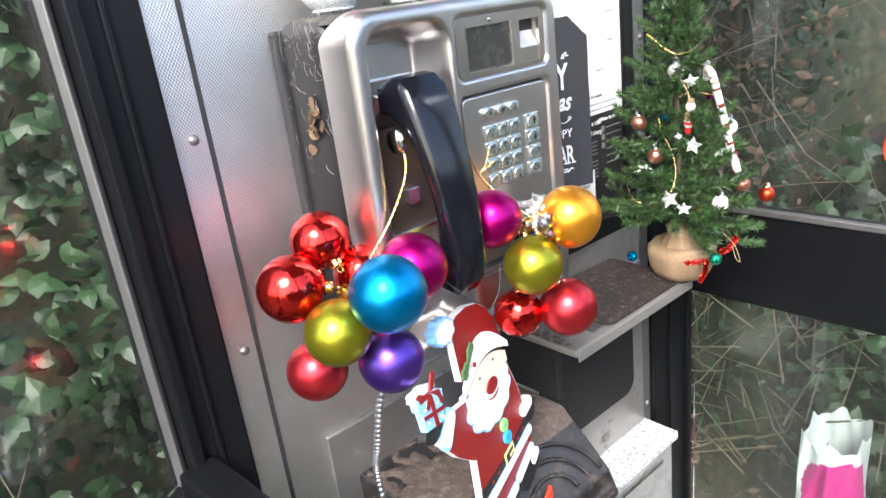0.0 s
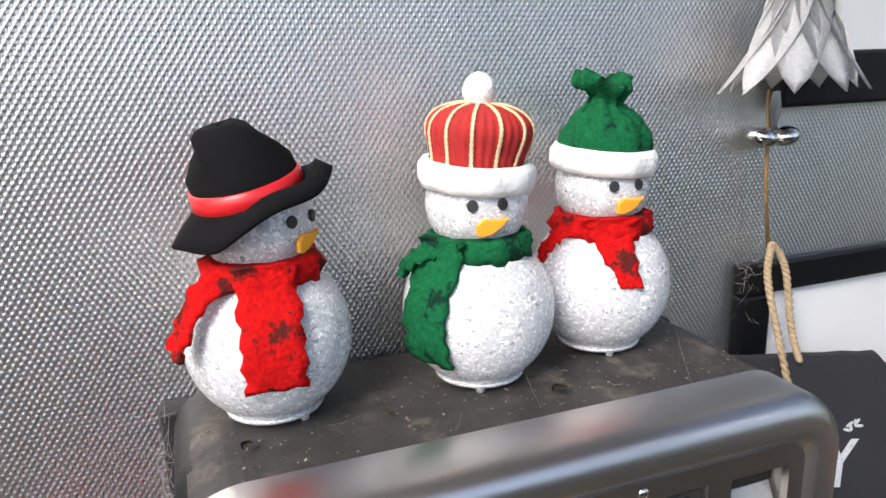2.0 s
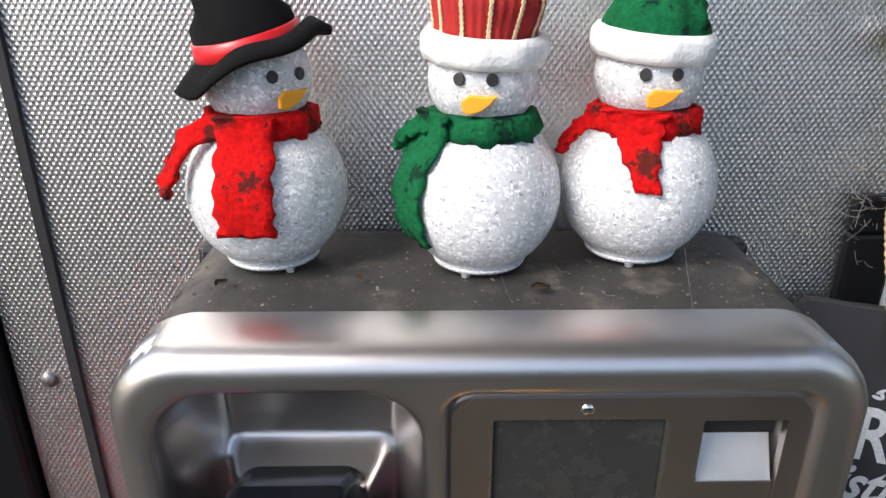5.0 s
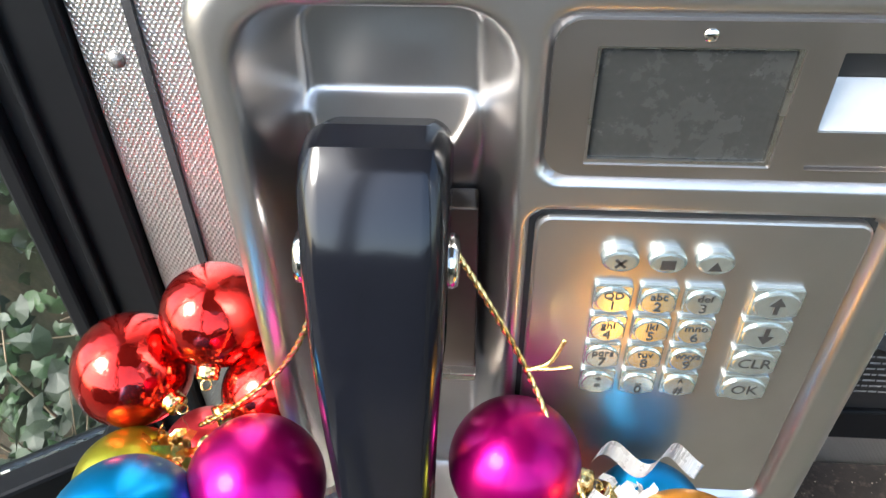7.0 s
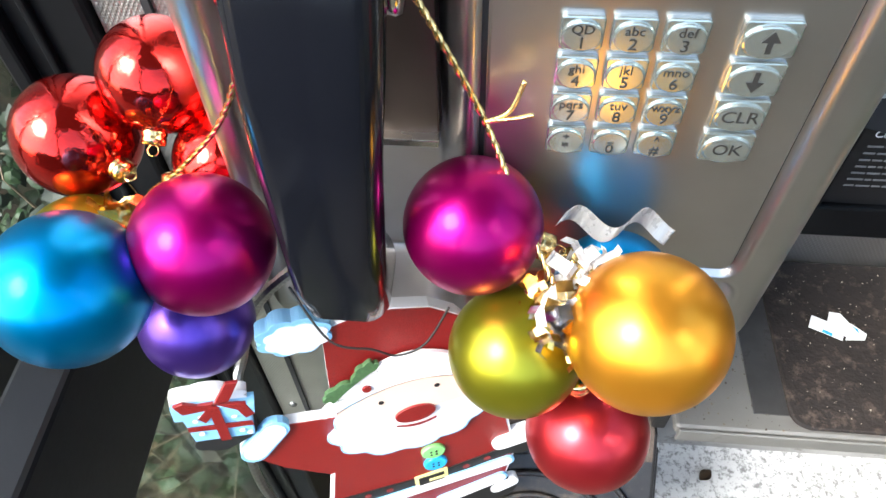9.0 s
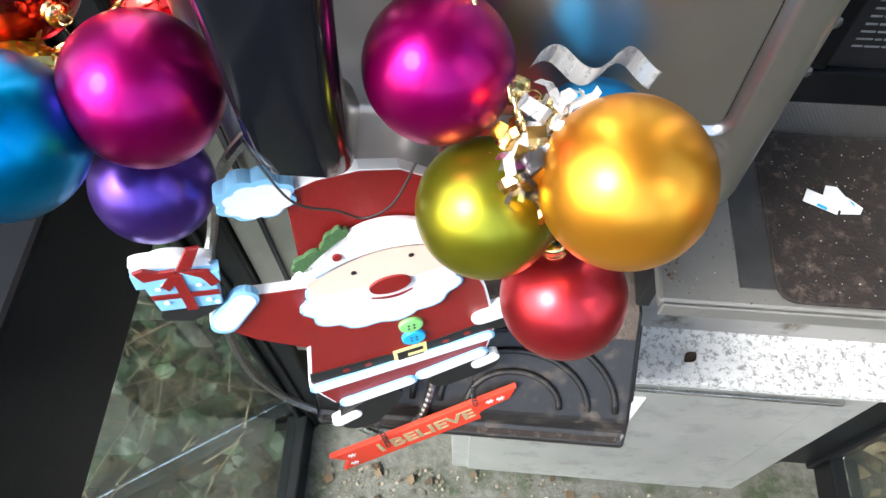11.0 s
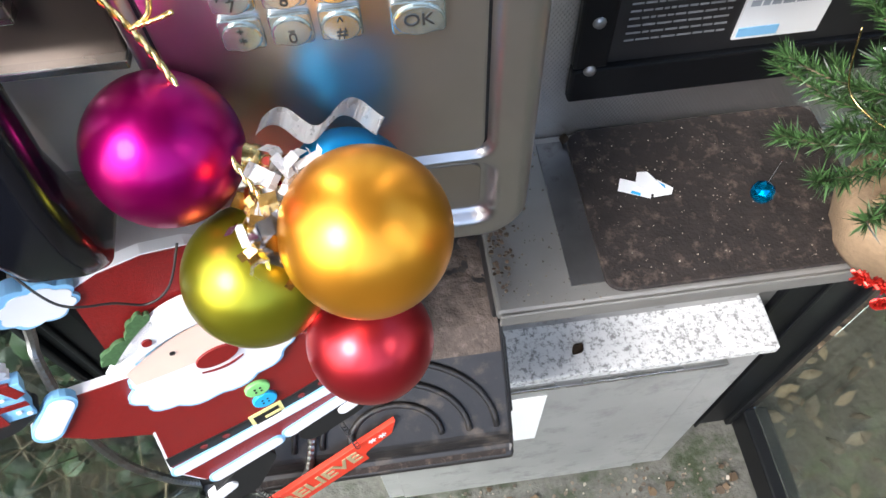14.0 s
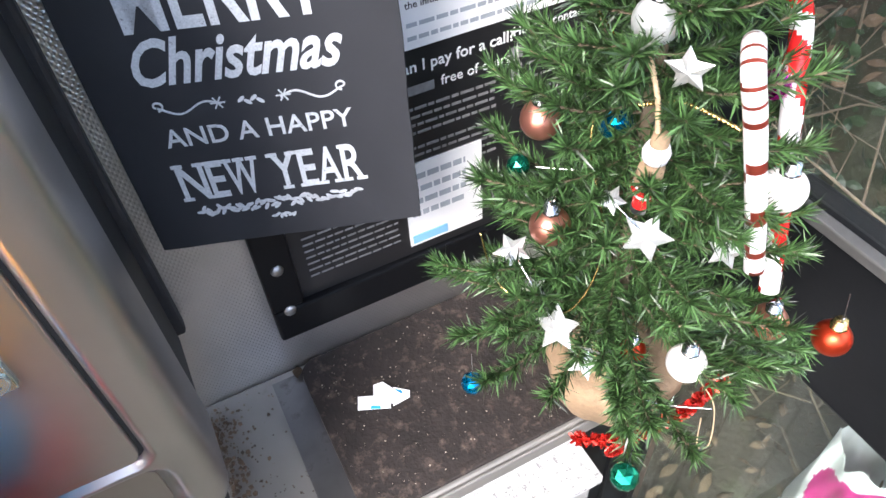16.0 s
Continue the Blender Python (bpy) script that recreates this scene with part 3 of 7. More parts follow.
    slab("display", -0.0192, 0.0484, 1.1662, 1.2112, 0.0052, 0.001, 0.001, LCD, "dark scratched display glass", 0.0003)
    b = bmesh.new()
    vs = [b.verts.new((x - o.x, y - o.y, z - o.z)) for x, y, z in ((0.0645, 0.02, 1.18), (0.095, 0.02, 1.18), (0.095, 0.013, 1.1975), (0.0645, 0.013, 1.1975), (0.0645, 0.0045, 1.18), (0.095, 0.0045, 1.18))]
    b.faces.new((vs[4], vs[5], vs[2], vs[3]))
    b.faces.new((vs[0], vs[4], vs[3]))
    b.faces.new((vs[1], vs[2], vs[5]))
    b.faces.new((vs[0], vs[1], vs[5], vs[4]))
    part("card_chute", b, CHUTE, t, "pale worn card chute")
    slab("card_slot", 0.0642, 0.0968, 1.1975, 1.2105, 0.0132, 0.006, 0.0005, INK, "dark card slot", 0.0002)
    slab("card_plate", 0.0635, 0.096, 1.1645, 1.1796, 0.0046, 0.003, 0.0005, PLATE, "", 0.0003)
    sc = bmesh.new()
    add_lathe(sc, [(0.0028, 0), (0.0024, 0.0008), (0, 0.001)], 10, upright(0.017 - o.x, 0.003 - o.y, 1.2165 - o.z))
    part("screw", sc, CHROME, t, "", True)
    # keypad panel
    slab("keypad_panel", -0.0365, 0.1005, 0.9475, 1.1395, 0.0015, 0.006, 0.007, STEEL_FACE, "flat steel keypad panel", 0.0015)
    slab("lower_panel", -0.034, 0.1, 0.888, 0.93, 0.007, 0.003, 0.008, PLATE, "recessed lower panel")
    legends = (("1", "QD"), ("2", "abc"), ("3", "def"), ("4", "ghi"), ("5", "jkl"), ("6", "mno"), ("7", "pqrs"), ("8", "tuv"), ("9", "wxyz"), ("*", "+"), ("0", "_"), ("#", "^"))
    kx, kz = (0.0, 0.01975, 0.0395), (1.0975, 1.079, 1.0605, 1.042)
    front = 0.0015

    def key(cx, cz, w, h, oval=False):
        k = bmesh.new()
        if oval:
            add_prism(k, ellipse(cx - o.x, cz - o.z, w / 2, h / 2, 20), upright(0, front - o.y, 0), 0.0048, 0.0016)
        else:
            add_prism(k, rounded(w, h, 0.002, 3, cx - o.x, cz - o.z), upright(0, front - o.y, 0), 0.0028, 0.0008)
            add_prism(k, ellipse(cx - o.x, cz - 0.0006 - o.z, w * 0.47, h * 0.46, 18), upright(0, front - 0.0027 - o.y, 0), 0.0016, 0.0009)
        return part("key", k, KEY, t, "", False)
    face = front - 0.0045
    for n, (big, small) in enumerate(legends):
        cx, cz = kx[n % 3], kz[n // 3]
        k = key(cx, cz, 0.0172, 0.0155)
        b = text_mesh(big, 0.0075, upright(cx - o.x, face - o.y, cz - 0.0032 - o.z), 0.0002)
        merge(b, text_mesh(small, 0.0058, upright(cx - o.x, face - o.y, cz + 0.0028 - o.z), 0.0002))
        part("legend", b, INK, k)
    for n in range(3):
        k = key(kx[n], 1.12, 0.0162, 0.0118, True)
        b = bmesh.new()
        m = upright(kx[n] - o.x, front - 0.0047 - o.y, 1.1193 - o.z)
        if n == 0:
            for a in (45, -45):
                c, s = math.cos(radians(a)), math.sin(radians(a))
                add_prism(b, [(x * c - y * s, x * s + y * c) for x, y in ((-0.003, -0.0007), (0.003, -0.0007), (0.003, 0.0007), (-0.003, 0.0007))], m, 0.0003)
        elif n == 1:
            add_prism(b, [(-0.003, -0.0025), (0.003, -0.0025), (0.003, 0.0025), (-0.003, 0.0025)], m, 0.0003)
        else:
            add_prism(b, [(-0.003, -0.0025), (0.003, -0.0025), (0, 0.0025)], m, 0.0003)
        part("legend", b, INK, k)
    for n, word in enumerate(("up", "down", "CLR", "OK")):
        cz = 1.0975 - 0.0188 * n
        k = key(0.0708, cz, 0.0225, 0.0165)
        m = upright(0.0708 - o.x, face - o.y, cz - o.z)
        if n < 2:
            b = bmesh.new()
            s = 1 if n == 0 else -1
            pts = [(-0.001, -0.005), (0.001, -0.005), (0.001, 0), (0.0036, 0), (0, 0.005), (-0.0036, 0), (-0.001, 0)]
            add_prism(b, [(x, y * s) for x, y in (pts if s == 1 else pts[::-1])], m, 0.0003)
        else:
            b = text_mesh(word, 0.0088, m, 0.0002)
        part("legend", b, INK, k)
    # coin plate, hook and square button in the handset well
    slab("coin_plate", -0.136, -0.0605, 1.012, 1.122, 0.03, 0.016, 0.002, BROWNPLATE, "brown metal coin plate")
    slab("return_button", -0.109, -0.094, 1.04, 1.058, 0.022, 0.008, 0.0015, STEEL, "square steel button")
    slab("ledge_bar", -0.138, -0.06, 1.008, 1.013, 0.024, 0.02, 0.001, STEEL)
    for cx in (-0.134, -0.071):
        b = bmesh.new()
        add_lathe(b, [(0.0, 0.0), (0.012, 0), (0.0125, 0.004), (0.011, 0.0062), (0.004, 0.007), (0, 0.007)], 24, pose(cx - o.x - 0.0035, -0.003 - o.y, 1.118 - o.z, 0, 90, 0))
        part("hook_disc", b, CHROME, t, "round chrome hook disc", True)
    # cobweb tufts and grime on the painted sides
    rnd = random.Random(4)
    b = bmesh.new()
    for k in range(70):
        y = rnd.uniform(0.056, 0.14)
        z = PZ1 - abs(rnd.gauss(0, 0.06)) - 0.01
        if z < PZ0 + 0.03:
            continue
        p = Vector((PX0 + 0.003, y, z))
        q = p + Vector((-rnd.uniform(0, 0.003), rnd.gauss(0, 0.007), rnd.gauss(0, 0.009)))
        add_tube(b, [p - o, (p + q) / 2 + Vector((-0.0015, 0, 0)) - o, q - o], rnd.uniform(0.00006, 0.0002), 4)
    tagged(part("cobweb", b, COBWEB, t, "grey cobweb threads and fluff"), kind="stuff")
    b = bmesh.new()
    for k in range(14):
        c = Vector((PX0 + 0.001, 0.09 + rnd.gauss(0, 0.006), 1.13 + rnd.gauss(0, 0.014)))
        pts = [(rnd.uniform(0.004, 0.009) * math.cos(a), rnd.uniform(0.004, 0.009) * math.sin(a)) for a in (2 * math.pi * i / 7 for i in range(7))]
        add_prism(b, pts, Matrix.Translation(c - o) @ Euler((rnd.uniform(0.9, 2.2), rnd.gauss(0, 0.4), radians(-90) + rnd.gauss(0, 0.4))).to_matrix().to_4x4(), 0.0006)
    tagged(part("leaf_clump", b, DRY, t, "clump of dead leaf caught in the web"), kind="stuff")
    return t


CHUTE = mat("worn_pale_steel", (0.42, 0.42, 0.41), 0.42, 0.7, 60, 0.15, bump=0.0003, bump_scale=200)
KEY = mat("key_metal", (0.5, 0.56, 0.55), 0.24, 0.9, 200, 0.1)
build_payphone()


def build_handset():
    """Side outline, as (y, z), given width along x."""
    outer = [(0.03, 1.168), (0.006, 1.178), (-0.009, 1.1765), (-0.021, 1.166), (-0.033, 1.138), (-0.045, 1.10), (-0.0545, 1.06), (-0.060, 1.02), (-0.062, 0.99), (-0.057, 0.966), (-0.046, 0.953)]
    inner = [(-0.012, 0.957), (-0.008, 0.972), (-0.016, 0.99), (-0.028, 1.004), (-0.033, 1.03), (-0.03, 1.065), (-0.021, 1.1), (-0.007, 1.126), (0.012, 1.138), (0.03, 1.14)]
    bm = bmesh.new()
    prof = outer + inner
    
    def half(z):
        return 0.021 + 0.0085 * smooth(0.96, 1.15, z)
    left = [bm.verts.new((-0.101 - half(z), y, z)) for y, z in prof]
    right = [bm.verts.new((-0.101 + half(z), y, z)) for y, z in prof]
    n = len(prof)
    fl, fr = bm.faces.new(left), bm.faces.new(right[::-1])
    for i in range(n):
        bm.faces.new((left[i], right[i], right[(i + 1) % n], left[(i + 1) % n]))
    bm.normal_update()
    es = list(fl.edges) + list(fr.edges)
    bmesh.ops.bevel(bm, geom=es, offset=0.0105, segments=6, affect="EDGES", profile=0.5)
    bmesh.ops.recalc_face_normals(bm, faces=bm.faces)
    o = Vector((-0.101, -0.04, 0.953))
    bmesh.ops.transform(bm, matrix=Matrix.Translation(-o), verts=bm.verts)
    t = thing("handset", o, "glossy black plastic telephone handset resting in its cradle", "handset")
    g = part("grip", bm, PLASTIC, t, "", True)
    g.data.set_sharp_from_angle(angle=radians(28))
    b = bmesh.new()
    add_lathe(b, [(0, 0), (0.0165, 0), (0.0172, 0.003), (0.014, 0.008), (0, 0.008)], 24, pose(0, 0.066, 0.196, 90, 0, 0))
    part("earpiece", b, PLASTIC, t, "", True)
    return t


build_handset()


# ---- baubles ----
def bauble_mat(name, color, shiny):
    m = mat(name, color, 0.07 if shiny else 0.33, 0.95 if shiny else 0.9, 25, 0.15, bump=0.0012 if shiny else 0.00004, bump_scale=95 if shiny else 500)
    m.node_tree.nodes["Principled BSDF"].inputs["Coat Weight"].default_value = 0.3 if shiny else 0.1
    m.node_tree.nodes["Principled BSDF"].inputs["Coat Roughness"].default_value = 0.1
    return m


B_RED = bauble_mat("red_mirror", (0.62, 0.02, 0.015), True)
B_REDM = bauble_mat("red_satin", (0.5, 0.03, 0.04), False)
B_BLUE = bauble_mat("blue_satin", (0.0, 0.22, 0.5), False)
B_MAG = bauble_mat("magenta_satin", (0.35, 0.0, 0.125), False)
B_PUR = bauble_mat("purple_satin", (0.1, 0.045, 0.33), False)
B_OLI = bauble_mat("olive_satin", (0.33, 0.31, 0.02), False)
B_ORA = bauble_mat("orange_satin", (0.88, 0.37, 0.03), False)


def bauble(at, r, material, label, to, group):
    """A ball with its cap, ring and seam; the cap points at the place where its string is tied."""
    at, to = Vector(at), Vector(to)
    t = thing("bauble", at, label, "bauble", group)
    turn = (to - at).to_track_quat("Z", "Y").to_matrix().to_4x4()
    bm = bmesh.new()
    bmesh.ops.create_uvsphere(bm, u_segments=48, v_segments=28, radius=r)
    bmesh.ops.transform(bm, matrix=turn, verts=bm.verts)
    part("ball", bm, material, t, "", True)
    bm = bmesh.new()
    add_lathe(bm, [(0.0065, 0.0), (0.0068, 0.002), (0.0062, 0.003), (0.0066, 0.004), (0.0062, 0.0075), (0.0, 0.008)], 18, turn @ pose(0, 0, r - 0.0015), lambda u, z: 0.06 * math.sin(u * 2 * math.pi * 9))
    part("cap", bm, GOLD, t, "crimped gold cap", True)
    bm = bmesh.new()
    add_tube(bm, [turn @ Vector((0.003 * math.cos(a), 0, r + 0.009 + 0.003 * math.sin(a))) for a in (math.pi * 2 * i / 12 for i in range(13))], 0.0004, 5)
    part("ring", bm, GOLD, t)
    return t


TIE_L, TIE_R = Vector((-0.212, 0.0, 0.99)), Vector((-0.002, -0.035, 1.005))
BR = 0.034
for at, r, m, lab in (
        ((-0.2104, 0.0484, 1.0283), 0.031, B_RED, "mirror red glass bauble hanging in a bunch"),
        ((-0.261, 0.031, 0.998), BR, B_RED, "mirror red glass bauble hanging in a bunch"),
        ((-0.2201, -0.0717, 1.0025), 0.036, B_BLUE, "satin blue bauble hanging in a bunch"),
        ((-0.1662, -0.0427, 1.0031), BR, B_MAG, "satin magenta bauble hanging in a bunch"),
        ((-0.2004, -0.031, 0.9122), 0.0335, B_PUR, "satin purple bauble hanging in a bunch"),
        ((-0.2496, -0.0219, 0.9612), 0.0325, B_OLI, "satin olive green bauble hanging in a bunch"),
        ((-0.2431, 0.046, 0.894), 0.0325, B_REDM, "satin red bauble hanging in a bunch"),
        ((-0.178, 0.03, 0.985), 0.031, B_RED, "mirror red bauble hanging in a bunch")):
    bauble(at, r, m, lab, TIE_L, "baubles tied to the handset")
for at, r, m, lab in (
        ((-0.0394, -0.0296, 1.012), 0.0325, B_MAG, "satin magenta bauble hanging in a bunch"),
        ((-0.0157, -0.062, 0.9564), 0.0333, B_OLI, "satin olive green bauble hanging in a bunch"),
        ((0.0391, -0.0726, 0.9975), 0.0355, B_ORA, "satin orange gold bauble hanging in a bunch"),
        ((0.0282, -0.0718, 0.89), BR, B_REDM, "satin red bauble hanging in a bunch"),
        ((0.031, -0.033, 0.972), 0.03, B_BLUE, "satin blue bauble against the keypad"),
        ((-0.0116, -0.0298, 0.8875), 0.029, B_RED, "mirror red bauble hanging in a bunch")):
    bauble(at, r, m, lab, TIE_R, "baubles tied to the handset")


def foil_tuft(at, material, label, n, size, seed):
    rnd = random.Random(seed)
    bm = bmesh.new()
    for k in range(n):
        d = Vector((rnd.gauss(0, 1), rnd.gauss(0, 1), rnd.gauss(0, 1))).normalized()
        q = d.to_track_quat("X", "Z").to_matrix().to_4x4()
        c = Matrix.Translation(Vector(at) + d * rnd.uniform(0.2, 1) * size) @ q @ pose(0, 0, 0, rnd.uniform(0, 360), 0, 0)
        w, l = rnd.uniform(0.0018, 0.004), rnd.uniform(0.008, 0.016)
        vs = [[bm.verts.new(c @ Vector((l * (i / 4 - 0.5), s * w, 0.004 * math.sin(i * 1.3 + k)))) for s in (-1, 1)] for i in range(5)]
        for a, b in zip(vs, vs[1:]):
            bm.faces.new((a[0], a[1], b[1], b[0]))
    bmesh.ops.solidify(bm, geom=bm.faces[:], thickness=0.0002)
    ob = finish("foil_tuft", bm, material)
    return tagged(ob, label, "tinsel")


foil_tuft(TIE_L + Vector((-0.012, -0.012, -0.004)), GOLD, "tuft of curled gold foil ribbon among baubles", 26, 0.012, 3)
foil_tuft(TIE_R + Vector((0.006, -0.03, -0.012)), GOLD, "tuft of curled gold foil ribbon among baubles", 48, 0.019, 5)
foil_tuft(TIE_R + Vector((-0.002, -0.038, -0.004)), SILVER, "silver foil ribbon curls among baubles", 22, 0.017, 8)


RIBBON_WHITE = mat("pearl_ribbon", (0.78, 0.79, 0.8), 0.28, 0.25, 200, 0.06)


def ribbon(at):
    bm = bmesh.new()
    prev = None
    for i in range(60):
        u = i / 59
        p = Vector(at) + Vector((0.05 * u, -0.004 + 0.006 * math.sin(u * 10), 0.002 + 0.003 * math.cos(u * 10) * (0.4 + u)))
        pair = (bm.verts.new(p + Vector((0.0022, 0.002, 0.003))), bm.verts.new(p - Vector((0.0022, 0.002, 0.003))))
        if prev:
            bm.faces.new((prev[0], prev[1], pair[1], pair[0]))
        prev = pair
    bmesh.ops.solidify(bm, geom=bm.faces[:], thickness=0.0002)
    tagged(finish("curling_ribbon", bm, RIBBON_WHITE, smooth=True), "curled silver gift ribbon tied above the baubles", "ribbon")


ribbon(TIE_R + Vector((0.002, 0.012, 0.008)))
foil_tuft(TIE_R + Vector((0.012, -0.016, -0.002)), RIBBON_WHITE, "bunch of crimped silver gift ribbon among baubles", 40, 0.017, 12)


def cord(name, ctrl, r, material, label, strands=2, twist=60):
    pts = curve_points(ctrl, 70)
    bm = bmesh.new()
    for s in range(strands):
        out = []
        for i, p in enumerate(pts):
            a = i * twist / 12 + math.pi * 2 * s / strands
            out.append(p + Vector((math.cos(a), math.sin(a), 0)) * r * (0.7 if strands > 1 else 0))
        add_tube(bm, out, r, 5)
    return tagged(finish(name, bm, material, smooth=True), label, "cord")


cord("gold_string", [(-0.128, 0.0, 1.125), (-0.135, -0.012, 1.09), (-0.155, -0.008, 1.05), (-0.185, -0.004, 1.015), TIE_L], 0.0011, GOLD, "twisted gold cord holding the bunch of baubles")
cord("gold_string", [(-0.07, -0.004, 1.125), (-0.055, -0.01, 1.1), (-0.036, -0.012, 1.06), (-0.02, -0.03, 1.03), TIE_R + Vector((0, -0.02, 0))], 0.0011, GOLD, "twisted gold cord holding the bunch of baubles")
cord("gold_string", [(-0.036, -0.012, 1.06), (-0.026, -0.014, 1.068), (-0.021, -0.016, 1.085)], 0.0008, GOLD, "loose knotted end of gold cord")
cord("gold_string", [(-0.036, -0.012, 1.06), (-0.024, -0.016, 1.066), (-0.017, -0.018, 1.07)], 0.0008, GOLD, "loose knotted end of gold cord")


# ---- snowmen on the payphone ----
def fibre_acrylic():
    """Clear acrylic packed with short pale fibres that catch the light."""
    m = mat("fibre_acrylic", (0.6, 0.63, 0.67), 0.25, 0, 200, 0.2)
    nt = m.node_tree
    link = nt.links.new
    bs = nt.nodes["Principled BSDF"]
    tc = nt.nodes.new("ShaderNodeTexCoord")
    warp = nt.nodes.new("ShaderNodeTexNoise")
    warp.inputs["Scale"].default_value = 240.0
    add = nt.nodes.new("ShaderNodeVectorMath")
    add.operation = "MULTIPLY_ADD"
    add.inputs[1].default_value = (0.006, 0.006, 0.006)
    link(tc.outputs["Object"], warp.inputs["Vector"])
    link(warp.outputs["Color"], add.inputs[0])
    link(tc.outputs["Object"], add.inputs[2])
    vo = nt.nodes.new("ShaderNodeTexVoronoi")
    vo.inputs["Scale"].default_value = 800.0
    link(add.outputs[0], vo.inputs["Vector"])
    ramp = nt.nodes.new("ShaderNodeValToRGB")
    for pos, v in ((0.0, 0.32), (0.08, 0.5), (0.6, 0.57), (1.0, 0.68)):
        e = ramp.color_ramp.elements.new(pos) if 0 < pos < 1 else ramp.color_ramp.elements[int(pos)]
        e.color = (v * 0.96, v * 0.985, v, 1)
    sp = nt.nodes.new("ShaderNodeSeparateColor")
    link(vo.outputs["Color"], sp.inputs[0])
    link(sp.outputs[0], ramp.inputs[0])
    link(ramp.outputs[0], bs.inputs["Base Color"])
    bp = nt.nodes.new("ShaderNodeBump")
    bp.inputs["Strength"].default_value = 0.7
    bp.inputs["Distance"].default_value = 0.0009
    link(sp.outputs[1], bp.inputs["Height"])
    link(bp.outputs[0], bs.inputs["Normal"])
    bs.inputs["Subsurface Weight"].default_value = 0.45
    bs.inputs["Subsurface Radius"].default_value = (0.012, 0.012, 0.012)
    return m


ACRYLIC = fibre_acrylic()
FELT_BLACK = mat("black_felt", (0.005, 0.005, 0.0055), 0.95, 0, 300, 0.4, bump=0.0006, bump_scale=700, Specular_IOR_Level=0.15)
FELT_WHITE = mat("white_fleece", (0.82, 0.82, 0.8), 0.95, 0, 300, 0.1, bump=0.0012, bump_scale=500)
KNIT_RED = mat("red_knit", (0.38, 0.018, 0.015), 0.9, 0, 300, 0.35, bump=0.0008, bump_scale=600)
VELVET_RED = mat("red_velvet", (0.5, 0.006, 0.006), 0.95, 0, 420, 0.6, bump=0.0016, bump_scale=520, dirt=(0.09, 0.012, 0.01), dirt_scale=75, dirt_cut=0.545, dirt_soft=0.05, Specular_IOR_Level=0.12)
VELVET_GREEN = mat("green_velvet", (0.006, 0.1, 0.036), 0.95, 0, 420, 0.6, bump=0.0016, bump_scale=520, dirt=(0.004, 0.026, 0.014), dirt_scale=75, dirt_cut=0.54, dirt_soft=0.05, Specular_IOR_Level=0.12)
SATIN_RED = mat("red_satin_band", (0.6, 0.015, 0.02), 0.35, 0, 100, 0.2)
ORANGE = mat("orange_felt", (0.9, 0.38, 0.02), 0.8, 0, 200, 0.1)
CREAM = mat("cream_yarn", (0.75, 0.6, 0.35), 0.8, 0, 300, 0.2)
TOPZ = 1.2425


def flat_strip(ctrl, width, across, thick=0.0022, fold=0.0, n=22, taper=0.0):
    """A strip of cloth along the control points; across gives its width's way."""
    pts = curve_points(ctrl, n)
    bm = bmesh.new()
    rows = []
    for i, p in enumerate(pts):
        w = width * (1 + 0.08 * math.sin(i * 1.9)) * (1 - taper * i / len(pts))
        row = []
        for k in range(6):
            s = k / 5 - 0.5
            d = Vector(across) * s * w
            out = Vector((p.x, p.y, 0)).normalized() * (0.0012 * math.sin(k * 2.4 + i * 1.1) + fold * math.cos(s * 6))
            row.append(bm.verts.new(p + d + out))
        rows.append(row)
    for a, b in zip(rows, rows[1:]):
        for k in range(5):
            bm.faces.new((a[k], a[k + 1], b[k + 1], b[k]))
    bmesh.ops.recalc_face_normals(bm, faces=bm.faces)
    bmesh.ops.solidify(bm, geom=bm.faces[:], thickness=thick)
    return bm


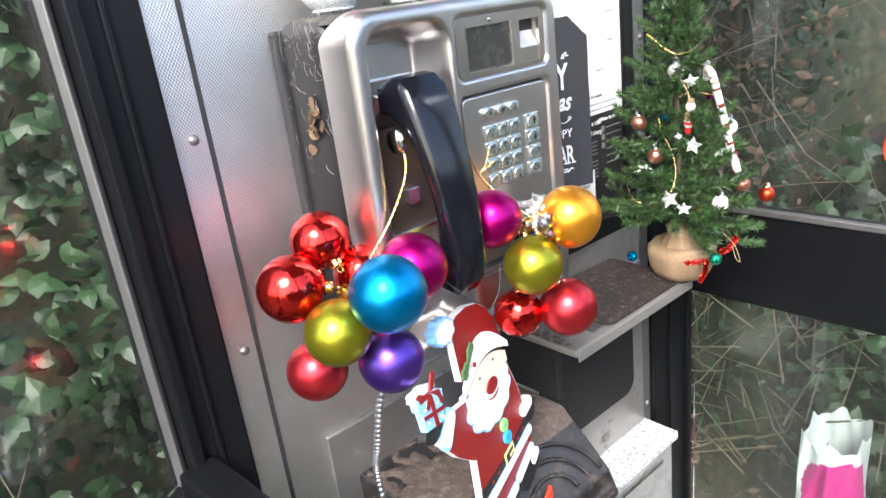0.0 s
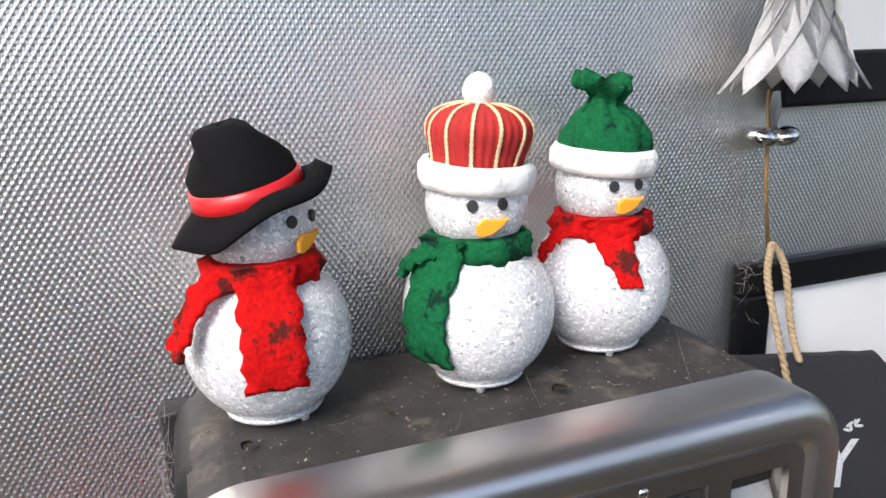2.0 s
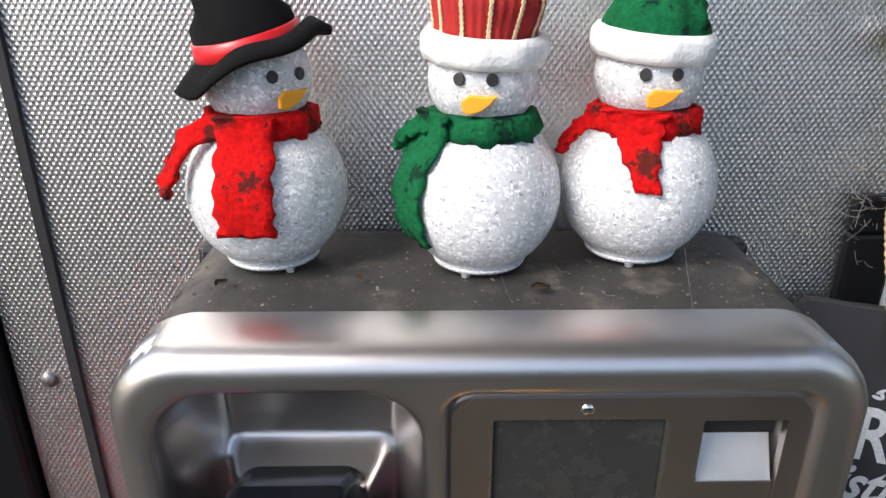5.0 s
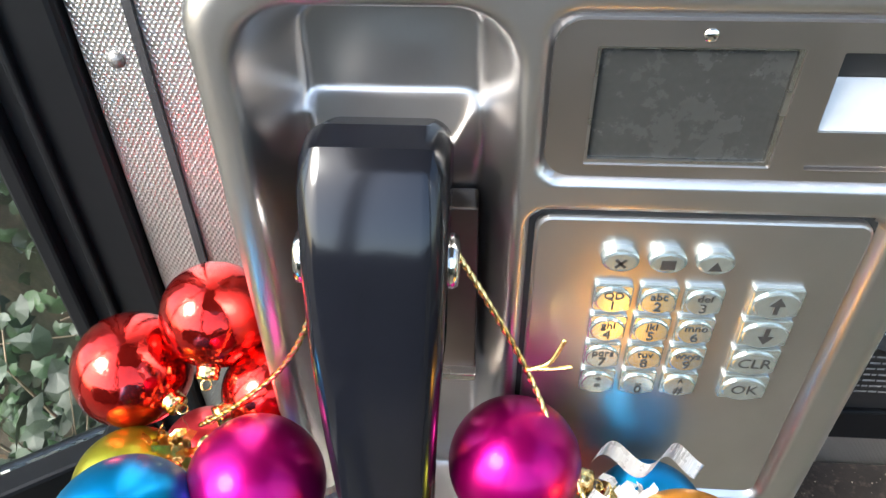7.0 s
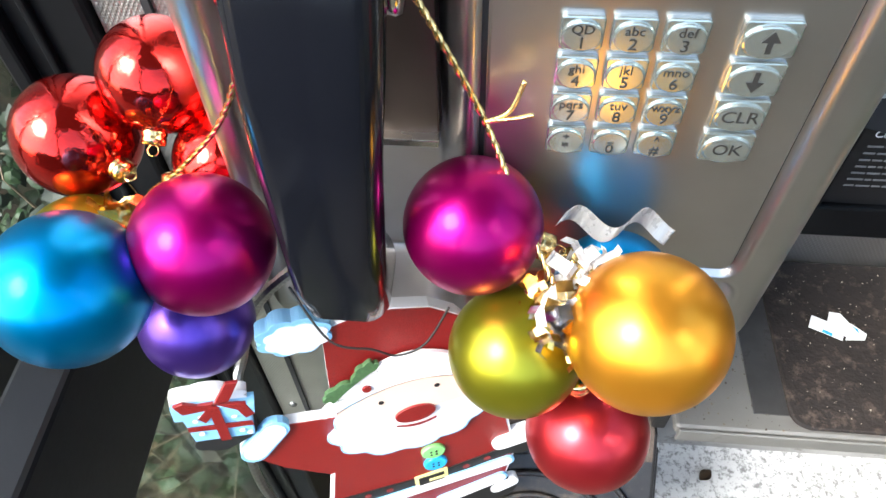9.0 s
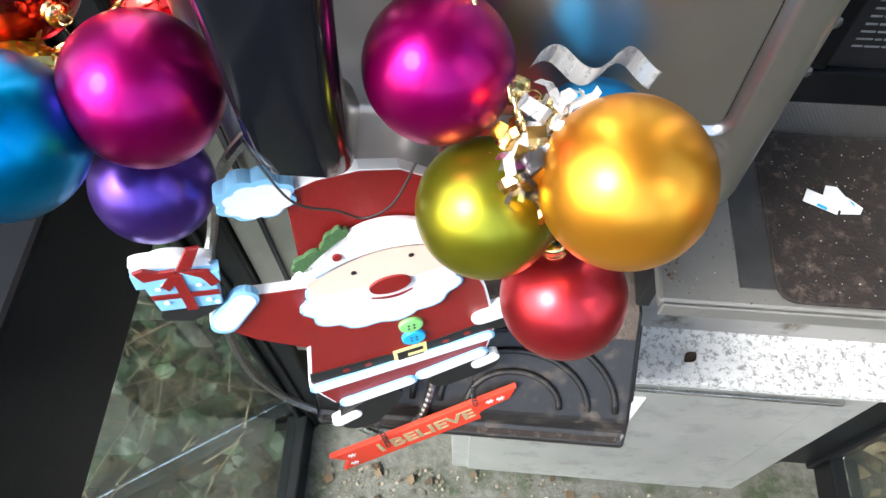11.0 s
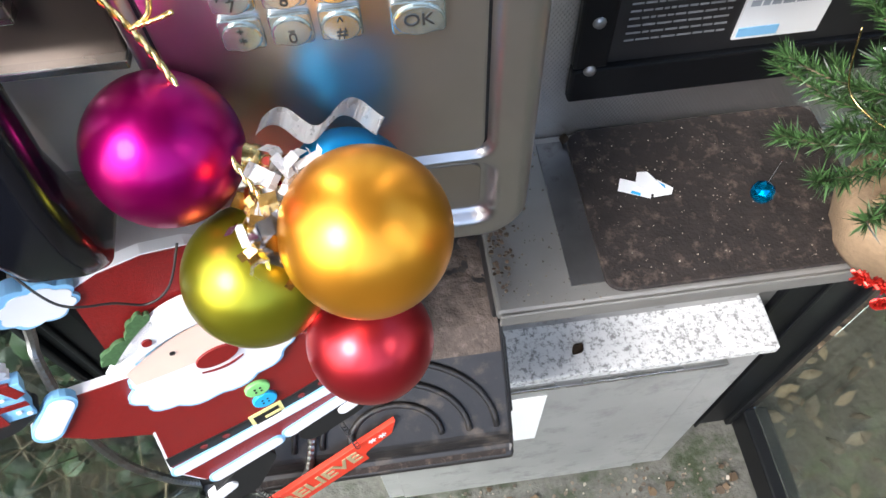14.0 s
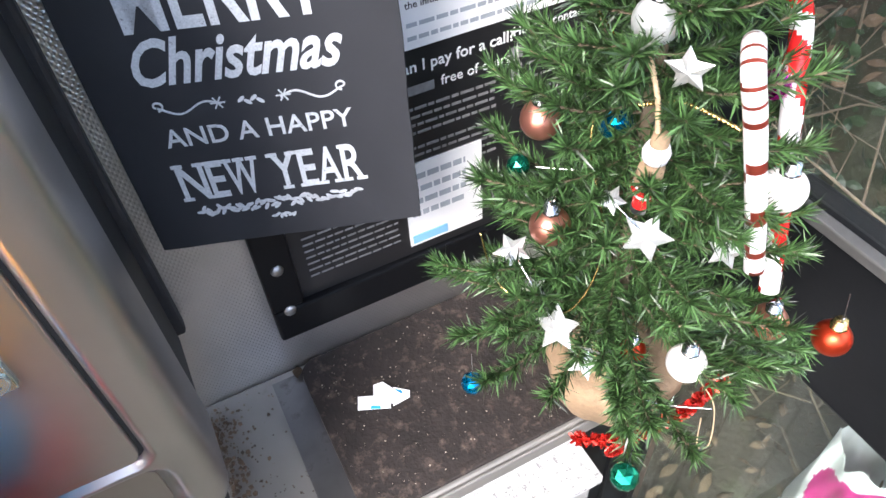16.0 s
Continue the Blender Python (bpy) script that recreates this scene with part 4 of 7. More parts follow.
def snowman(x, y, turn, scarf, hat, label, tail):
    """Local -y is the way it faces."""
    t = thing("snowman_ornament", (x, y, TOPZ), label, "ornament", "snowmen on the payphone", turn=turn)
    bm = bmesh.new()
    prof = [(0.0, 0.0025), (0.0215, 0.0025), (0.0222, 0.0045)]
    for i in range(4, 22):
        a = -math.pi / 2 + math.pi * i / 24
        prof.append((0.0365 * math.cos(a), 0.0355 + 0.0365 * math.sin(a) * 1.02))
    prof += [(0.016, 0.069)]
    for i in range(4, 25):
        a = -math.pi / 2 + math.pi * i / 24
        prof.append((0.0238 * math.cos(a) if i < 24 else 0.0, 0.0865 + 0.0235 * math.sin(a)))
    add_lathe(bm, prof, 48)
    part("body", bm, ACRYLIC, t, "frosted clear acrylic body", True)
    for a in (20, 140, 260):
        f = bmesh.new()
        add_lathe(f, [(0.0024, 0.004), (0.002, 0), (0, 0)], 10, pose(0.019 * math.cos(radians(a)), 0.019 * math.sin(radians(a)), 0))
        part("foot", f, ACRYLIC, t, "", True)

    def on_head(az, z, out=0.0):
        r = 0.0238 * math.sqrt(max(0.0, 1 - ((z - 0.0865) / 0.0235) ** 2)) + out
        return Vector((r * math.sin(radians(az)), -r * math.cos(radians(az)), z))
    for az in (-15, 17):
        p = on_head(az, 0.0895, 0.0004)
        e = bmesh.new()
        add_prism(e, ellipse(0, 0, 0.0025, 0.0027, 14), Matrix.Translation(p) @ pose(0, 0, 0, 86, 0, az), 0.001, 0.0004)
        part("eye", e, INK, t)
    p = on_head(3, 0.080, 0.0006)
    e = bmesh.new()
    add_prism(e, [(-0.006, -0.0035), (-0.0035, -0.0045), (0.001, -0.0033), (0.0052, -0.0005), (0.0085, 0.0035), (0.004, 0.003), (-0.003, 0.0035), (-0.0062, 0.001)], Matrix.Translation(p) @ pose(0, 0, 0, 95, 0, 3), 0.0018, 0.0006)
    part("nose", e, ORANGE, t, "orange felt carrot nose")
    # scarf: a collar and a hanging tail
    bm = bmesh.new()
    add_lathe(bm, [(0.0185, 0.0635), (0.0245, 0.0615), (0.0262, 0.0665), (0.0245, 0.0725), (0.0205, 0.074), (0.0185, 0.0635)], 44, Matrix(), lambda u, z: 0.05 * math.sin(u * 43 + z * 500) + 0.03 * math.sin(u * 90))
    part("scarf", bm, scarf, t, "", True)
    for ctrl, w, across, taper in tail:
        part("scarf_tail", flat_strip(ctrl, w, across, taper=taper), scarf, t, "", True)
    if hat == "bowler":
        tilt = pose(0, 0.002, 0.0955, -4, -13, 0)
        b = bmesh.new()
        prof = [(0.0235, 0.001), (0.03, -0.001), (0.0358, -0.0045), (0.0366, -0.003), (0.0305, 0.002), (0.0232, 0.004), (0.0225, 0.0095), (0.021, 0.0155), (0.0178, 0.022), (0.0142, 0.0275), (0.0112, 0.032), (0.0075, 0.0342), (0.003, 0.034), (0, 0.033)]
        add_lathe(b, prof, 48, tilt)
        inv = tilt.inverted()
        for v in b.verts:
            q = inv @ v.co
            a = math.atan2(q.y, q.x)
            if math.hypot(q.x, q.y) > 0.027 and q.z < 0.004:
                q.z += 0.0085 * max(0.0, math.cos(a + 1.35)) - 0.005 * max(0.0, math.cos(a - 2.1)) + 0.0016 * math.sin(a * 5)
            if q.z > 0.012:
                q += Vector((-0.48, 0.87, 0)) * 0.16 * (q.z - 0.012)
                q += Vector((0.0016 * math.sin(a * 3 + q.z * 260), 0.0016 * math.cos(a * 2 + q.z * 200), 0))
            v.co = tilt @ q
        part("hat", b, FELT_BLACK, t, "floppy black felt hat", True)
        b = bmesh.new()
        add_lathe(b, [(0.0236, 0.003), (0.0242, 0.0035), (0.0234, 0.0105), (0.0224, 0.0108)], 40, tilt)
        part("hat_band", b, SATIN_RED, t, "red satin hat band", True)
    else:
        knit = hat == "striped"
        tilt = pose(0, 0, 0.096, 3, 4, 0)
        b = bmesh.new()
        add_lathe(b, [(0.0232, -0.002), (0.0258, -0.0015), (0.0268, 0.002), (0.0268, 0.0075), (0.0245, 0.0108), (0.0222, 0.0105)], 44, tilt, lambda u, z: 0.02 * math.sin(u * 60) + 0.015 * math.sin(u * 29))
        part("hat_cuff", b, FELT_WHITE, t, "white fleece hat cuff", True)
        b = bmesh.new()
        if knit:
            prof = [(0.0205, 0.008), (0.021, 0.013), (0.0222, 0.018), (0.0234, 0.0235), (0.0226, 0.0285), (0.0185, 0.0328), (0.012, 0.0352), (0.005, 0.0362), (0, 0.0365)]
            add_lathe(b, prof, 144, tilt, lambda u, z: 0.02 * math.sin(u * 2 * math.pi * 36) + 0.035 * math.sin(u * 12.6 + z * 120))
            part("hat", b, KNIT_RED, t, "red knitted hat with cream stripes", True)
            for k in range(12):
                a = 2 * math.pi * k / 12 + 0.2
                s = bmesh.new()
                line = curve_points([((r * (1 + 0.035 * math.sin(2 * a + z * 120)) + 0.0005) * math.cos(a), (r * (1 + 0.035 * math.sin(2 * a + z * 120)) + 0.0005) * math.sin(a), z) for r, z in prof[:-1]], 56)
                for side_way in (-1, 1):
                    add_tube(s, [tilt @ (p + Vector((-math.sin(a), math.cos(a), 0)) * 0.0005 * side_way * math.sin(i * 0.9)) for i, p in enumerate(line)], 0.00055, 5)
                part("hat_stripe", s, CREAM, t, "", True)
            s = bmesh.new()
            bmesh.ops.create_icosphere(s, subdivisions=4, radius=0.0068, matrix=tilt @ pose(-0.001, 0, 0.041) @ Matrix.Diagonal((1.08, 1.08, 1.2, 1)))
            for v in s.verts:
                v.co += Vector((noise.noise(v.co * 500), noise.noise(v.co * 520 + Vector((3, 0, 0))), noise.noise(v.co * 510))) * 0.0005
            part("pompom", s, FELT_WHITE, t, "white pompom", True)
        else:
            prof = [(0.0222, 0.008), (0.0228, 0.011), (0.0224, 0.0145), (0.0205, 0.0185), (0.018, 0.0225), (0.0148, 0.0262), (0.0115, 0.0295), (0.0085, 0.0322), (0.0068, 0.0345), (0.0085, 0.037), (0.0112, 0.0402), (0.0132, 0.0438), (0.0128, 0.047), (0.0095, 0.0482), (0.006, 0.046), (0, 0.044)]
            add_lathe(b, prof, 90, tilt, lambda u, z: 0.14 * math.sin(u * 2 * math.pi * 9 + 2) * smooth(0.012, 0.032, z) + 0.05 * math.sin(u * 2 * math.pi * 4 + z * 300))
            for v in b.verts:
                h = smooth(0.104, 0.128, v.co.z)
                q = v.co * 160
                v.co += Vector((noise.noise(q), noise.noise(q + Vector((9, 0, 0))), noise.noise(q + Vector((0, 9, 0))))) * (0.0022 * h + 0.0006)
                lean = max(0.0, v.co.z - 0.118)
                v.co += Vector((-0.25 * lean, 0, -0.12 * lean * (1 + math.sin(v.co.x * 300))))
            part("hat", b, VELVET_GREEN, t, "gathered green velvet hat", True)
    return t


def tail_at(az, length, lean=0.0):
    """A tail down the belly at the turn az."""
    pts = []
    for z in (0.074, 0.07, 0.062, 0.052, 0.042, 0.033, 0.025, 0.017):
        if 0.074 - z > length:
            break
        r = 0.0365 * math.sqrt(max(0.0, 1 - ((z - 0.0355) / 0.0372) ** 2)) + 0.0022
        r = max(r, 0.0255)
        a = radians(az + lean * (0.074 - z) * 100)
        pts.append((r * math.sin(a), -r * math.cos(a), z))
    return pts


def side(az):
    return (math.cos(radians(az)), math.sin(radians(az)), 0)


snowman(-0.119, 0.092, 43, VELVET_RED, "bowler", "frosted snowman ornament with black hat and red scarf", [
    (tail_at(-46, 0.055), 0.0245, side(-46), 0.0), ([(-0.022, -0.004, 0.0700), (-0.036, 0.002, 0.0640), (-0.043, 0.006, 0.0510), (-0.047, 0.008, 0.0430)], 0.012, (0.2, 0.6, 0.7), 0.2)])
snowman(-0.0205, 0.0865, -12, VELVET_GREEN, "striped", "frosted snowman ornament with red striped hat and green scarf", [
    (tail_at(-51, 0.06), 0.024, side(-51), 0.0), ([(-0.02, -0.014, 0.0700), (-0.031, -0.012, 0.0660), (-0.038, -0.008, 0.0590)], 0.011, (0.3, 0.3, 0.8), 0.3)])
snowman(0.0545, 0.098, -4, VELVET_RED, "gathered", "frosted snowman ornament with green hat and red scarf", [
    (tail_at(-20, 0.034, 5.0), 0.029, side(-14), 0.75), ([(-0.021, -0.012, 0.0700), (-0.032, -0.012, 0.0650), (-0.039, -0.008, 0.0550)], 0.012, (0.3, 0.3, 0.8), 0.3)])


# ---- Christmas figure under the handset ----
PAINT_RED = mat("glitter_red_paint", (0.22, 0.011, 0.01), 0.35, 0, 900, 0.6, bump=0.0008, bump_scale=1400, dirt=(0.6, 0.12, 0.07), dirt_scale=1300, dirt_cut=0.63, dirt_soft=0.04)
PAINT_WHITE = mat("white_paint", (0.8, 0.8, 0.8), 0.5, 0, 60, 0.05)
PAINT_BLUE = mat("pale_blue_paint", (0.24, 0.52, 0.78), 0.5, 0, 60, 0.08)
PAINT_SKIN = mat("peach_paint", (0.8, 0.6, 0.48), 0.5, 0, 60, 0.05)
PAINT_GREEN = mat("green_glitter", (0.06, 0.13, 0.05), 0.5, 0, 600, 0.6)
PAINT_LIME = mat("lime_button", (0.25, 0.62, 0.2), 0.35)
PAINT_CYAN = mat("blue_button", (0.03, 0.4, 0.75), 0.35)
PAINT_BLACK = mat("matt_black_paint", (0.012, 0.012, 0.012), 0.5)
PAINT_GOLD = mat("pale_yellow_paint", (0.85, 0.75, 0.3), 0.5)
BANNER_RED = mat("banner_red", (0.72, 0.05, 0.02), 0.5, 0, 60, 0.1)
GLITTER = mat("gold_glitter", (0.75, 0.6, 0.35), 0.4, 0.6, 900, 0.5)
FIG = Matrix.Translation((-0.079, -0.027, 0.815)) @ pose(0, 0, 0, 0, 0, 20) @ pose(0, 0, 0, 81, 0, 0)


def cloud(cx, cy, rx, ry, bumps, amp, n=60, turn=0.0):
    c, s = math.cos(radians(turn)), math.sin(radians(turn))
    out = []
    for i in range(n):
        a = 2 * math.pi * i / n
        k = 1 + amp * abs(math.sin(a * bumps / 2))
        x, y = rx * k * math.cos(a), ry * k * math.sin(a)
        out.append((cx + x * c - y * s, cy + x * s + y * c))
    return out


def build_figure():
    bm = bmesh.new()

    def lay(pts, level, index, thick=0.003, bevel=0.0004):
        add_prism(bm, pts, FIG @ Matrix.Translation((0, 0, level)), thick, bevel, index)
    # wood thickness behind the paint, then the painted fields, each a little proud
    body = [(-0.052, 0.02), (-0.066, -0.055), (-0.076, -0.108), (-0.062, -0.14), (0.064, -0.125), (0.074, -0.082), (0.066, -0.03), (0.052, 0.016)]
    lay(body, 0, 1, 0.008)
    lay([(x * 0.97, y) for x, y in body], 0.008, 0, 0.0006, 0)
    arm = [(-0.05, 0.016), (-0.085, 0.022), (-0.117, 0.004), (-0.094, -0.026), (-0.066, -0.05), (-0.04, -0.04)]
    lay(arm, 0, 1, 0.0078)
    lay(arm, 0.0078, 0, 0.0007, 0)
    hat = [(0.055, 0.04), (0.046, 0.072), (0.034, 0.09), (0.018, 0.102), (-0.004, 0.108), (-0.028, 0.108), (-0.046, 0.103), (-0.048, 0.08), (-0.051, 0.04)]
    lay(hat, 0, 1, 0.0085)
    lay([(x, y - 0.001) for x, y in hat], 0.0085, 0, 0.0006, 0)
    lay(cloud(-0.061, 0.105, 0.019, 0.013, 8, 0.18, turn=-5), 0.0005, 5, 0.011)
    lay(cloud(-0.06, 0.104, 0.0165, 0.0108, 8, 0.15, turn=-5), 0.0115, 1, 0.0006, 0)
    # beard, face, brim
    lay(cloud(-0.005, -0.004, 0.05, 0.033, 11, 0.12), 0.003, 5, 0.0085)
    lay(cloud(-0.005, -0.003, 0.0485, 0.0315, 11, 0.12), 0.0115, 1, 0.0006, 0)
    lay([(-0.05 + 0.1 * i / 20, 0.025 + 0.016 * math.sin(math.pi * i / 20)) for i in range(21)] + [(0.05 - 0.1 * i / 20, 0.012 - 0.004 * math.sin(math.pi * i / 20)) for i in range(21)], 0.0121, 2, 0.0008, 0.0002)
    lay([(-0.058 + 0.116 * i / 20, 0.034 + 0.036 * math.sin(math.pi * i / 20)) for i in range(21)] + [(0.058 - 0.116 * i / 20, 0.026 + 0.018 * math.sin(math.pi * i / 20)) for i in range(21)], 0.0115, 1, 0.0035, 0.001)
    lay(ellipse(0.0, 0.0062, 0.014, 0.0085, 24, 3), 0.0125, 0, 0.002, 0.0005)
    lay([(-0.014 + 0.028 * i / 12, -0.0045 - 0.003 * math.sin(math.pi * i / 12)) for i in range(13)] + [(0.014 - 0.028 * i / 12, -0.0055 - 0.004 * math.sin(math.pi * i / 12)) for i in range(13)], 0.0125, 0, 0.0006, 0)
    for sx in (-0.021, 0.0165):
        lay(ellipse(sx, 0.0265 + (0.004 if sx > 0 else 0), 0.0018, 0.0018, 10), 0.013, 3, 0.0004, 0)
    lay(cloud(-0.042, 0.049, 0.012, 0.0062, 7, 0.25, turn=20), 0.012, 4, 0.003)
    lay(cloud(-0.027, 0.061, 0.0105, 0.006, 7, 0.25, turn=55), 0.012, 4, 0.003)
    lay(ellipse(-0.028, 0.048, 0.003, 0.003, 10), 0.0145, 0, 0.002)
    # mitten with the wrapped box
    lay(capsule(-0.108, 0.002, -0.09, 0.022, 0.009, 0.009), 0.005, 5, 0.006)
    lay(capsule(-0.107, 0.004, -0.091, 0.021, 0.0075, 0.0075), 0.011, 1, 0.0006, 0)
    lay(cloud(-0.12, 0.027, 0.019, 0.012, 5, 0.1, turn=15), 0, 3, 0.009)
    lay([(-0.137, 0.033), (-0.102, 0.026), (-0.099, 0.052), (-0.138, 0.062)], 0.004, 5, 0.008)
    lay([(-0.142, 0.058), (-0.097, 0.048), (-0.095, 0.058), (-0.141, 0.07)], 0.004, 5, 0.0088)
    lay([(-0.137, 0.046), (-0.1, 0.038), (-0.1, 0.042), (-0.137, 0.05)], 0.0128, 0, 0.0008, 0)
    lay([(-0.122, 0.03), (-0.116, 0.029), (-0.115, 0.062), (-0.121, 0.063)], 0.0128, 0, 0.0009, 0)
    lay(cloud(-0.12, 0.066, 0.02, 0.007, 6, 0.2, turn=-12), 0.001, 1, 0.007)
    for pts in ([(-0.139, 0.072), (-0.136, 0.063), (-0.122, 0.062), (-0.117, 0.067), (-0.126, 0.068), (-0.133, 0.073)], [(-0.117, 0.066), (-0.106, 0.082), (-0.099, 0.081), (-0.108, 0.066)], [(-0.117, 0.066), (-0.1, 0.06), (-0.097, 0.048), (-0.103, 0.046), (-0.106, 0.056)], [(-0.119, 0.066), (-0.129, 0.056), (-0.126, 0.05), (-0.114, 0.062)]):
        lay(pts, 0.011, 0, 0.0022, 0.0004)
    for sx, sy in ((-0.131, 0.04), (-0.127, 0.057), (-0.108, 0.034), (-0.109, 0.05), (-0.131, 0.054), (-0.104, 0.03)):
        lay(ellipse(sx, sy, 0.0017, 0.0014, 8), 0.0121, 1, 0.0009, 0)
    # belt, buckle, buttons, trims, legs, other mitten
    lay([(-0.0715, -0.0865), (0.0, -0.0865), (0.073, -0.074), (0.073, -0.0845), (0.0, -0.099), (-0.073, -0.0985)], 0.0086, 3, 0.0008, 0)
    lay([(-0.008, -0.083), (0.018, -0.0805), (0.018, -0.099), (-0.008, -0.1015)], 0.0094, 6, 0.0008, 0)
    lay([(-0.005, -0.086), (0.015, -0.084), (0.015, -0.096), (-0.005, -0.098)], 0.0102, 3, 0.0004, 0)
    lay([(0.003, -0.0895), (0.015, -0.0885), (0.015, -0.0915), (0.003, -0.0925)], 0.0106, 6, 0.0004, 0)
    for sx, sy in ((-0.045, -0.0925), (-0.028, -0.0925), (0.033, -0.0875), (0.05, -0.084)):
        lay(ellipse(sx, sy, 0.0028, 0.0025, 10), 0.0094, 0, 0.0004, 0)
    lay(ellipse(0.009, -0.0527, 0.009, 0.008, 20), 0.0086, 7, 0.003, 0.001)
    lay(ellipse(0.0095, -0.0692, 0.009, 0.008, 20), 0.0086, 8, 0.0032, 0.001)
    for sy, sx in ((-0.0527, 0.009), (-0.0692, 0.0095)):
        for dx in (-0.002, 0.002):
            for dy in (-0.0018, 0.0018):
                lay(ellipse(sx + dx, sy + dy, 0.0009, 0.0009, 8), 0.0117, 3, 0.0004, 0)
    lay(capsule(-0.07, -0.108, 0.066, -0.095, 0.006, 0.006), 0.004, 5, 0.0065)
    lay(capsule(-0.069, -0.1075, 0.065, -0.0945, 0.0048, 0.0048), 0.0105, 1, 0.0006, 0)
    lay(capsule(-0.052, -0.141, 0.0, -0.133, 0.0065, 0.0065), 0.003, 5, 0.0075)
    lay(capsule(-0.051, -0.1405, -0.001, -0.1325, 0.0055, 0.0055), 0.0105, 1, 0.0006, 0)
    lay(capsule(0.012, -0.129, 0.06, -0.118, 0.0065, 0.0065), 0.003, 5, 0.0075)
    lay(capsule(0.013, -0.1285, 0.059, -0.1175, 0.0055, 0.0055), 0.0105, 1, 0.0006, 0)
    lay(capsule(-0.045, -0.175, -0.02, -0.153, 0.02, 0.013), 0, 3, 0.009)
    lay(capsule(0.03, -0.145, 0.062, -0.138, 0.014, 0.014), 0, 3, 0.009)
    lay(capsule(-0.064, -0.172, -0.05, -0.166, 0.006, 0.006), 0.003, 1, 0.0075)
    lay(capsule(0.058, -0.135, 0.07, -0.131, 0.006, 0.006), 0.003, 1, 0.0075)
    lay(capsule(0.062, -0.066, 0.08, -0.064, 0.008, 0.008), 0.003, 1, 0.0085)
    lay(ellipse(0.079, -0.078, 0.014, 0.011, 18), 0.001, 3, 0.009)
    ob = finish("christmas_figure", bm, [PAINT_RED, PAINT_WHITE, PAINT_SKIN, PAINT_BLACK, PAINT_GREEN, PAINT_BLUE, PAINT_GOLD, PAINT_LIME, PAINT_CYAN])
    tagged(ob, "flat painted wooden Christmas figure in glittery red, hanging under the handset", "ornament")
    # the small banner on springs
    t = thing("wooden_banner", FIG @ Vector((0.005, -0.23, 0)), "red wooden banner with gold words, hung on two wire springs", "sign")
    base = Matrix.Translation(-(FIG @ Vector((0.005, -0.23, 0)))) @ FIG @ Matrix.Translation((0.006, -0.24, 0.002)) @ pose(0, 0, 0, 0, 0, 13.5)
    b = bmesh.new()
    add_prism(b, [(-0.09, -0.0175), (0.094, -0.0175), (0.083, 0.0), (0.094, 0.0175), (-0.09, 0.0175), (-0.079, 0.0)], base, 0.005, 0.0004)
    part("board", b, BANNER_RED, t)
    part("lettering", text_mesh("I BELIEVE", 0.0245, base @ Matrix.Translation((0, 0, 0.0052)), 0.0003, bold=0.0006), GLITTER, t, "gold glitter words")
    b = bmesh.new()
    for sx, sy in ((-0.072, 0.008), (-0.076, -0.009), (0.076, 0.008), (0.074, -0.008), (0.066, 0.01)):
        for k in range(3):
            a = math.pi * k / 3
            c, s = math.cos(a), math.sin(a)
            add_prism(b, [(sx + x * c - y * s, sy + x * s + y * c) for x, y in ((-0.004, -0.0006), (0.004, -0.0006), (0.004, 0.0006), (-0.004, 0.0006))], base @ Matrix.Translation((0, 0, 0.005 + 0.0001 * k)), 0.0004)
    tagged(part("snowflakes", b, PAINT_WHITE, t, "small white painted snowflakes"), kind="stuff")
    for u, v in ((-0.035, -0.19), (0.05, -0.155)):
        b = bmesh.new()
        top, low = FIG @ Vector((u, v, 0.01)), FIG @ Vector((u + 0.004, v - 0.054, 0.009))
        o2 = FIG @ Vector((0.005, -0.23, 0))
        add_tube(b, [top.lerp(low, i / 90) + Vector((math.cos(i * 0.7), math.sin(i * 0.7), 0)) * 0.0022 - o2 for i in range(91)], 0.0005, 5)
        part("spring", b, INK, t, "black wire spring")


build_figure()
cord("black_wire", [(-0.13, -0.045, 0.975), (-0.11, -0.06, 0.95), (-0.09, -0.055, 0.935), (-0.078, -0.052, 0.925), (-0.062, -0.052, 0.94), (-0.05, -0.045, 0.965)], 0.0007, INK, "thin black wire holding the wooden figure", 1)


def build_steel_cord():
    """Armoured cord of many small rings."""
    pts = curve_points([(-0.112, -0.012, 0.965), (-0.15, -0.002, 0.925), (-0.19, 0.01, 0.86), (-0.212, 0.006, 0.798), (-0.222, 0.0, 0.765), (-0.227, -0.022, 0.69), (-0.227, -0.03, 0.604), (-0.21, -0.032, 0.537), (-0.182, -0.034, 0.503), (-0.148, -0.04, 0.492), (-0.1, -0.06, 0.52), (-0.066, -0.055, 0.575), (-0.05, -0.02, 0.625)], 440)
    bm = bmesh.new()
    rings = []
    side = None
    for i, p in enumerate(pts):
        d = (pts[min(i + 1, len(pts) - 1)] - pts[max(i - 1, 0)]).normalized()
        side = d.orthogonal().normalized() if side is None else (side - d * side.dot(d)).normalized()
        up = d.cross(side)
        r = 0.0041 if i % 3 else 0.0036
        rings.append([bm.verts.new(p + (side * math.cos(math.pi * k / 4) + up * math.sin(math.pi * k / 4)) * r) for k in range(8)])
    for a, b in zip(rings, rings[1:]):
        for k in range(8):
            bm.faces.new((a[k], a[(k + 1) % 8], b[(k + 1) % 8], b[k]))
    bm.faces.new(rings[0][::-1])
    bm.faces.new(rings[-1])
    tagged(finish("steel_cord", bm, CORD_STEEL), "armoured ribbed steel handset cord in a loop", "cord")


CORD_STEEL = mat("cord_steel", (0.4, 0.4, 0.39), 0.35, 1.0, 60, 0.2)
build_steel_cord()



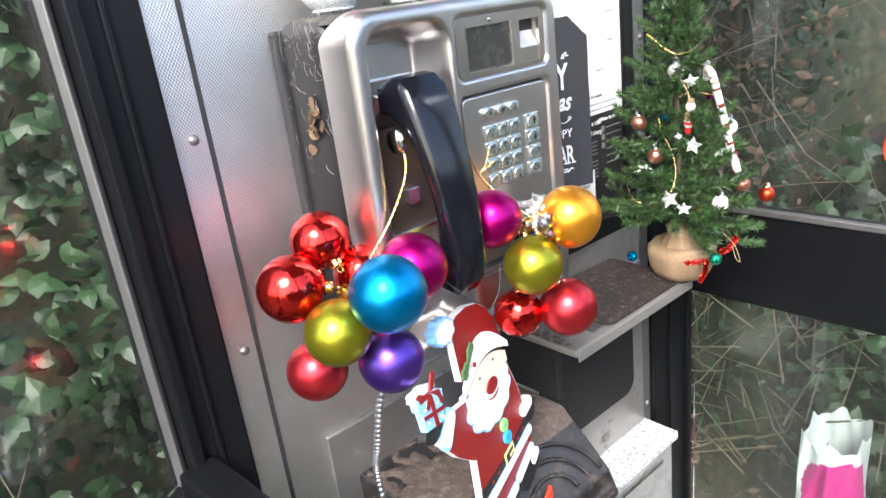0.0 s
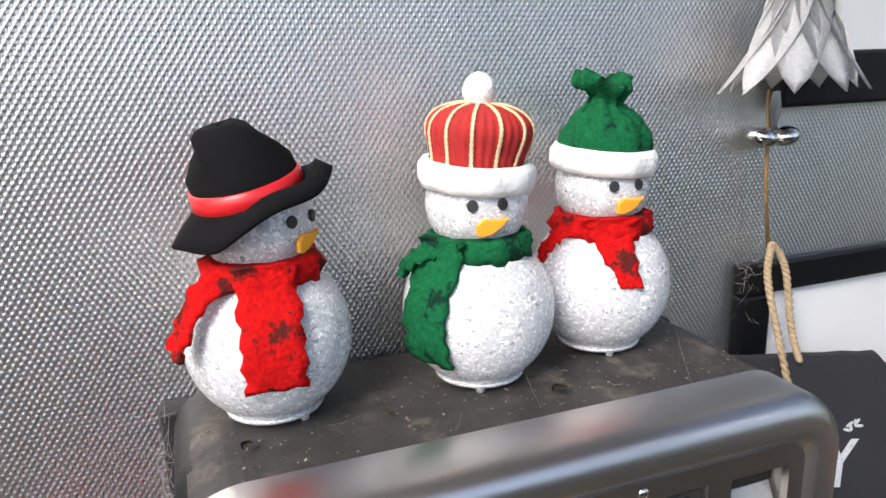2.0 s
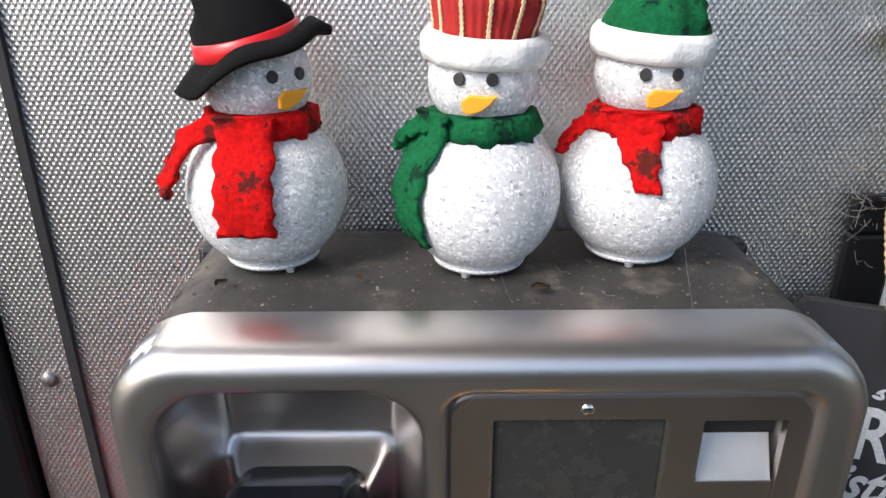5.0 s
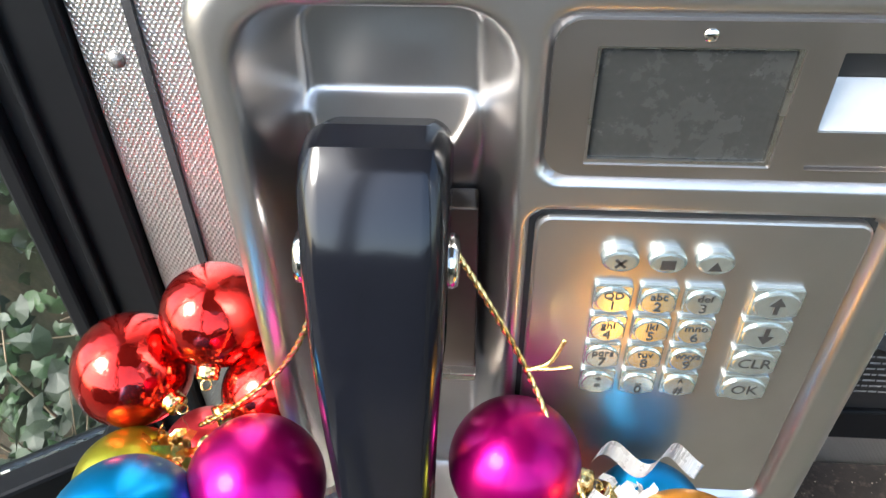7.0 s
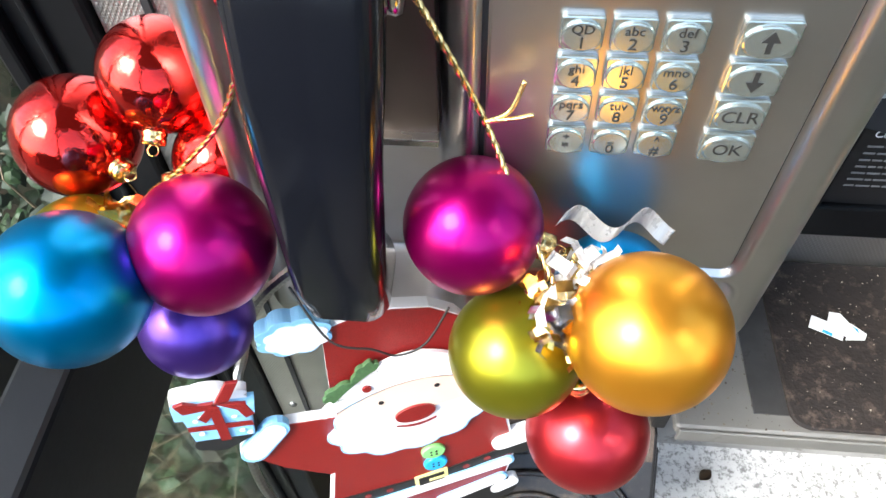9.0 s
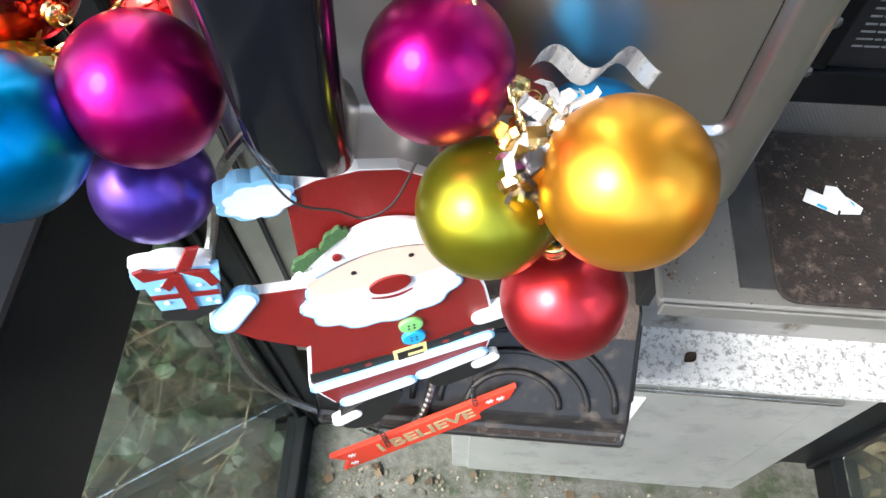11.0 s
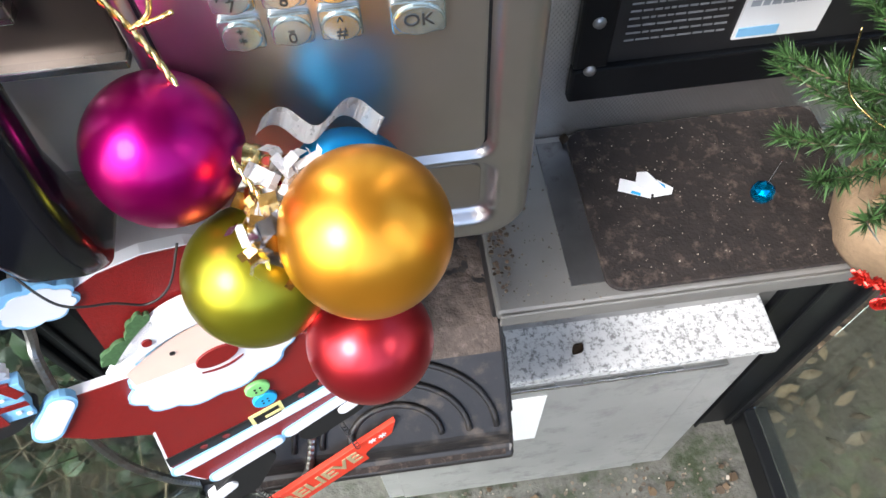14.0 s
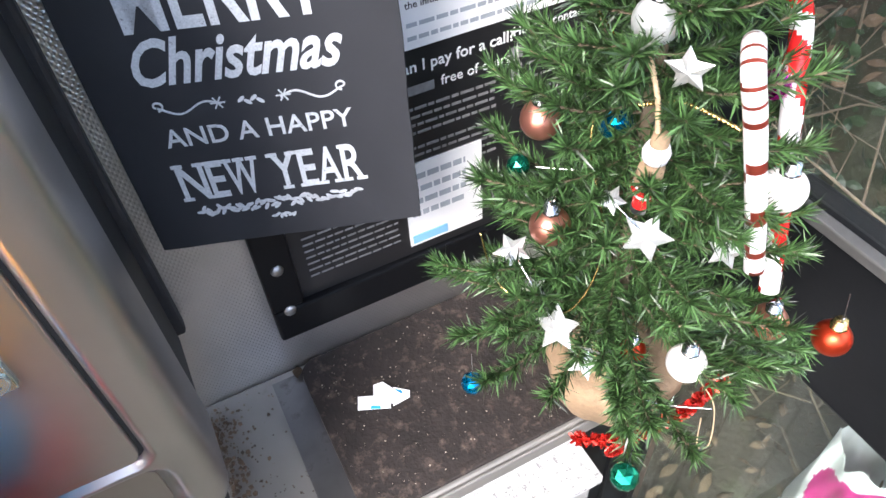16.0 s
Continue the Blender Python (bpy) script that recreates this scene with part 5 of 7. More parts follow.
# ---- signs on the back panel ----
def bars(bm, m, x0, x1, y, h, rnd, words=True):
    """A line of writing too small to read, as plain bars."""
    x = x0
    while x < x1:
        w = min(rnd.uniform(0.003, 0.011), x1 - x) if words else x1 - x
        if w > 0.001:
            add_prism(bm, [(x, y), (x + w, y), (x + w, y + h), (x, y + h)], m, 0.0003)
        x += w + 0.0016


def build_poster():
    o = Vector((0.34, WALL_Y, 0.82))
    t = thing("notice_frame", o, "black framed payphone notice with white and black fields", "notice board")
    x0, x1, z0, z1 = 0.19, 0.488, 0.822, 1.257
    for a in ((x0, x1, z0, z0 + 0.034), (x0, x1, z1 - 0.022, z1), (x0, x0 + 0.026, z0 + 0.034, z1 - 0.022), (x1 - 0.03, x1, z0 + 0.034, z1 - 0.022)):
        part("frame_bar", box(a[0] - o.x, a[1] - o.x, 0.136 - o.y, 0.1465 - o.y, a[2] - o.z, a[3] - o.z, 0.0025), BLACK, t)
    part("black_field", box(0.216 - o.x, 0.458 - o.x, 0.1415 - o.y, 0.1465 - o.y, 0.856 - o.z, 1.035 - o.z), SLATE_INK, t)
    part("white_field", box(0.216 - o.x, 0.458 - o.x, 0.1415 - o.y, 0.1465 - o.y, 1.035 - o.z, 1.235 - o.z), WHITE, t)
    m = upright(-o.x, 0.1413 - o.y, -o.z)
    part("heading", text_mesh("How can I pay for a call?", 0.0115, m @ Matrix.Translation((0.285, 1.022, 0)), 0.0002, "LEFT", bold=0.0001), WHITE, t)
    part("heading", text_mesh("free of charge", 0.0105, m @ Matrix.Translation((0.343, 1.006, 0)), 0.0002, "LEFT"), WHITE, t)
    part("heading", text_mesh("How to contact", 0.009, m @ Matrix.Translation((0.398, 1.024, 0)), 0.0002, "LEFT", bold=0.0001), WHITE, t)
    part("heading", text_mesh("Customer service", 0.0085, m @ Matrix.Translation((0.226, 0.926, 0)), 0.0002, "LEFT", bold=0.0001), WHITE, t)
    part("heading", text_mesh("the initial minimum fee payable", 0.0065, m @ Matrix.Translation((0.322, 1.064, 0)), 0.0002, "LEFT"), INK, t)
    rnd = random.Random(2)
    b = bmesh.new()
    bars(b, m, 0.29, 0.338, 1.002, 0.0068, rnd, False)
    for k in range(7):
        bars(b, m, 0.226, 0.3, 0.914 - 0.0065 * k, 0.0017, rnd)
    for k in range(9):
        bars(b, m, 0.29, 0.385, 0.99 - 0.0066 * k - (0.006 if k > 3 else 0), 0.0022, rnd)
    for k in range(6):
        bars(b, m, 0.41, 0.45, 1.008 - 0.012 * k, 0.002, rnd)
    for k in range(3):
        add_prism(b, [(0.397, 1.004 - 0.014 * k), (0.406, 1.004 - 0.014 * k), (0.406, 1.013 - 0.014 * k), (0.397, 1.013 - 0.014 * k)], m, 0.0003)
    tagged(part("small_print", b, DIM_PRINT, t, "dim pale small print"), kind="stuff")
    b = bmesh.new()
    for k in range(2):
        bars(b, m, 0.322, 0.44, 1.05 - 0.009 * k, 0.0028, rnd)
    for r in range(5):
        for c in range(3):
            if r in (0, 2) and c == 2 or r == 4 and c == 1:
                bars(b, m, 0.36 + 0.03 * c, 0.378 + 0.03 * c, 1.19 - 0.022 * r, 0.0035, rnd)
    tagged(part("small_print", b, PALE_INK, t, "grey small print"), kind="stuff")
    b = bmesh.new()
    add_box(b, 0.308 - o.x, 0.372 - o.x, 0.1395 - o.y, 0.1414 - o.y, 0.866 - o.z, 0.946 - o.z)
    lab = part("label_card", b, WHITE, t, "white paper address label")
    b = bmesh.new()
    m2 = upright(-o.x, 0.1394 - o.y, -o.z)
    for k in range(4):
        bars(b, m2, 0.312, 0.358, 0.932 - 0.012 * k, 0.005, rnd)
    tagged(part("print", b, PALE_INK, lab), kind="stuff")
    part("blue_strip", box(0.31 - o.x, 0.34 - o.x, 0.1385 - o.y, 0.1394 - o.y, 0.869 - o.z, 0.877 - o.z), PAINT_BLUE, lab)
    for z in (0.9, 0.855):
        b = bmesh.new()
        add_lathe(b, [(0.005, 0), (0.004, 0.002), (0, 0.0025)], 10, upright(0.203 - o.x, 0.136 - o.y, z - o.z))
        part("screw", b, WORN, t, "", True)
    # the frame above
    o = Vector((0.36, WALL_Y, 1.36))
    t = thing("notice_frame", o, "black framed white notice higher on the panel", "notice board")
    for a in ((0.208, 0.495, 1.358, 1.392), (0.208, 0.232, 1.392, 1.8), (0.471, 0.495, 1.392, 1.8), (0.208, 0.495, 1.8, 1.83)):
        part("frame_bar", box(a[0] - o.x, a[1] - o.x, 0.135 - o.y, 0.1465 - o.y, a[2] - o.z, a[3] - o.z, 0.0025), BLACK, t)
    part("white_field", box(0.232 - o.x, 0.471 - o.x, 0.1415 - o.y, 0.1465 - o.y, 1.392 - o.z, 1.8 - o.z), WHITE, t)


SLATE_INK = mat("black_print", (0.016, 0.016, 0.017), 0.35, 0, 60, 0.2)
PALE_INK = mat("grey_print", (0.36, 0.39, 0.42), 0.6)
DIM_PRINT = mat("dim_print", (0.2, 0.2, 0.2), 0.6, 0, 200, 0.4)
build_poster()


def build_slate():
    """The hanging slate: its foot stands off the wall on the right."""
    m = Matrix.Translation((0.141, 0.1405, 0.95)) @ pose(0, 0, 0, 0, 0, -19.2) @ pose(0, 0, 0, 90, 0, 0)
    o = m.translation.copy()
    t = thing("slate_sign", o, "dark slate sign with chalk white Christmas greeting hung on twine", "sign")
    m = Matrix.Translation(-o) @ m
    rnd = random.Random(6)
    w, h, c = 0.165, 0.248, 0.03
    pts = []
    corner = [(0, 0), (w, 0), (w, h - c), (w - c, h), (c, h), (0, h - c)]
    for (ax, ay), (bx, by) in zip(corner, corner[1:] + corner[:1]):
        for i in range(10):
            u = i / 10
            j = 0.0005 if i else 0
            pts.append((ax + (bx - ax) * u + rnd.uniform(-j, j), ay + (by - ay) * u + rnd.uniform(-j, j)))
    bm = bmesh.new()
    add_prism(bm, pts, m @ Matrix.Translation((0, 0, -0.005)), 0.005, 0.0006)
    part("slab", bm, SLATE, t)
    f = m @ Matrix.Translation((w / 2 - 0.002, 0, 0.0003))

    def words(s, base, cap, width, shear=0.0, bold=0.0):
        """A line set to its width and to the height of its capitals."""
        q = text_mesh(s, 0.04, Matrix(), 0.0002, "CENTER", 1.0, shear, bold)
        xs = [v.co.x for v in q.verts]
        tall = text_mesh("E", 0.04, Matrix(), 0.0002, "CENTER", 1.0, 0.0, bold)
        y0, y1 = min(v.co.y for v in tall.verts), max(v.co.y for v in tall.verts)
        tall.free()
        sx = width / (max(xs) - min(xs))
        mid = (max(xs) + min(xs)) / 2
        k = cap / (y1 - y0)
        for v in q.verts:
            v.co = f @ Vector(((v.co.x - mid) * sx, base + (v.co.y - y0) * k, v.co.z))
        part("lettering", q, CHALK, t)
    words("MERRY", 0.148, 0.037, 0.1, 0, 0.0007)
    words("Christmas", 0.118, 0.0265, 0.108, 0.45, 0.0008)
    words("AND A HAPPY", 0.0785, 0.012, 0.104, 0, 0.0003)
    # the last line in tall slab letters, each with its own feet
    left, wide, low, cap = -0.054, 0.108, 0.0385, 0.0275
    for ch, u0, u1, feet in (("N", 0.0, 0.145, ((0, 0), (0, 1), (1, 1))), ("E", 0.158, 0.248, ((0, 0), (0, 1))), ("W", 0.256, 0.425, ((0, 1), (0.5, 1), (1, 1))), ("Y", 0.5, 0.635, ((0, 1), (1, 1), (0.5, 0))), ("E", 0.648, 0.738, ((0, 0), (0, 1))), ("A", 0.746, 0.87, ((0, 0), (1, 0))), ("R", 0.88, 0.995, ((0, 0), (0, 1), (1, 0)))):
        q = text_mesh(ch, 0.04, Matrix(), 0.0002, "CENTER", 1.0, 0.0, 0.0005)
        xs, ys = [v.co.x for v in q.verts], [v.co.y for v in q.verts]
        x0, x1 = left + wide * u0, left + wide * u1
        for v in q.verts:
            v.co = f @ Vector((x0 + (v.co.x - min(xs)) / (max(xs) - min(xs)) * (x1 - x0), low + (v.co.y - min(ys)) / (max(ys) - min(ys)) * cap, v.co.z))
        for fx, fy in feet:
            cx, cy = x0 + fx * (x1 - x0) + (0.0018 if fx == 0 else -0.0018 if fx == 1 else 0), low + fy * (cap - 0.0024)
            add_prism(q, [(cx - 0.0032, cy), (cx + 0.0032, cy), (cx + 0.0032, cy + 0.0024), (cx - 0.0032, cy + 0.0024)], f @ Matrix.Translation((0, 0, 0.0001)), 0.0003)
        part("lettering", q, CHALK, t)
    b = bmesh.new()
    for k in range(60):
        x = -0.048 + 0.096 * (k / 59)
        add_prism(b, ellipse(x, 0.029 + rnd.uniform(-0.003, 0.003), 0.003, 0.0012, 8, rnd.uniform(-70, 70)), f, 0.0003)
    for k in range(7):
        add_prism(b, ellipse(-0.006 + 0.002 * k, 0.018 + 0.001 * math.sin(k * 2), 0.0022, 0.001, 8, k * 40), f, 0.0003)
    for s in (-1, 1):
        add_tube(b, [f @ Vector((s * (0.016 + 0.033 * u), 0.103 + 0.003 * math.sin(u * 7), 0.0003)) for u in (i / 20 for i in range(21))], 0.0006, 4)
        add_tube(b, [f @ Vector((s * (0.049 - 0.0035 * math.sin(a) * (1 - a / 9)), 0.103 + 0.0032 - 0.0032 * math.cos(a) * (1 - a / 9), 0.0003)) for a in (0.35 * i for i in range(18))], 0.0006, 4)
        for k in range(3):
            a = math.pi * k / 3
            q = (s * 0.0175, 0.104)
            add_prism(b, [(q[0] + x * math.cos(a) - y * math.sin(a), q[1] + x * math.sin(a) + y * math.cos(a)) for x, y in ((-0.004, -0.0004), (0.004, -0.0004), (0.004, 0.0004), (-0.004, 0.0004))], f, 0.0003)
    for k in range(4):
        add_prism(b, ellipse(-0.005 + 0.0033 * k, 0.1035 + 0.001 * (-1) ** k, 0.0026, 0.0011, 8, 40 * (-1) ** k), f, 0.0003)
    for s in (-1, 0, 1):
        for k in range(6):
            add_prism(b, ellipse(s * 0.045 + 0.004 * math.cos(k), 0.195 + 0.003 * math.sin(k * 1.7), 0.003, 0.0011, 8, k * 55), f, 0.0003)
    tagged(part("ornament_print", b, CHALK, t, "chalk white leaf and scroll decoration"), kind="stuff")
    return t


build_slate()
cord("twine_loop", [(0.206, 0.131, 1.272), (0.202, 0.128, 1.25), (0.206, 0.118, 1.21), (0.213, 0.108, 1.165)], 0.0017, TWINE, "jute twine that carries the slate", 2, 90)
cord("twine_loop", [(0.206, 0.131, 1.272), (0.216, 0.128, 1.255), (0.218, 0.12, 1.215), (0.219, 0.112, 1.195)], 0.0017, TWINE, "jute twine that carries the slate", 2, 90)


def build_hanger():
    o = Vector((0.202, 0.134, 1.262))
    t = thing("petal_ornament", o, "white glittered petal ornament with bells on a rusty wire", "ornament")
    b = bmesh.new()
    add_tube(b, [Vector((0.206, 0.134, 1.268)) - o, Vector((0.2015, 0.136, 1.31)) - o, Vector((0.1985, 0.137, 1.37)) - o], 0.0012, 8)
    part("wire", b, RUST, t, "rusty brown wire", True)
    for dx in (-0.0085, 0.0095):
        b = bmesh.new()
        bmesh.ops.create_uvsphere(b, u_segments=20, v_segments=12, radius=0.0078, matrix=Matrix.Translation(Vector((0.2 + dx, 0.132, 1.341)) - o) @ pose(0, 0, 0, 0, 14 if dx < 0 else -10, 0) @ Matrix.Diagonal((1.25, 1.1, 0.8, 1)))
        bell = part("bell", b, CHROME, t, "small worn silver bell", True)
        b = bmesh.new()
        add_lathe(b, [(0.0082, -0.0006), (0.0088, 0), (0.0082, 0.0006)], 20, Matrix.Translation(Vector((0.2 + dx, 0.132, 1.341)) - o))
        part("seam", b, CHROME, bell, "", True)
    b = bmesh.new()
    for s in (-1, 1):
        pts = [Vector((0.199 + s * 0.003 * math.sin(u * 3), 0.131, 1.345 + 0.024 * u)) - o for u in (i / 8 for i in range(9))]
        vs = [(b.verts.new(p + Vector((-0.0025, 0, 0))), b.verts.new(p + Vector((0.0025, s * 0.001, 0)))) for p in pts]
        for p, q in zip(vs, vs[1:]):
            b.faces.new((p[0], p[1], q[1], q[0]))
    bmesh.ops.solidify(b, geom=b.faces[:], thickness=0.0004)
    part("ribbon", b, SILVER, t, "silver glitter ribbon")
    # petals hang round a small cup, two rows
    for row, (n, length, spread, up) in enumerate(((9, 0.074, 0.66, 0.0), (8, 0.06, 0.5, 0.008))):
        for k in range(n):
            a = 2 * math.pi * (k + 0.5 * row) / n
            b = bmesh.new()
            rows = []
            for i in range(9):
                u = i / 8
                wd = 0.0185 * math.sin(math.pi * min(1, 0.16 + 0.84 * u)) ** 0.7 * (1 if u < 0.99 else 0.1)
                r = 0.006 + length * math.sin(spread) * u ** 1.3
                z = 1.438 + up - length * u * math.cos(spread * 0.6)
                c = Vector((0.193 + r * math.cos(a), 0.112 + r * 0.55 * math.sin(a), z)) - o
                sidev = Vector((-math.sin(a), math.cos(a) * 0.6, 0))
                rows.append([b.verts.new(c + sidev * wd * s + Vector((math.cos(a), 0.6 * math.sin(a), 0)) * (-0.002 * abs(s))) for s in (-1, 0, 1)])
            for p, q in zip(rows, rows[1:]):
                for j in range(2):
                    b.faces.new((p[j], p[j + 1], q[j + 1], q[j]))
            bmesh.ops.solidify(b, geom=b.faces[:], thickness=0.0012)
            part("petal", b, PETAL, t, "", True)


PETAL = mat("white_glitter_felt", (0.9, 0.92, 0.93), 0.6, 0, 500, 0.3, bump=0.0005, bump_scale=600)
build_hanger()


# ---- the small tree on the shelf ----
NEEDLE = mat("needle_green", (0.046, 0.098, 0.03), 0.36, 0, 30, 0.5, island=0.85)
STAR = mat("frosted_silver", (0.66, 0.67, 0.66), 0.4, 0.6, 300, 0.25, bump=0.0006, bump_scale=400)
COPPER = bauble_mat("copper_satin", (0.6, 0.25, 0.18), False)
RED_BALL = bauble_mat("small_red", (0.62, 0.06, 0.02), False)
WHITE_BALL = mat("pearl_white", (0.8, 0.77, 0.73), 0.3)
SILVER_CAP = mat("silver_cap", (0.55, 0.55, 0.56), 0.2, 1.0)
CANE_RED = mat("cane_red", (0.6, 0.02, 0.02), 0.2)
CANE_FOIL = mat("cane_foil_red", (0.28, 0.05, 0.03), 0.3, 0.6)
CANE_WHITE = mat("cane_white", (0.78, 0.76, 0.75), 0.35)
TINSEL_RED = mat("tinsel_red", (0.5, 0.03, 0.02), 0.25, 0.7, 200, 0.3)
BLUE_FOIL = mat("blue_foil", (0.0, 0.25, 0.5), 0.15, 0.9)
GREEN_FOIL = mat("green_foil", (0.02, 0.35, 0.2), 0.15, 0.9)
MAG_FOIL = mat("magenta_foil", (0.6, 0.02, 0.35), 0.15, 0.9)
TREE_X, TREE_Y = 0.4, 0.012


def build_tree():
    o = Vector((TREE_X - 0.008, TREE_Y - 0.016, 0.7765))
    t = thing("small_christmas_tree", o, "small artificial Christmas tree in a hessian wrapped pot on the shelf", "tree")
    b = bmesh.new()
    add_lathe(b, [(0, 0), (0.04, 0), (0.047, 0.012), (0.052, 0.035), (0.052, 0.048), (0.046, 0.054), (0.02, 0.05), (0, 0.05)], 40, pose(0.018, 0.008, 0.0025), lambda u, z: 0.03 * math.sin(u * 38) + 0.02 * math.sin(u * 90 + z * 80))
    pot = part("pot", b, HESSIAN, t, "hessian wrapped pot", True)
    b = bmesh.new()
    add_lathe(b, [(0.03, 0.05), (0.026, 0.06), (0.018, 0.07), (0.022, 0.085), (0.012, 0.092), (0.006, 0.09)], 30, pose(0.013, 0.006, 0), lambda u, z: 0.16 * math.sin(u * 2 * math.pi * 8 + z * 60))
    part("sack_top", b, HESSIAN, t, "gathered hessian neck", True)
    b = bmesh.new()
    add_tube(b, [Vector((0.015, 0.006, 0.04)), Vector((0.002, 0.003, 0.2)), Vector((0.006, 0.012, 0.36)), Vector((0.006, 0.016, 0.485))], 0.006, 8, 0.002)
    part("trunk", b, TWIG, t, "", True)
    rnd = random.Random(11)
    branches = []
    levels = 13
    for l in range(levels):
        f = l / (levels - 1)
        z0 = 0.128 + 0.335 * f
        n = int(round(17 - 10 * f))
        for k in range(n):
            a = 2 * math.pi * (k + rnd.uniform(-0.25, 0.25)) / n + l * 0.7
            length = (0.088 * (1 - f) ** 0.8 + 0.02) * rnd.uniform(0.72, 1.15)
            branches.append((a, z0 + rnd.uniform(-0.01, 0.01), length, rnd.uniform(-0.1, 0.28) + 0.5 * f))
    # three long fronds that droop over the pot and past its sides
    for tip in ((0.345, -0.083, 0.888), (0.3, -0.016, 0.975), (0.535, -0.068, 0.806), (0.36, -0.075, 0.84), (0.48, -0.07, 0.85)):
        w = Vector(tip) - o - Vector((0.004, 0.01, 0.128))
        branches.append((math.atan2(w.y, w.x), 0.128, w.length * 0.96, (w.z + 0.008) / math.hypot(w.x, w.y)))
        for k in range(2):
            branches.append((math.atan2(w.y, w.x) + rnd.uniform(-0.2, 0.2), 0.13, w.length * rnd.uniform(0.75, 0.9), (w.z + 0.012) / math.hypot(w.x, w.y) + rnd.uniform(-0.05, 0.15)))
    crown_v, crown_f = [], []
    wood = bmesh.new()

    def needle(p, d, l, w):
        s = d.cross(Vector((rnd.gauss(0, 1), rnd.gauss(0, 1), rnd.gauss(0, 1)))).normalized() * w
        n0 = d.cross(s).normalized() * w * 0.5
        i = len(crown_v)
        crown_v.extend([p - s, p + s, p + d * l * 0.6 + s * 0.9 + n0, p + d * l * 0.6 - s * 0.9 + n0, p + d * l])
        crown_f.extend([(i, i + 1, i + 2, i + 3), (i + 3, i + 2, i + 4)])
    for a, z0, length, rise in branches:
        p0 = Vector((0.004, 0.01, z0))
        d = Vector((math.cos(a), math.sin(a), rise)).normalized()
        pts = [p0 + d * length * u + Vector((0, 0, -0.015 * math.sin(u * 2.6) * length / 0.1)) for u in (0, 0.35, 0.7, 1.0)]
        cp = curve_points(pts, 12)
        add_tube(wood, cp, 0.0009, 4)
        m = int(400 * length / 0.1) + 60
        for k in range(m):
            u = rnd.uniform(0.12, 1.0)
            i = min(int(u * (len(cp) - 1)), len(cp) - 2)
            p = cp[i].lerp(cp[i + 1], u * (len(cp) - 1) - i)
            t0 = (cp[i + 1] - cp[i]).normalized()
            q = t0 * rnd.uniform(0.5, 1.2) + Vector((rnd.gauss(0, 1), rnd.gauss(0, 1), rnd.gauss(0, 1) + 0.35)).normalized() * 0.8
            needle(p, q.normalized(), rnd.uniform(0.008, 0.0165), rnd.uniform(0.00035, 0.00065))
    for k in range(260):
        u = rnd.uniform(0, 1)
        p = Vector((0.006, 0.015, 0.4 + 0.09 * u))
        q = Vector((rnd.gauss(0, 1), rnd.gauss(0, 1), rnd.uniform(0.1, 1.6))).normalized()
        needle(p, q, rnd.uniform(0.01, 0.02), 0.0006)
    tagged(part("twig_mass", wood, TWIG, t), kind="stuff")
    me = bpy.data.meshes.new("crown")
    me.from_pydata([tuple(v) for v in crown_v], [], crown_f)
    me.materials.append(NEEDLE)
    crown = new("crown", me)
    crown.parent = t
    tagged(crown, "green plastic needles", kind="stuff")


build_tree()


def small_ball(at, r, material, label, cap=None, group="tree baubles"):
    at = Vector(at)
    t = thing("tree_bauble", at, label, "bauble", group)
    b = bmesh.new()
    bmesh.ops.create_uvsphere(b, u_segments=24, v_segments=14, radius=r)
    part("ball", b, material, t, "", True)
    b = bmesh.new()
    add_lathe(b, [(r * 0.42, r * 0.86), (r * 0.45, r * 1.1), (r * 0.36, r * 1.12), (r * 0.34, r * 1.5), (0, r * 1.52)], 14, Matrix(), lambda u, z: 0.08 * math.sin(u * 50))
    part("cap", b, cap or SILVER_CAP, t, "", True)
    b = bmesh.new()
    add_tube(b, [Vector((0.0022 * math.cos(a), 0, r * 1.5 + 0.002 + 0.0022 * math.sin(a))) for a in (math.pi * 2 * i / 10 for i in range(11))], 0.0003, 4)
    add_tube(b, [Vector((0, 0, r * 1.5 + 0.004)), Vector((0.001, 0.004, r * 1.5 + 0.02))], 0.00025, 4)
    part("loop", b, SILVER_CAP, t)


small_ball((0.356, 0.0428, 1.0323), 0.0118, COPPER, "small satin copper bauble on the tree")
small_ball((0.341, 0.006, 0.9887), 0.0118, COPPER, "small satin copper bauble on the tree")
small_ball((0.4438, -0.076, 0.9284), 0.0112, COPPER, "small satin copper bauble on the tree")
small_ball((0.4886, -0.093, 0.9022), 0.0118, RED_BALL, "small satin red bauble with gold cap on the tree", GOLD)
small_ball((0.394, -0.068, 0.911), 0.012, WHITE_BALL, "small pearl white bauble on the tree")
small_ball((0.4457, -0.0519, 1.013), 0.0125, WHITE_BALL, "small pearl white bauble on the tree")
small_ball((0.3847, -0.0017, 1.1037), 0.0115, STAR, "small faceted silver bauble on the tree")
small_ball((0.379, -0.039, 0.899), 0.0085, RED_BALL, "small red bauble low on the tree")


def jingle(at, r, material, label):
    t = thing("jingle_bell", at, label, "bell", "tree bells")
    b = bmesh.new()
    bmesh.ops.create_icosphere(b, subdivisions=2, radius=r)
    part("bell_body", b, material, t)
    b = bmesh.new()
    add_tube(b, [Vector((0, 0, r)), Vector((0.001, 0.001, r + 0.025))], 0.0003, 4)
    part("loop", b, SILVER_CAP, t)


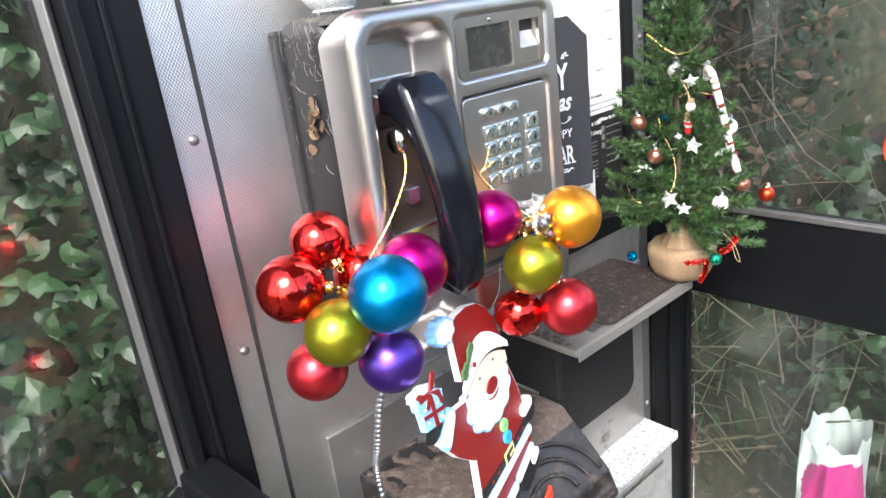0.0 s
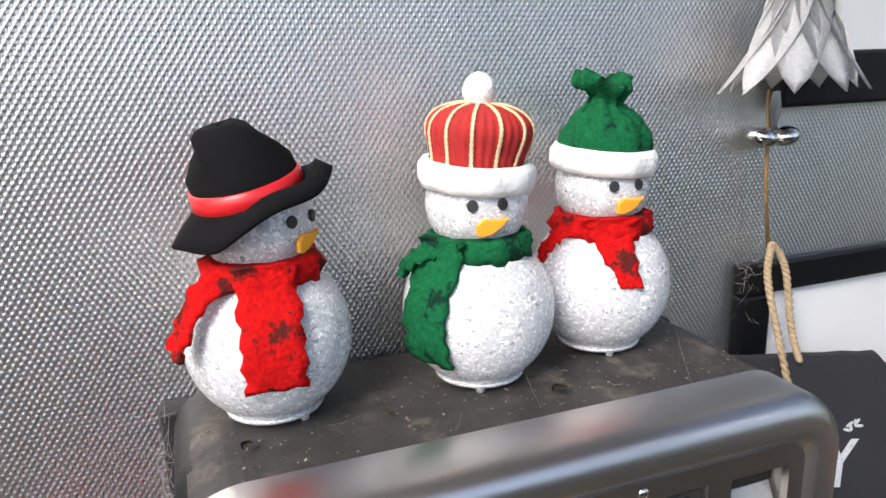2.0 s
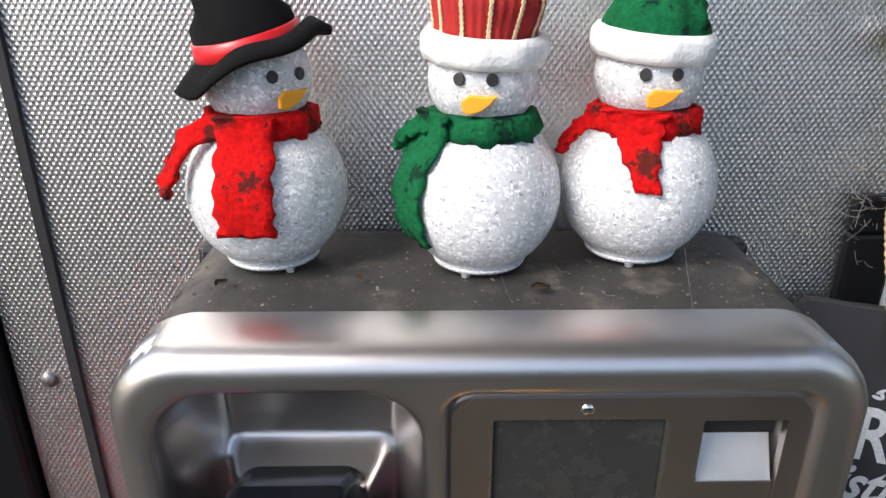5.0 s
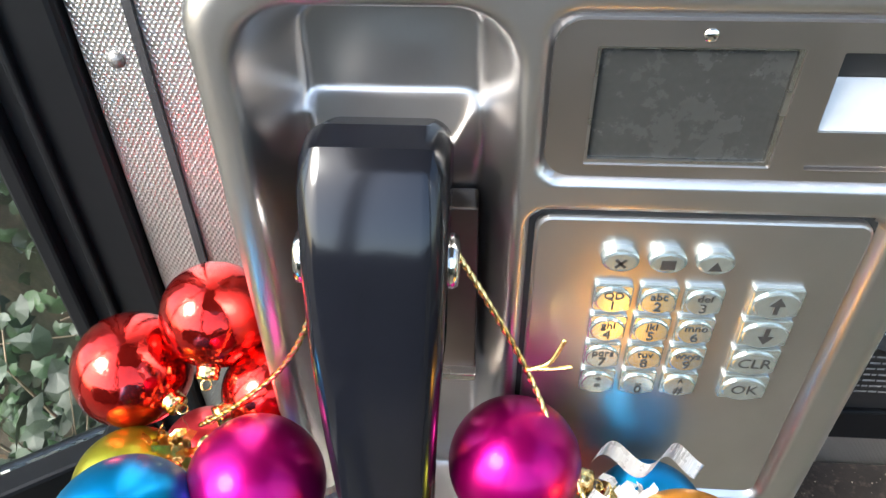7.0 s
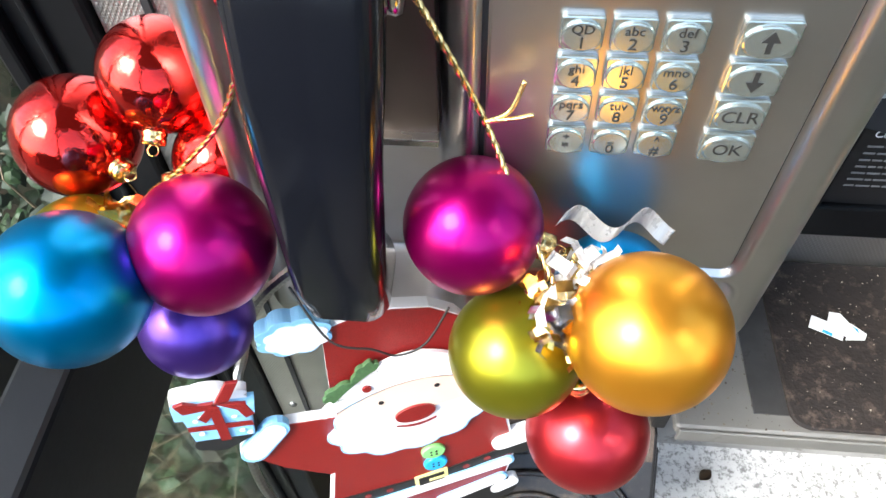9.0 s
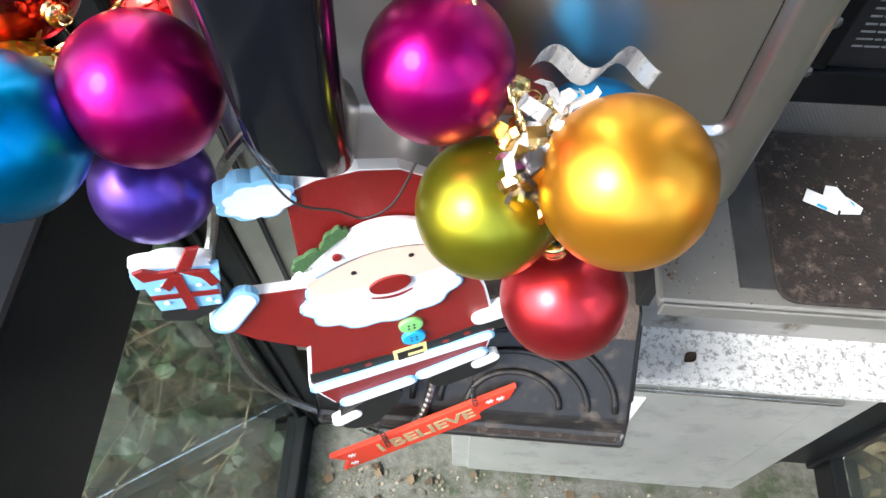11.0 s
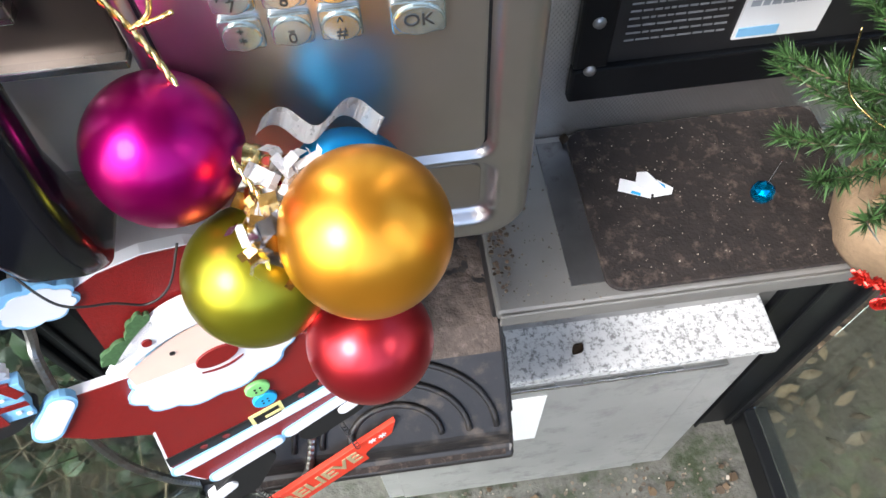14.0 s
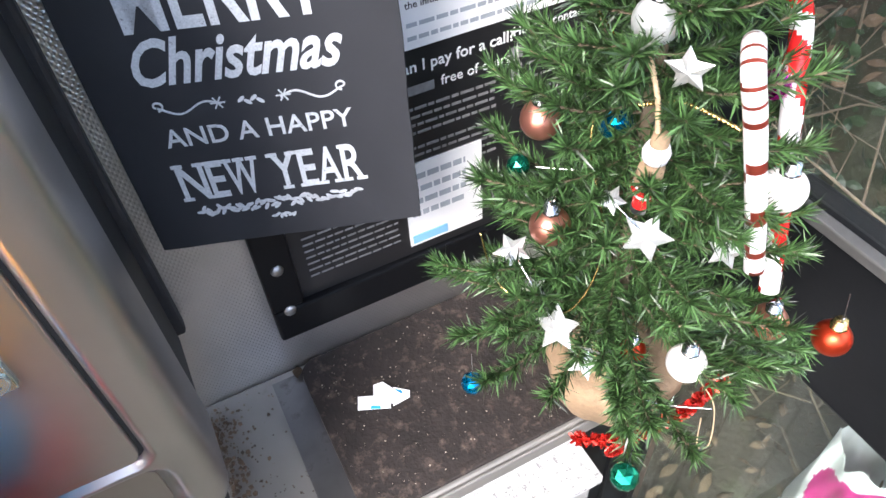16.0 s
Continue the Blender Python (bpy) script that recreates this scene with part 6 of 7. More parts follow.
jingle((0.2962, 0.0201, 0.8425), 0.0082, BLUE_FOIL, "tiny faceted blue bell hanging from the tree")
jingle((0.3812, 0.011, 1.0405), 0.0095, BLUE_FOIL, "tiny faceted blue bell on the tree")
jingle((0.3469, -0.086, 0.8422), 0.0095, GREEN_FOIL, "tiny faceted green bell hanging from the tree")
jingle((0.3453, 0.0473, 1.0005), 0.007, GREEN_FOIL, "tiny faceted green bell on the tree")
jingle((0.454, -0.0207, 1.0563), 0.0085, MAG_FOIL, "tiny faceted magenta bell on the tree")


def star(at, r, face, label):
    at = Vector(at)
    b = bmesh.new()
    turn = (Vector(face) - at).to_track_quat("Z", "Y").to_matrix().to_4x4()
    rnd = random.Random(int(at.x * 1e5))
    turn = turn @ pose(0, 0, 0, rnd.uniform(-25, 25), rnd.uniform(-25, 25), rnd.uniform(0, 72))
    for s in (1, -1):
        c = b.verts.new(turn @ Vector((0, 0, s * r * 0.3)))
        ring = [b.verts.new(turn @ Vector((rr * math.cos(a), rr * math.sin(a), 0))) for rr, a in ((r if k % 2 == 0 else r * 0.5, math.pi * k / 5) for k in range(10))]
        for k in range(10):
            b.faces.new((c, ring[k], ring[(k + 1) % 10]))
    bmesh.ops.remove_doubles(b, verts=b.verts, dist=1e-5)
    ob = finish("star_ornament", b, STAR)
    ob.location = at
    tagged(ob, label, "star", "silver stars on a string")


STARS = [(0.3205, 0.012, 0.974), (0.323, -0.0085, 0.96), (0.3341, -0.0191, 0.9276), (0.3405, -0.0395, 0.914), (0.362, -0.0165, 1.0165), (0.373, -0.035, 1.0), (0.388, -0.0235, 1.0885), (0.414, -0.054, 0.984)]
for at, r in zip(STARS, (0.0115, 0.008, 0.0155, 0.0115, 0.0085, 0.0145, 0.012, 0.011)):
    star(at, r, (0.17, -0.25, 1.25), "frosted silver plastic star on the tree garland")
star((0.405, 0.02, 1.205), 0.02, (-0.4, -0.3, 1.3), "silver wire star near the top of the tree")
cord("star_string", [STARS[0], STARS[1], STARS[2], STARS[3], (0.38, -0.06, 0.868), (0.41, -0.085, 0.87)], 0.0006, SILVER, "silver string joining the stars", 1)
cord("star_string", [(0.345, 0.03, 1.012), (0.368, 0.005, 1.015), STARS[4], STARS[5], (0.395, -0.045, 0.965)], 0.0006, SILVER, "silver string joining the stars", 1)
cord("gold_thread", [(0.374, 0.027, 1.099), (0.388, 0.024, 1.071), (0.372, 0.018, 1.03), (0.368, -0.01, 0.97), (0.345, -0.01, 0.925), (0.325, 0.03, 0.92), (0.318, 0.045, 0.96)], 0.0006, GOLD, "thin gold thread draped on the tree", 1)
cord("gold_thread", [(0.372, -0.014, 1.07), (0.382, -0.024, 1.074), (0.39, -0.034, 1.073), (0.4, -0.05, 1.068)], 0.001, GOLD, "thin gold wire tied to the candy cane")
cord("gold_thread", [(0.36, 0.03, 1.16), (0.37, -0.01, 1.13), (0.4, -0.03, 1.14), (0.43, -0.01, 1.16)], 0.0008, GOLD, "thin gold thread draped on the tree", 1)


def candy_cane(ctrl, r, spiral, label):
    pts = curve_points(ctrl, 60)
    b = bmesh.new()
    add_tube(b, pts, r, 14)
    n = 14
    for f in b.faces:
        c = f.calc_center_median()
        i = min(range(len(pts)), key=lambda k: (pts[k] - c).length)
        if spiral:
            d = c - pts[i]
            f.material_index = 1 if math.sin(math.atan2(d.y, d.x) + i * 0.42) > 0.1 else 0
        else:
            f.material_index = 1 if i % 5 == 0 else 0
    o = Vector(ctrl[0])
    t = thing("candy_cane", o, label, "candy cane")
    bmesh.ops.transform(b, matrix=Matrix.Translation(-o), verts=b.verts)
    bands = b.copy()
    bmesh.ops.delete(b, geom=[f for f in b.faces if f.material_index == 1], context="FACES")
    bmesh.ops.delete(bands, geom=[f for f in bands.faces if f.material_index == 0], context="FACES")
    part("stick", b, CANE_WHITE, t, "", True)
    todo = set(bands.faces)
    while todo:
        stack, island = [todo.pop()], []
        while stack:
            f = stack.pop()
            island.append(f)
            for e in f.edges:
                for g in e.link_faces:
                    if g in todo:
                        todo.discard(g)
                        stack.append(g)
        q = bmesh.new()
        seen = {}
        for f in island:
            for v in f.verts:
                if v not in seen:
                    seen[v] = q.verts.new(v.co)
            q.faces.new([seen[v] for v in f.verts])
        if len(island) > 3:
            part("stripe", q, CANE_RED if spiral else CANE_FOIL, t, "", True)
        else:
            q.free()
    bands.free()


candy_cane([(0.4202, -0.0692, 0.9815), (0.412, -0.064, 1.022), (0.401, -0.0555, 1.075), (0.3965, -0.052, 1.0943), (0.402, -0.043, 1.103), (0.412, -0.034, 1.1), (0.419, -0.03, 1.088)], 0.0053, False, "white candy cane with dark red foil bands on the tree")
candy_cane([(0.4472, -0.0663, 0.9448), (0.455, -0.047, 1.0), (0.463, -0.027, 1.05), (0.4671, -0.015, 1.082), (0.462, -0.009, 1.1), (0.452, -0.004, 1.106), (0.443, 0.0, 1.1)], 0.0058, True, "red and white twisted candy cane on the tree")


def build_peg_doll():
    b = bmesh.new()
    m = Matrix.Translation((0.3705, -0.028, 1.0155)) @ pose(0, 0, 0, 8, -3, 0)
    for prof, k in (([(0, 0), (0.0045, 0), (0.0045, 0.004)], 2), ([(0.0045, 0.004), (0.0048, 0.012)], 1), ([(0.0048, 0.012), (0.0065, 0.016), (0.0068, 0.022)], 0), ([(0.0072, 0.017), (0.0072, 0.0205)], 1), ([(0.0068, 0.022), (0.0062, 0.033), (0.003, 0.035)], 3), ([(0.003, 0.035), (0.0062, 0.0385), (0.0068, 0.043), (0.005, 0.0475), (0.003, 0.0485)], 0), ([(0.0045, 0.0475), (0.004, 0.0535), (0, 0.054)], 3)):
        add_lathe(b, prof, 16, m, None, k)
    bmesh.ops.create_uvsphere(b, u_segments=10, v_segments=8, radius=0.003, matrix=m @ Matrix.Translation((0.0045, -0.006, 0.0195)))
    ob = finish("wooden_peg_ornament", b, [CANE_WHITE, CANE_RED, INK, HESSIAN], smooth=True)
    tagged(ob, "small painted wooden peg ornament hanging on the tree", "ornament")
    cord("hanging_thread", [(0.367, -0.0335, 1.068), (0.37, -0.026, 1.082), (0.372, -0.014, 1.097)], 0.0009, TWINE, "thread of the wooden peg ornament")


build_peg_doll()


def tinsel(ctrl, material, label, r=0.0055):
    rnd = random.Random(9)
    b = bmesh.new()
    pts = curve_points(ctrl, 60)
    add_tube(b, pts, 0.0012, 5)
    for p in pts:
        for k in range(14):
            d = Vector((rnd.gauss(0, 1), rnd.gauss(0, 1), rnd.gauss(0, 1))).normalized()
            s = d.orthogonal().normalized() * 0.0009
            b.faces.new([b.verts.new(p - s), b.verts.new(p + s), b.verts.new(p + d * r + s), b.verts.new(p + d * r - s)])
    tagged(finish("tinsel_garland", b, material), label, "tinsel")


tinsel([(0.34, -0.045, 0.83), (0.365, -0.058, 0.826), (0.395, -0.06, 0.822), (0.42, -0.062, 0.826), (0.45, -0.055, 0.818), (0.478, -0.052, 0.828)], TINSEL_RED, "crumpled red tinsel garland round the tree pot")
tinsel([(0.385, -0.052, 0.82), (0.375, -0.055, 0.805), (0.37, -0.05, 0.79)], TINSEL_RED, "loose end of red tinsel on the pot", 0.004)
cord("loose_thread", [(0.43, -0.055, 0.85), (0.437, -0.07, 0.83), (0.425, -0.085, 0.812), (0.412, -0.085, 0.82), (0.42, -0.075, 0.835)], 0.0005, TWINE, "loose pale thread hanging below the tree", 1)


# ---- small loose things ----
def build_scrap():
    b = bmesh.new()
    m = pose(0.246, 0.077, 0.7785, 0, 0, -18)
    add_prism(b, [(-0.02, -0.007), (0.006, -0.009), (0.007, 0.003), (-0.019, 0.005)], m @ pose(-0.002, 0, 0.0006, 2, 3, 0), 0.0005)
    add_prism(b, [(-0.011, 0.0), (0.004, -0.01), (0.012, -0.004), (0.0, 0.014), (-0.008, 0.014)], m @ pose(0.002, 0.002, 0.0018, -4, -5, 8), 0.0005)
    add_prism(b, [(0.004, -0.008), (0.018, -0.002), (0.019, 0.004), (0.006, 0.009)], m @ pose(0.002, 0, 0.0012, 3, 4, 0), 0.0005)
    add_prism(b, [(0.006, 0.004), (0.013, 0.002), (0.012, 0.005), (0.006, 0.007)], m @ pose(0.002, 0, 0.0019, 3, 4, 0), 0.0003, 0, 1)
    add_prism(b, [(-0.01, -0.0075), (-0.002, -0.0085), (-0.002, -0.006), (-0.009, -0.005)], m @ pose(-0.002, 0, 0.0012, 2, 3, 0), 0.0003, 0, 1)
    ob = finish("paper_scrap", b, [WHITE, PAINT_CYAN])
    tagged(ob, "crumpled white and blue paper scrap lying on the mat", "paper")


build_scrap()


def crumbs(name, n, place, size, material, label, seed):
    """Scattered bits of litter, too many to count."""
    rnd = random.Random(seed)
    b = bmesh.new()
    for k in range(n):
        p, flat = place(rnd), rnd.uniform(0.15, 0.6)
        s = size * rnd.uniform(0.3, 1.6) ** 1.5
        m = Matrix.Translation(p) @ pose(0, 0, 0, rnd.uniform(-20, 20), rnd.uniform(-20, 20), rnd.uniform(0, 360))
        n2 = rnd.randint(5, 8)
        pts = [(s * rnd.uniform(0.35, 1) * math.cos(2 * math.pi * i / n2), s * rnd.uniform(0.4, 0.9) * math.sin(2 * math.pi * i / n2)) for i in range(n2)]
        add_prism(b, pts, m, s * flat)
    tagged(finish(name, b, material), label, "litter", "", "stuff")


crumbs("mat_litter", 520, lambda r: Vector((r.uniform(0.2, 0.38), r.uniform(-0.002, 0.14), 0.7772)), 0.0005, GRIT, "pale crumbs and grit strewn on the mat", 21)
crumbs("shelf_litter", 260, lambda r: Vector((r.uniform(0.114, 0.2), r.uniform(-0.01, 0.14), 0.7722)), 0.0007, DEBRIS, "grit and brown bits on the shelf plate", 22)
crumbs("shelf_leaf_litter", 300, lambda r: Vector((min(0.17, 0.115 + abs(r.gauss(0, 0.011))), r.triangular(-0.012, 0.14, 0.12), 0.7728)), 0.0014, DRY, "dead leaf bits on the shelf plate", 25)
crumbs("payphone_litter", 460, lambda r: Vector((r.uniform(-0.155, 0.115), r.triangular(0.03, 0.135, 0.05), 1.242)), 0.00055, DEBRIS, "dust and crumbs on the payphone top", 23)
crumbs("floor_litter", 2600, lambda r: Vector((r.uniform(-0.32, 0.64), r.uniform(-0.5, 0.065), FLOOR + 0.001)), 0.0035, DEBRIS, "gravel, leaf bits and grit on the kiosk floor", 24)
crumbs("floor_leaves", 200, lambda r: Vector((r.uniform(-0.32, 0.64), r.uniform(-0.3, 0.065), FLOOR + 0.004)), 0.008, DRY, "brown dead leaves on the kiosk floor", 26)


def curled_leaf(at, size, turn):
    b = bmesh.new()
    m = Matrix.Translation(at) @ pose(0, 0, 0, 0, 0, turn)
    rows = []
    for i in range(7):
        u = i / 6
        w = size * 0.35 * math.sin(math.pi * (0.08 + 0.9 * u))
        rows.append([b.verts.new(m @ Vector((size * (u - 0.5), s * w, 0.002 + size * 0.18 * abs(s) + size * 0.06 * math.sin(u * 5)))) for s in (-1, 0, 1)])
    for p, q in zip(rows, rows[1:]):
        for j in range(2):
            b.faces.new((p[j], p[j + 1], q[j + 1], q[j]))
    bmesh.ops.solidify(b, geom=b.faces[:], thickness=0.0003)
    tagged(finish("dead_leaf", b, DRY, smooth=True), "small curled brown dead leaf on a surface", "leaf", "dead leaves")


curled_leaf((0.004, 0.05, 1.2434), 0.0085, 10)
curled_leaf((-0.135, 0.057, 1.2434), 0.007, 60)
curled_leaf((-0.075, 0.062, 1.2434), 0.005, 100)
curled_leaf((0.193, 0.137, 0.7745), 0.012, 70)
curled_leaf((0.25, 0.1, 0.392), 0.02, 40)


def build_bag():
    """A slack white carrier bag standing outside the glass."""
    b = bmesh.new()
    n = 96
    rows = []
    for j in range(43):
        v = j / 42
        r = 0.115 - 0.02 * v
        rows.append([b.verts.new((r * (1.0 + 0.1 * math.sin(5 * a + 4 * v) + 0.05 * math.sin(11 * a - 7 * v)) * math.cos(a), 0.75 * r * (1.0 + 0.12 * math.cos(4 * a + 3 * v)) * math.sin(a), 0.36 * v + (0.02 * math.sin(6 * a) if j == 42 else 0))) for a in (2 * math.pi * i / n for i in range(n))])
    for j, (p, q) in enumerate(zip(rows, rows[1:])):
        for i in range(n):
            f = b.faces.new((p[i], p[(i + 1) % n], q[(i + 1) % n], q[i]))
            c = f.calc_center_median()
            f.material_index = 1 if c.x < -0.02 and ((c.y + 0.03) / 0.075) ** 2 + ((c.z - 0.24) / 0.09) ** 2 < 1 else 0
    b.faces.new(rows[0][::-1])
    ob = finish("carrier_bag", b, [BAG, BAG_PINK], smooth=True)
    ob.location = (1.085, -0.03, FLOOR - 0.05)
    tagged(ob, "slack white plastic carrier bag with magenta patch standing outside", "bag")


BAG = mat("bag_plastic", (0.75, 0.76, 0.78), 0.35, 0, 20, 0.08, bump=0.004, bump_scale=40)
BAG_PINK = mat("bag_magenta", (0.5, 0.02, 0.2), 0.35, 0, 20, 0.08)
build_bag()


def build_red_ornament():
    b = bmesh.new()
    m = Matrix.Translation((0.678, -0.262, 0.92)) @ pose(0, 0, 0, 90, 0, -90)
    add_prism(b, [(math.cos(math.pi * k / 5 + math.pi / 2) * (0.05 if k % 2 == 0 else 0.022), -0.06 + math.sin(math.pi * k / 5 + math.pi / 2) * (0.05 if k % 2 == 0 else 0.022)) for k in range(10)], m, 0.004)
    add_prism(b, rounded(0.05, 0.075, 0.008, cx=0.0, cy=0.03), m, 0.004)
    add_tube(b, [m @ Vector((-0.045 + 0.022 * math.cos(a), 0.02 + 0.03 * math.sin(a), 0.002)) for a in (2 * math.pi * i / 20 for i in range(21))], 0.006, 6)
    ob = finish("window_ornament", b, BANNER_RED)
    tagged(ob, "flat bright red felt ornament fixed to the glass", "ornament")


build_red_ornament()


# ---- outside ----
def leaf_shape(lobes):
    if lobes:
        return [(0, -0.5), (0.28, -0.42), (0.5, -0.1), (0.26, 0.02), (0.24, 0.22), (0, 0.62), (-0.24, 0.22), (-0.26, 0.02), (-0.5, -0.1), (-0.28, -0.42)]
    return [(0, -0.5), (0.24, -0.15), (0.22, 0.2), (0, 0.55), (-0.22, 0.2), (-0.24, -0.15)]


def foliage(name, n, place, size, facing, material, label, seed, lobes=True, spread=0.7):
    rnd = random.Random(seed)
    vs, fs = [], []
    shape = leaf_shape(lobes)
    for k in range(n):
        p = place(rnd)
        d = (Vector(facing) + Vector((rnd.gauss(0, spread), rnd.gauss(0, spread), rnd.gauss(0.2, spread)))).normalized()
        q = d.to_track_quat("Z", "Y").to_matrix()
        s = size * rnd.uniform(0.5, 1.3)
        a = rnd.uniform(0, 6.28)
        i = len(vs)
        vs.append(p)
        for x, y in shape:
            vs.append(p + q @ Vector(((x * math.cos(a) - y * math.sin(a)) * s, (x * math.sin(a) + y * math.cos(a)) * s, -0.25 * s * (x * x + y * y) ** 0.5)))
        m = len(shape)
        fs.extend([(i, i + 1 + j, i + 1 + (j + 1) % m) for j in range(m)])
    me = bpy.data.meshes.new(name)
    me.from_pydata([tuple(v) for v in vs], [], fs)
    me.materials.append(material)
    return tagged(new(name, me), label, "plant", "", "stuff")


def twigs(name, n, place, length, material, label, seed, way=(0, 0, 1), spread=0.9, r=0.003):
    rnd = random.Random(seed)
    b = bmesh.new()
    for k in range(n):
        p = place(rnd)
        d = (Vector(way) + Vector((rnd.gauss(0, spread), rnd.gauss(0, spread), rnd.gauss(0, spread)))).normalized()
        l = length * rnd.uniform(0.4, 1.3)
        w = Vector((rnd.gauss(0, 0.1), rnd.gauss(0, 0.1), rnd.gauss(0, 0.1))) * l
        add_tube(b, [p, p + d * l * 0.5 + w, p + d * l], r * rnd.uniform(0.4, 1.2), 4, r * 0.2)
    return tagged(finish(name, b, material), label, "plant", "", "stuff")


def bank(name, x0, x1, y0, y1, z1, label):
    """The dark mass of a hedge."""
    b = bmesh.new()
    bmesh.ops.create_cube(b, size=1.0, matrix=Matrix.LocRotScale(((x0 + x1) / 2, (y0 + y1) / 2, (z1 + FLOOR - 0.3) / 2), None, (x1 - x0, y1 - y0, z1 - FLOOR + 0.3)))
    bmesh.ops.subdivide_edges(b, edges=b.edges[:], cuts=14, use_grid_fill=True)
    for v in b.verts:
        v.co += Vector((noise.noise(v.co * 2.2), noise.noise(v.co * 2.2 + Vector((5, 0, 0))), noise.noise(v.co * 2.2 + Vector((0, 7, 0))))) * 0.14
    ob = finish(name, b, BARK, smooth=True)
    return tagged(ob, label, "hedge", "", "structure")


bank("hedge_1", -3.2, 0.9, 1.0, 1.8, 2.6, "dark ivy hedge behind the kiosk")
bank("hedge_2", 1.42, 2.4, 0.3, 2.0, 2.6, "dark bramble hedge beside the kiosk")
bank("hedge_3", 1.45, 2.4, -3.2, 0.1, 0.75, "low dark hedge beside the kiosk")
# the last bank is out of view, added to darken what steel and baubles mirror
bank("hedge_4", -4.5, 4.0, -5.0, -4.0, 1.7, "unseen dark hedge added across from the kiosk to darken reflections")
def clumped(r):
    """A leaf's place on the hedge face, which swells and sinks."""
    x, z = r.uniform(-2.6, 0.5), r.uniform(-0.25, 2.5)
    return x, 0.74 - 0.3 * noise.noise(Vector((x * 3.1, 0, z * 3.1))) + abs(r.gauss(0, 0.07)), z


foliage("ivy_leaves", 9500, lambda r: Vector(clumped(r)), 0.046, (0, -1, 0.4), IVY, "green ivy leaves of the hedge", 31)
foliage("ivy_ground_leaves", 900, lambda r: Vector((r.uniform(-1.6, -0.42), r.uniform(-0.5, 0.7), FLOOR - 0.03 + 0.12 * r.random())), 0.055, (0, 0, 1), IVY, "ivy leaves over the ground", 32)
foliage("near_ivy_leaves", 420, lambda r: Vector((r.uniform(-1.0, -0.42), r.uniform(0.24, 0.6), r.uniform(-0.22, 0.75) - 0.2)), 0.05, (0, -1, 0.8), IVY, "ivy leaves close behind the glass", 41)
twigs("near_stems", 60, lambda r: Vector((r.uniform(-1.0, -0.45), r.uniform(0.22, 0.55), r.uniform(-0.2, 0.5))), 0.3, TWIG, "pale dry stems close behind the glass", 42, (0, 0, 0.4), 0.8, 0.0035)
foliage("ground_dead_leaves", 1500, lambda r: Vector((r.uniform(-1.6, 1.4), r.uniform(-0.6, 0.75), FLOOR - 0.05 + 0.04 * r.random())), 0.045, (0, 0, 1), DRY, "brown fallen leaves on the ground", 33, False)
twigs("ground_twigs", 260, lambda r: Vector((r.uniform(-1.4, -0.42), r.uniform(-0.5, 0.6), FLOOR + r.uniform(-0.03, 0.25))), 0.25, TWIG, "pale dry stems over the ground", 34, (0, 0, 0.2), 0.9)
foliage("bramble_leaves", 4200, lambda r: Vector((1.3 + abs(r.gauss(0, 0.12)), r.uniform(0.13, 1.6), r.uniform(-0.25, 2.5))), 0.04, (-1, -0.2, 0.3), IVY, "small green leaves of the bramble hedge", 35, False)
foliage("bramble_dead_leaves", 2600, lambda r: Vector((1.28 + abs(r.gauss(0, 0.12)), r.uniform(0.15, 1.6), r.uniform(0.5, 2.5))), 0.035, (-1, -0.2, 0.3), DRY, "brown leaves of the bramble hedge", 36, False)
twigs("bramble_stems", 420, lambda r: Vector((1.2 + abs(r.gauss(0, 0.1)), r.uniform(0.2, 1.5), r.uniform(-0.2, 2.2))), 0.45, TWIG, "bare brown stems of the bramble hedge", 37, (0, -0.1, 0.3), 0.8)
foliage("low_hedge_leaves", 1900, lambda r: Vector((1.22 + abs(r.gauss(0, 0.12)), r.uniform(-1.5, 0.1), r.uniform(-0.25, 0.8))), 0.06, (-1, 0, 0.5), IVY, "green ivy leaves low beside the kiosk", 38)
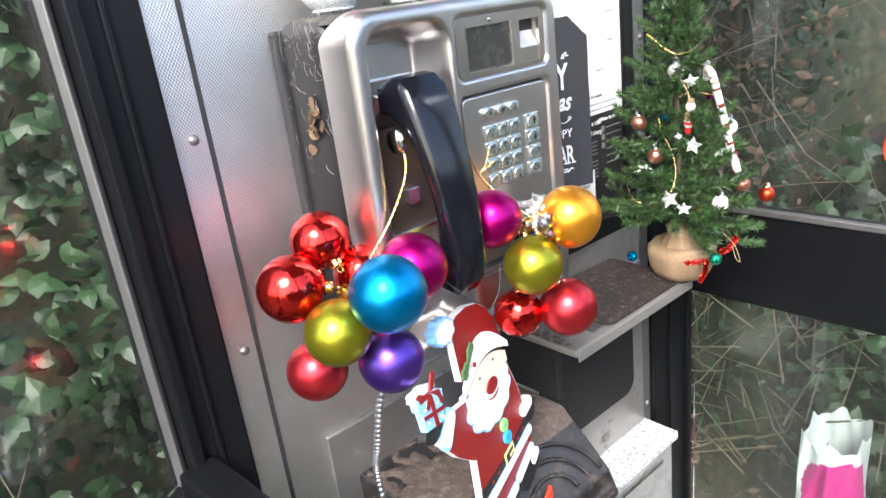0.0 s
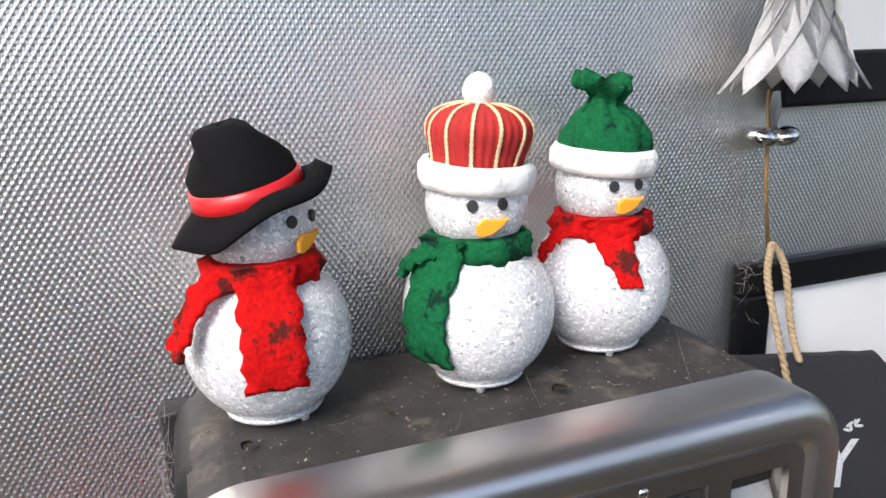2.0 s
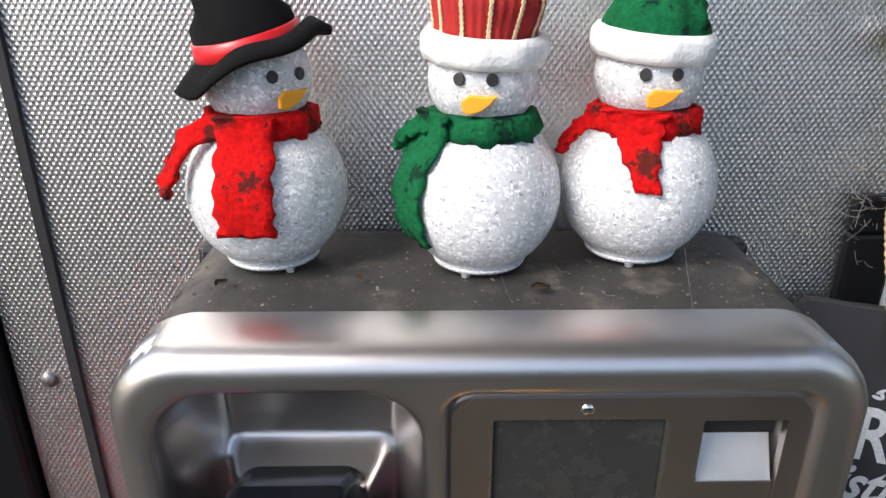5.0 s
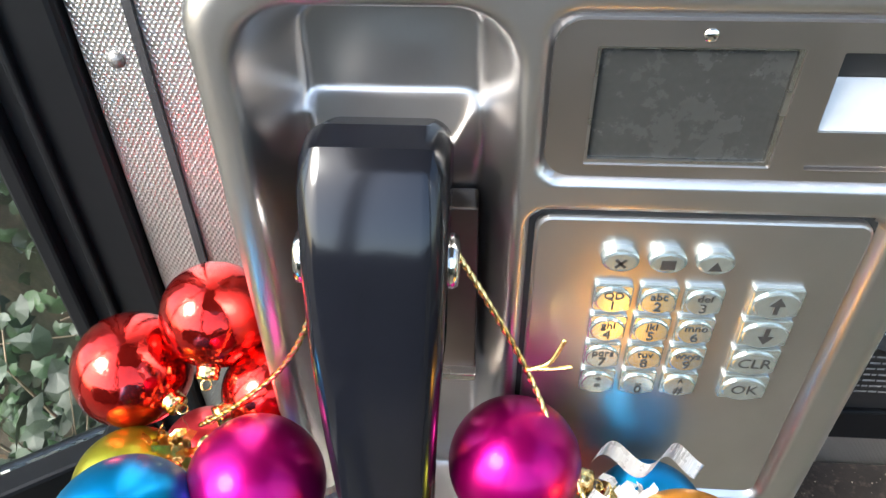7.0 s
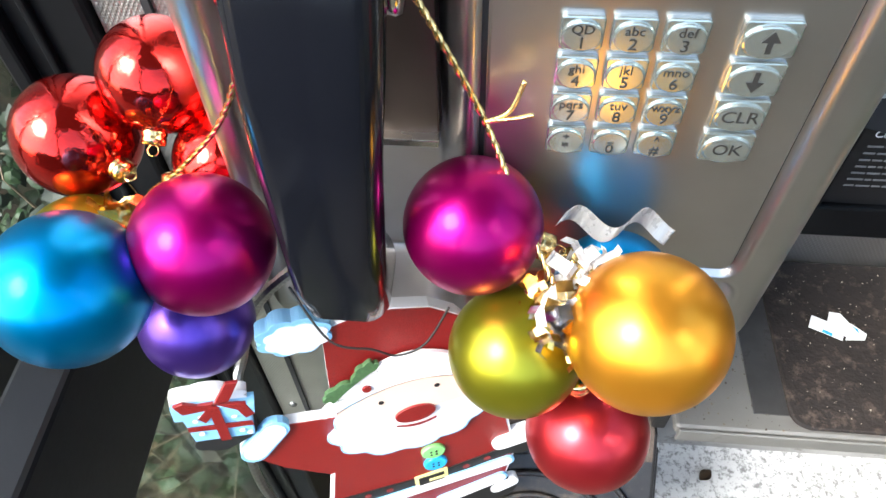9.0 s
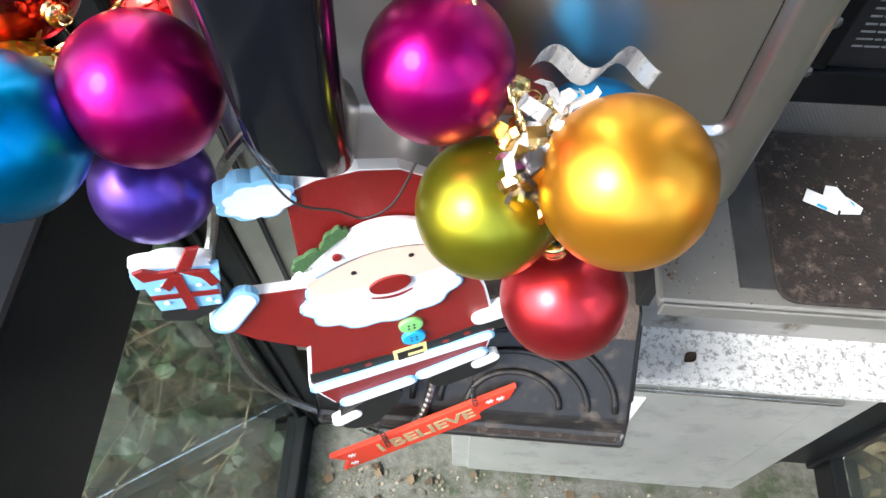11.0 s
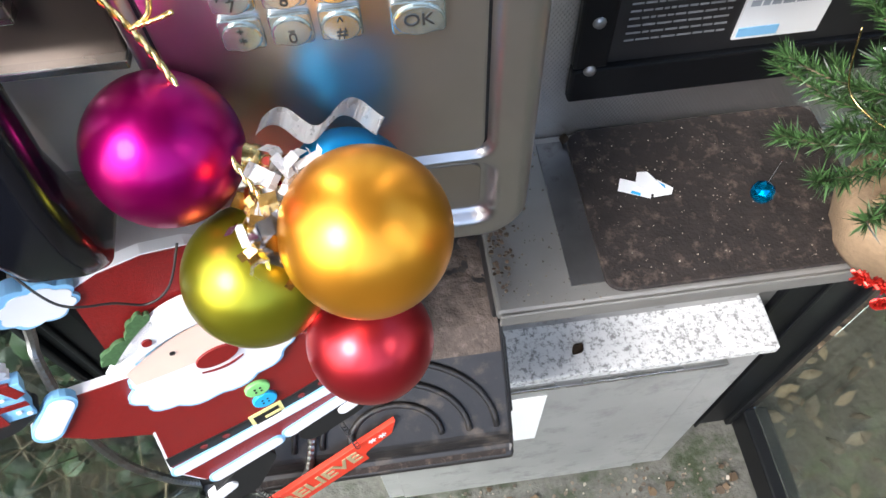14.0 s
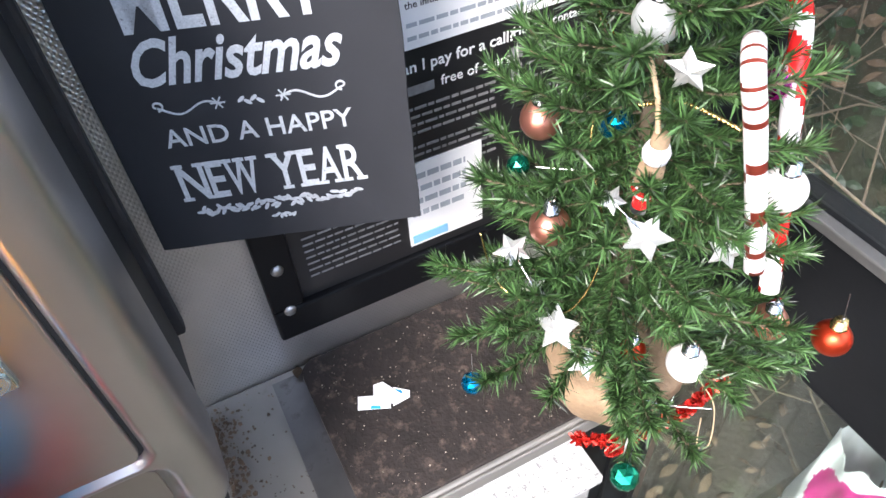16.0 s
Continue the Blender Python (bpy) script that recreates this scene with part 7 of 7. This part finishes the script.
twigs("low_hedge_stems", 150, lambda r: Vector((1.12 + abs(r.gauss(0, 0.1)), r.uniform(-1.2, 0.4), r.uniform(-0.2, 0.5))), 0.4, TWIG, "pale dry stems low beside the kiosk", 39, (0, 0, 0.5), 0.8)


def build_bar_standin():
    # slats added in place of upright bars reflected at the right glass
    t = thing("slat_fence", (2.6, -1.0, FLOOR), "grey upright slats added for bars reflected at the right glass", "fence")
    for k in range(14):
        y = 1.36 - 0.11 * k
        w = 0.03 if k else 0.07
        part("slat", box(-0.015, 0.015, y - w, y + w, 0, 3.2, 0.004), BAR_GREY, t)
    for z in (0.6, 2.2):
        part("fence_rail", box(0.016, 0.05, -0.2, 1.42, z, z + 0.05, 0.004), BAR_GREY, t)


BAR_GREY = mat("grey_bars", (0.07, 0.072, 0.07), 0.7, 0, 12, 0.15, stretch=(1, 1, 0.1))
build_bar_standin()


# ---- webs and the last dust ----
def webs(name, n, place, length, label, seed, r=0.00012):
    rnd = random.Random(seed)
    b = bmesh.new()
    for k in range(n):
        p = place(rnd)
        q = p + Vector((rnd.gauss(0, 1), rnd.gauss(0, 0.6), rnd.gauss(0, 1))) * length * rnd.uniform(0.3, 1)
        add_tube(b, [p, p.lerp(q, 0.5) + Vector((0, 0, -0.12 * length)), q], r * rnd.uniform(0.5, 1.5), 3)
    tagged(finish(name, b, COBWEB), label, "cobweb", "", "stuff")


webs("cobweb", 34, lambda r: Vector((PX0 + r.gauss(0.0, 0.006), r.uniform(0.05, 0.135), 1.225 + r.gauss(0, 0.014))), 0.012, "grey cobweb over the payphone corner", 51, 0.00008)
webs("cobweb", 70, lambda r: Vector((0.192 + r.gauss(0, 0.006), 0.134, 1.26 + r.gauss(0, 0.02))), 0.009, "grey cobweb and dust on the notice frame", 52, 0.00009)
webs("cobweb", 16, lambda r: Vector((r.uniform(-0.15, 0.1), r.uniform(0.03, 0.13), 1.2435)), 0.012, "thin cobweb lying on the payphone top", 53, 0.00005)
crumbs("floor_grit", 420, lambda r: Vector((r.uniform(-0.32, 0.64), r.uniform(-0.5, 0.065), FLOOR + 0.001)), 0.0035, GRIT, "pale gravel on the kiosk floor", 54)
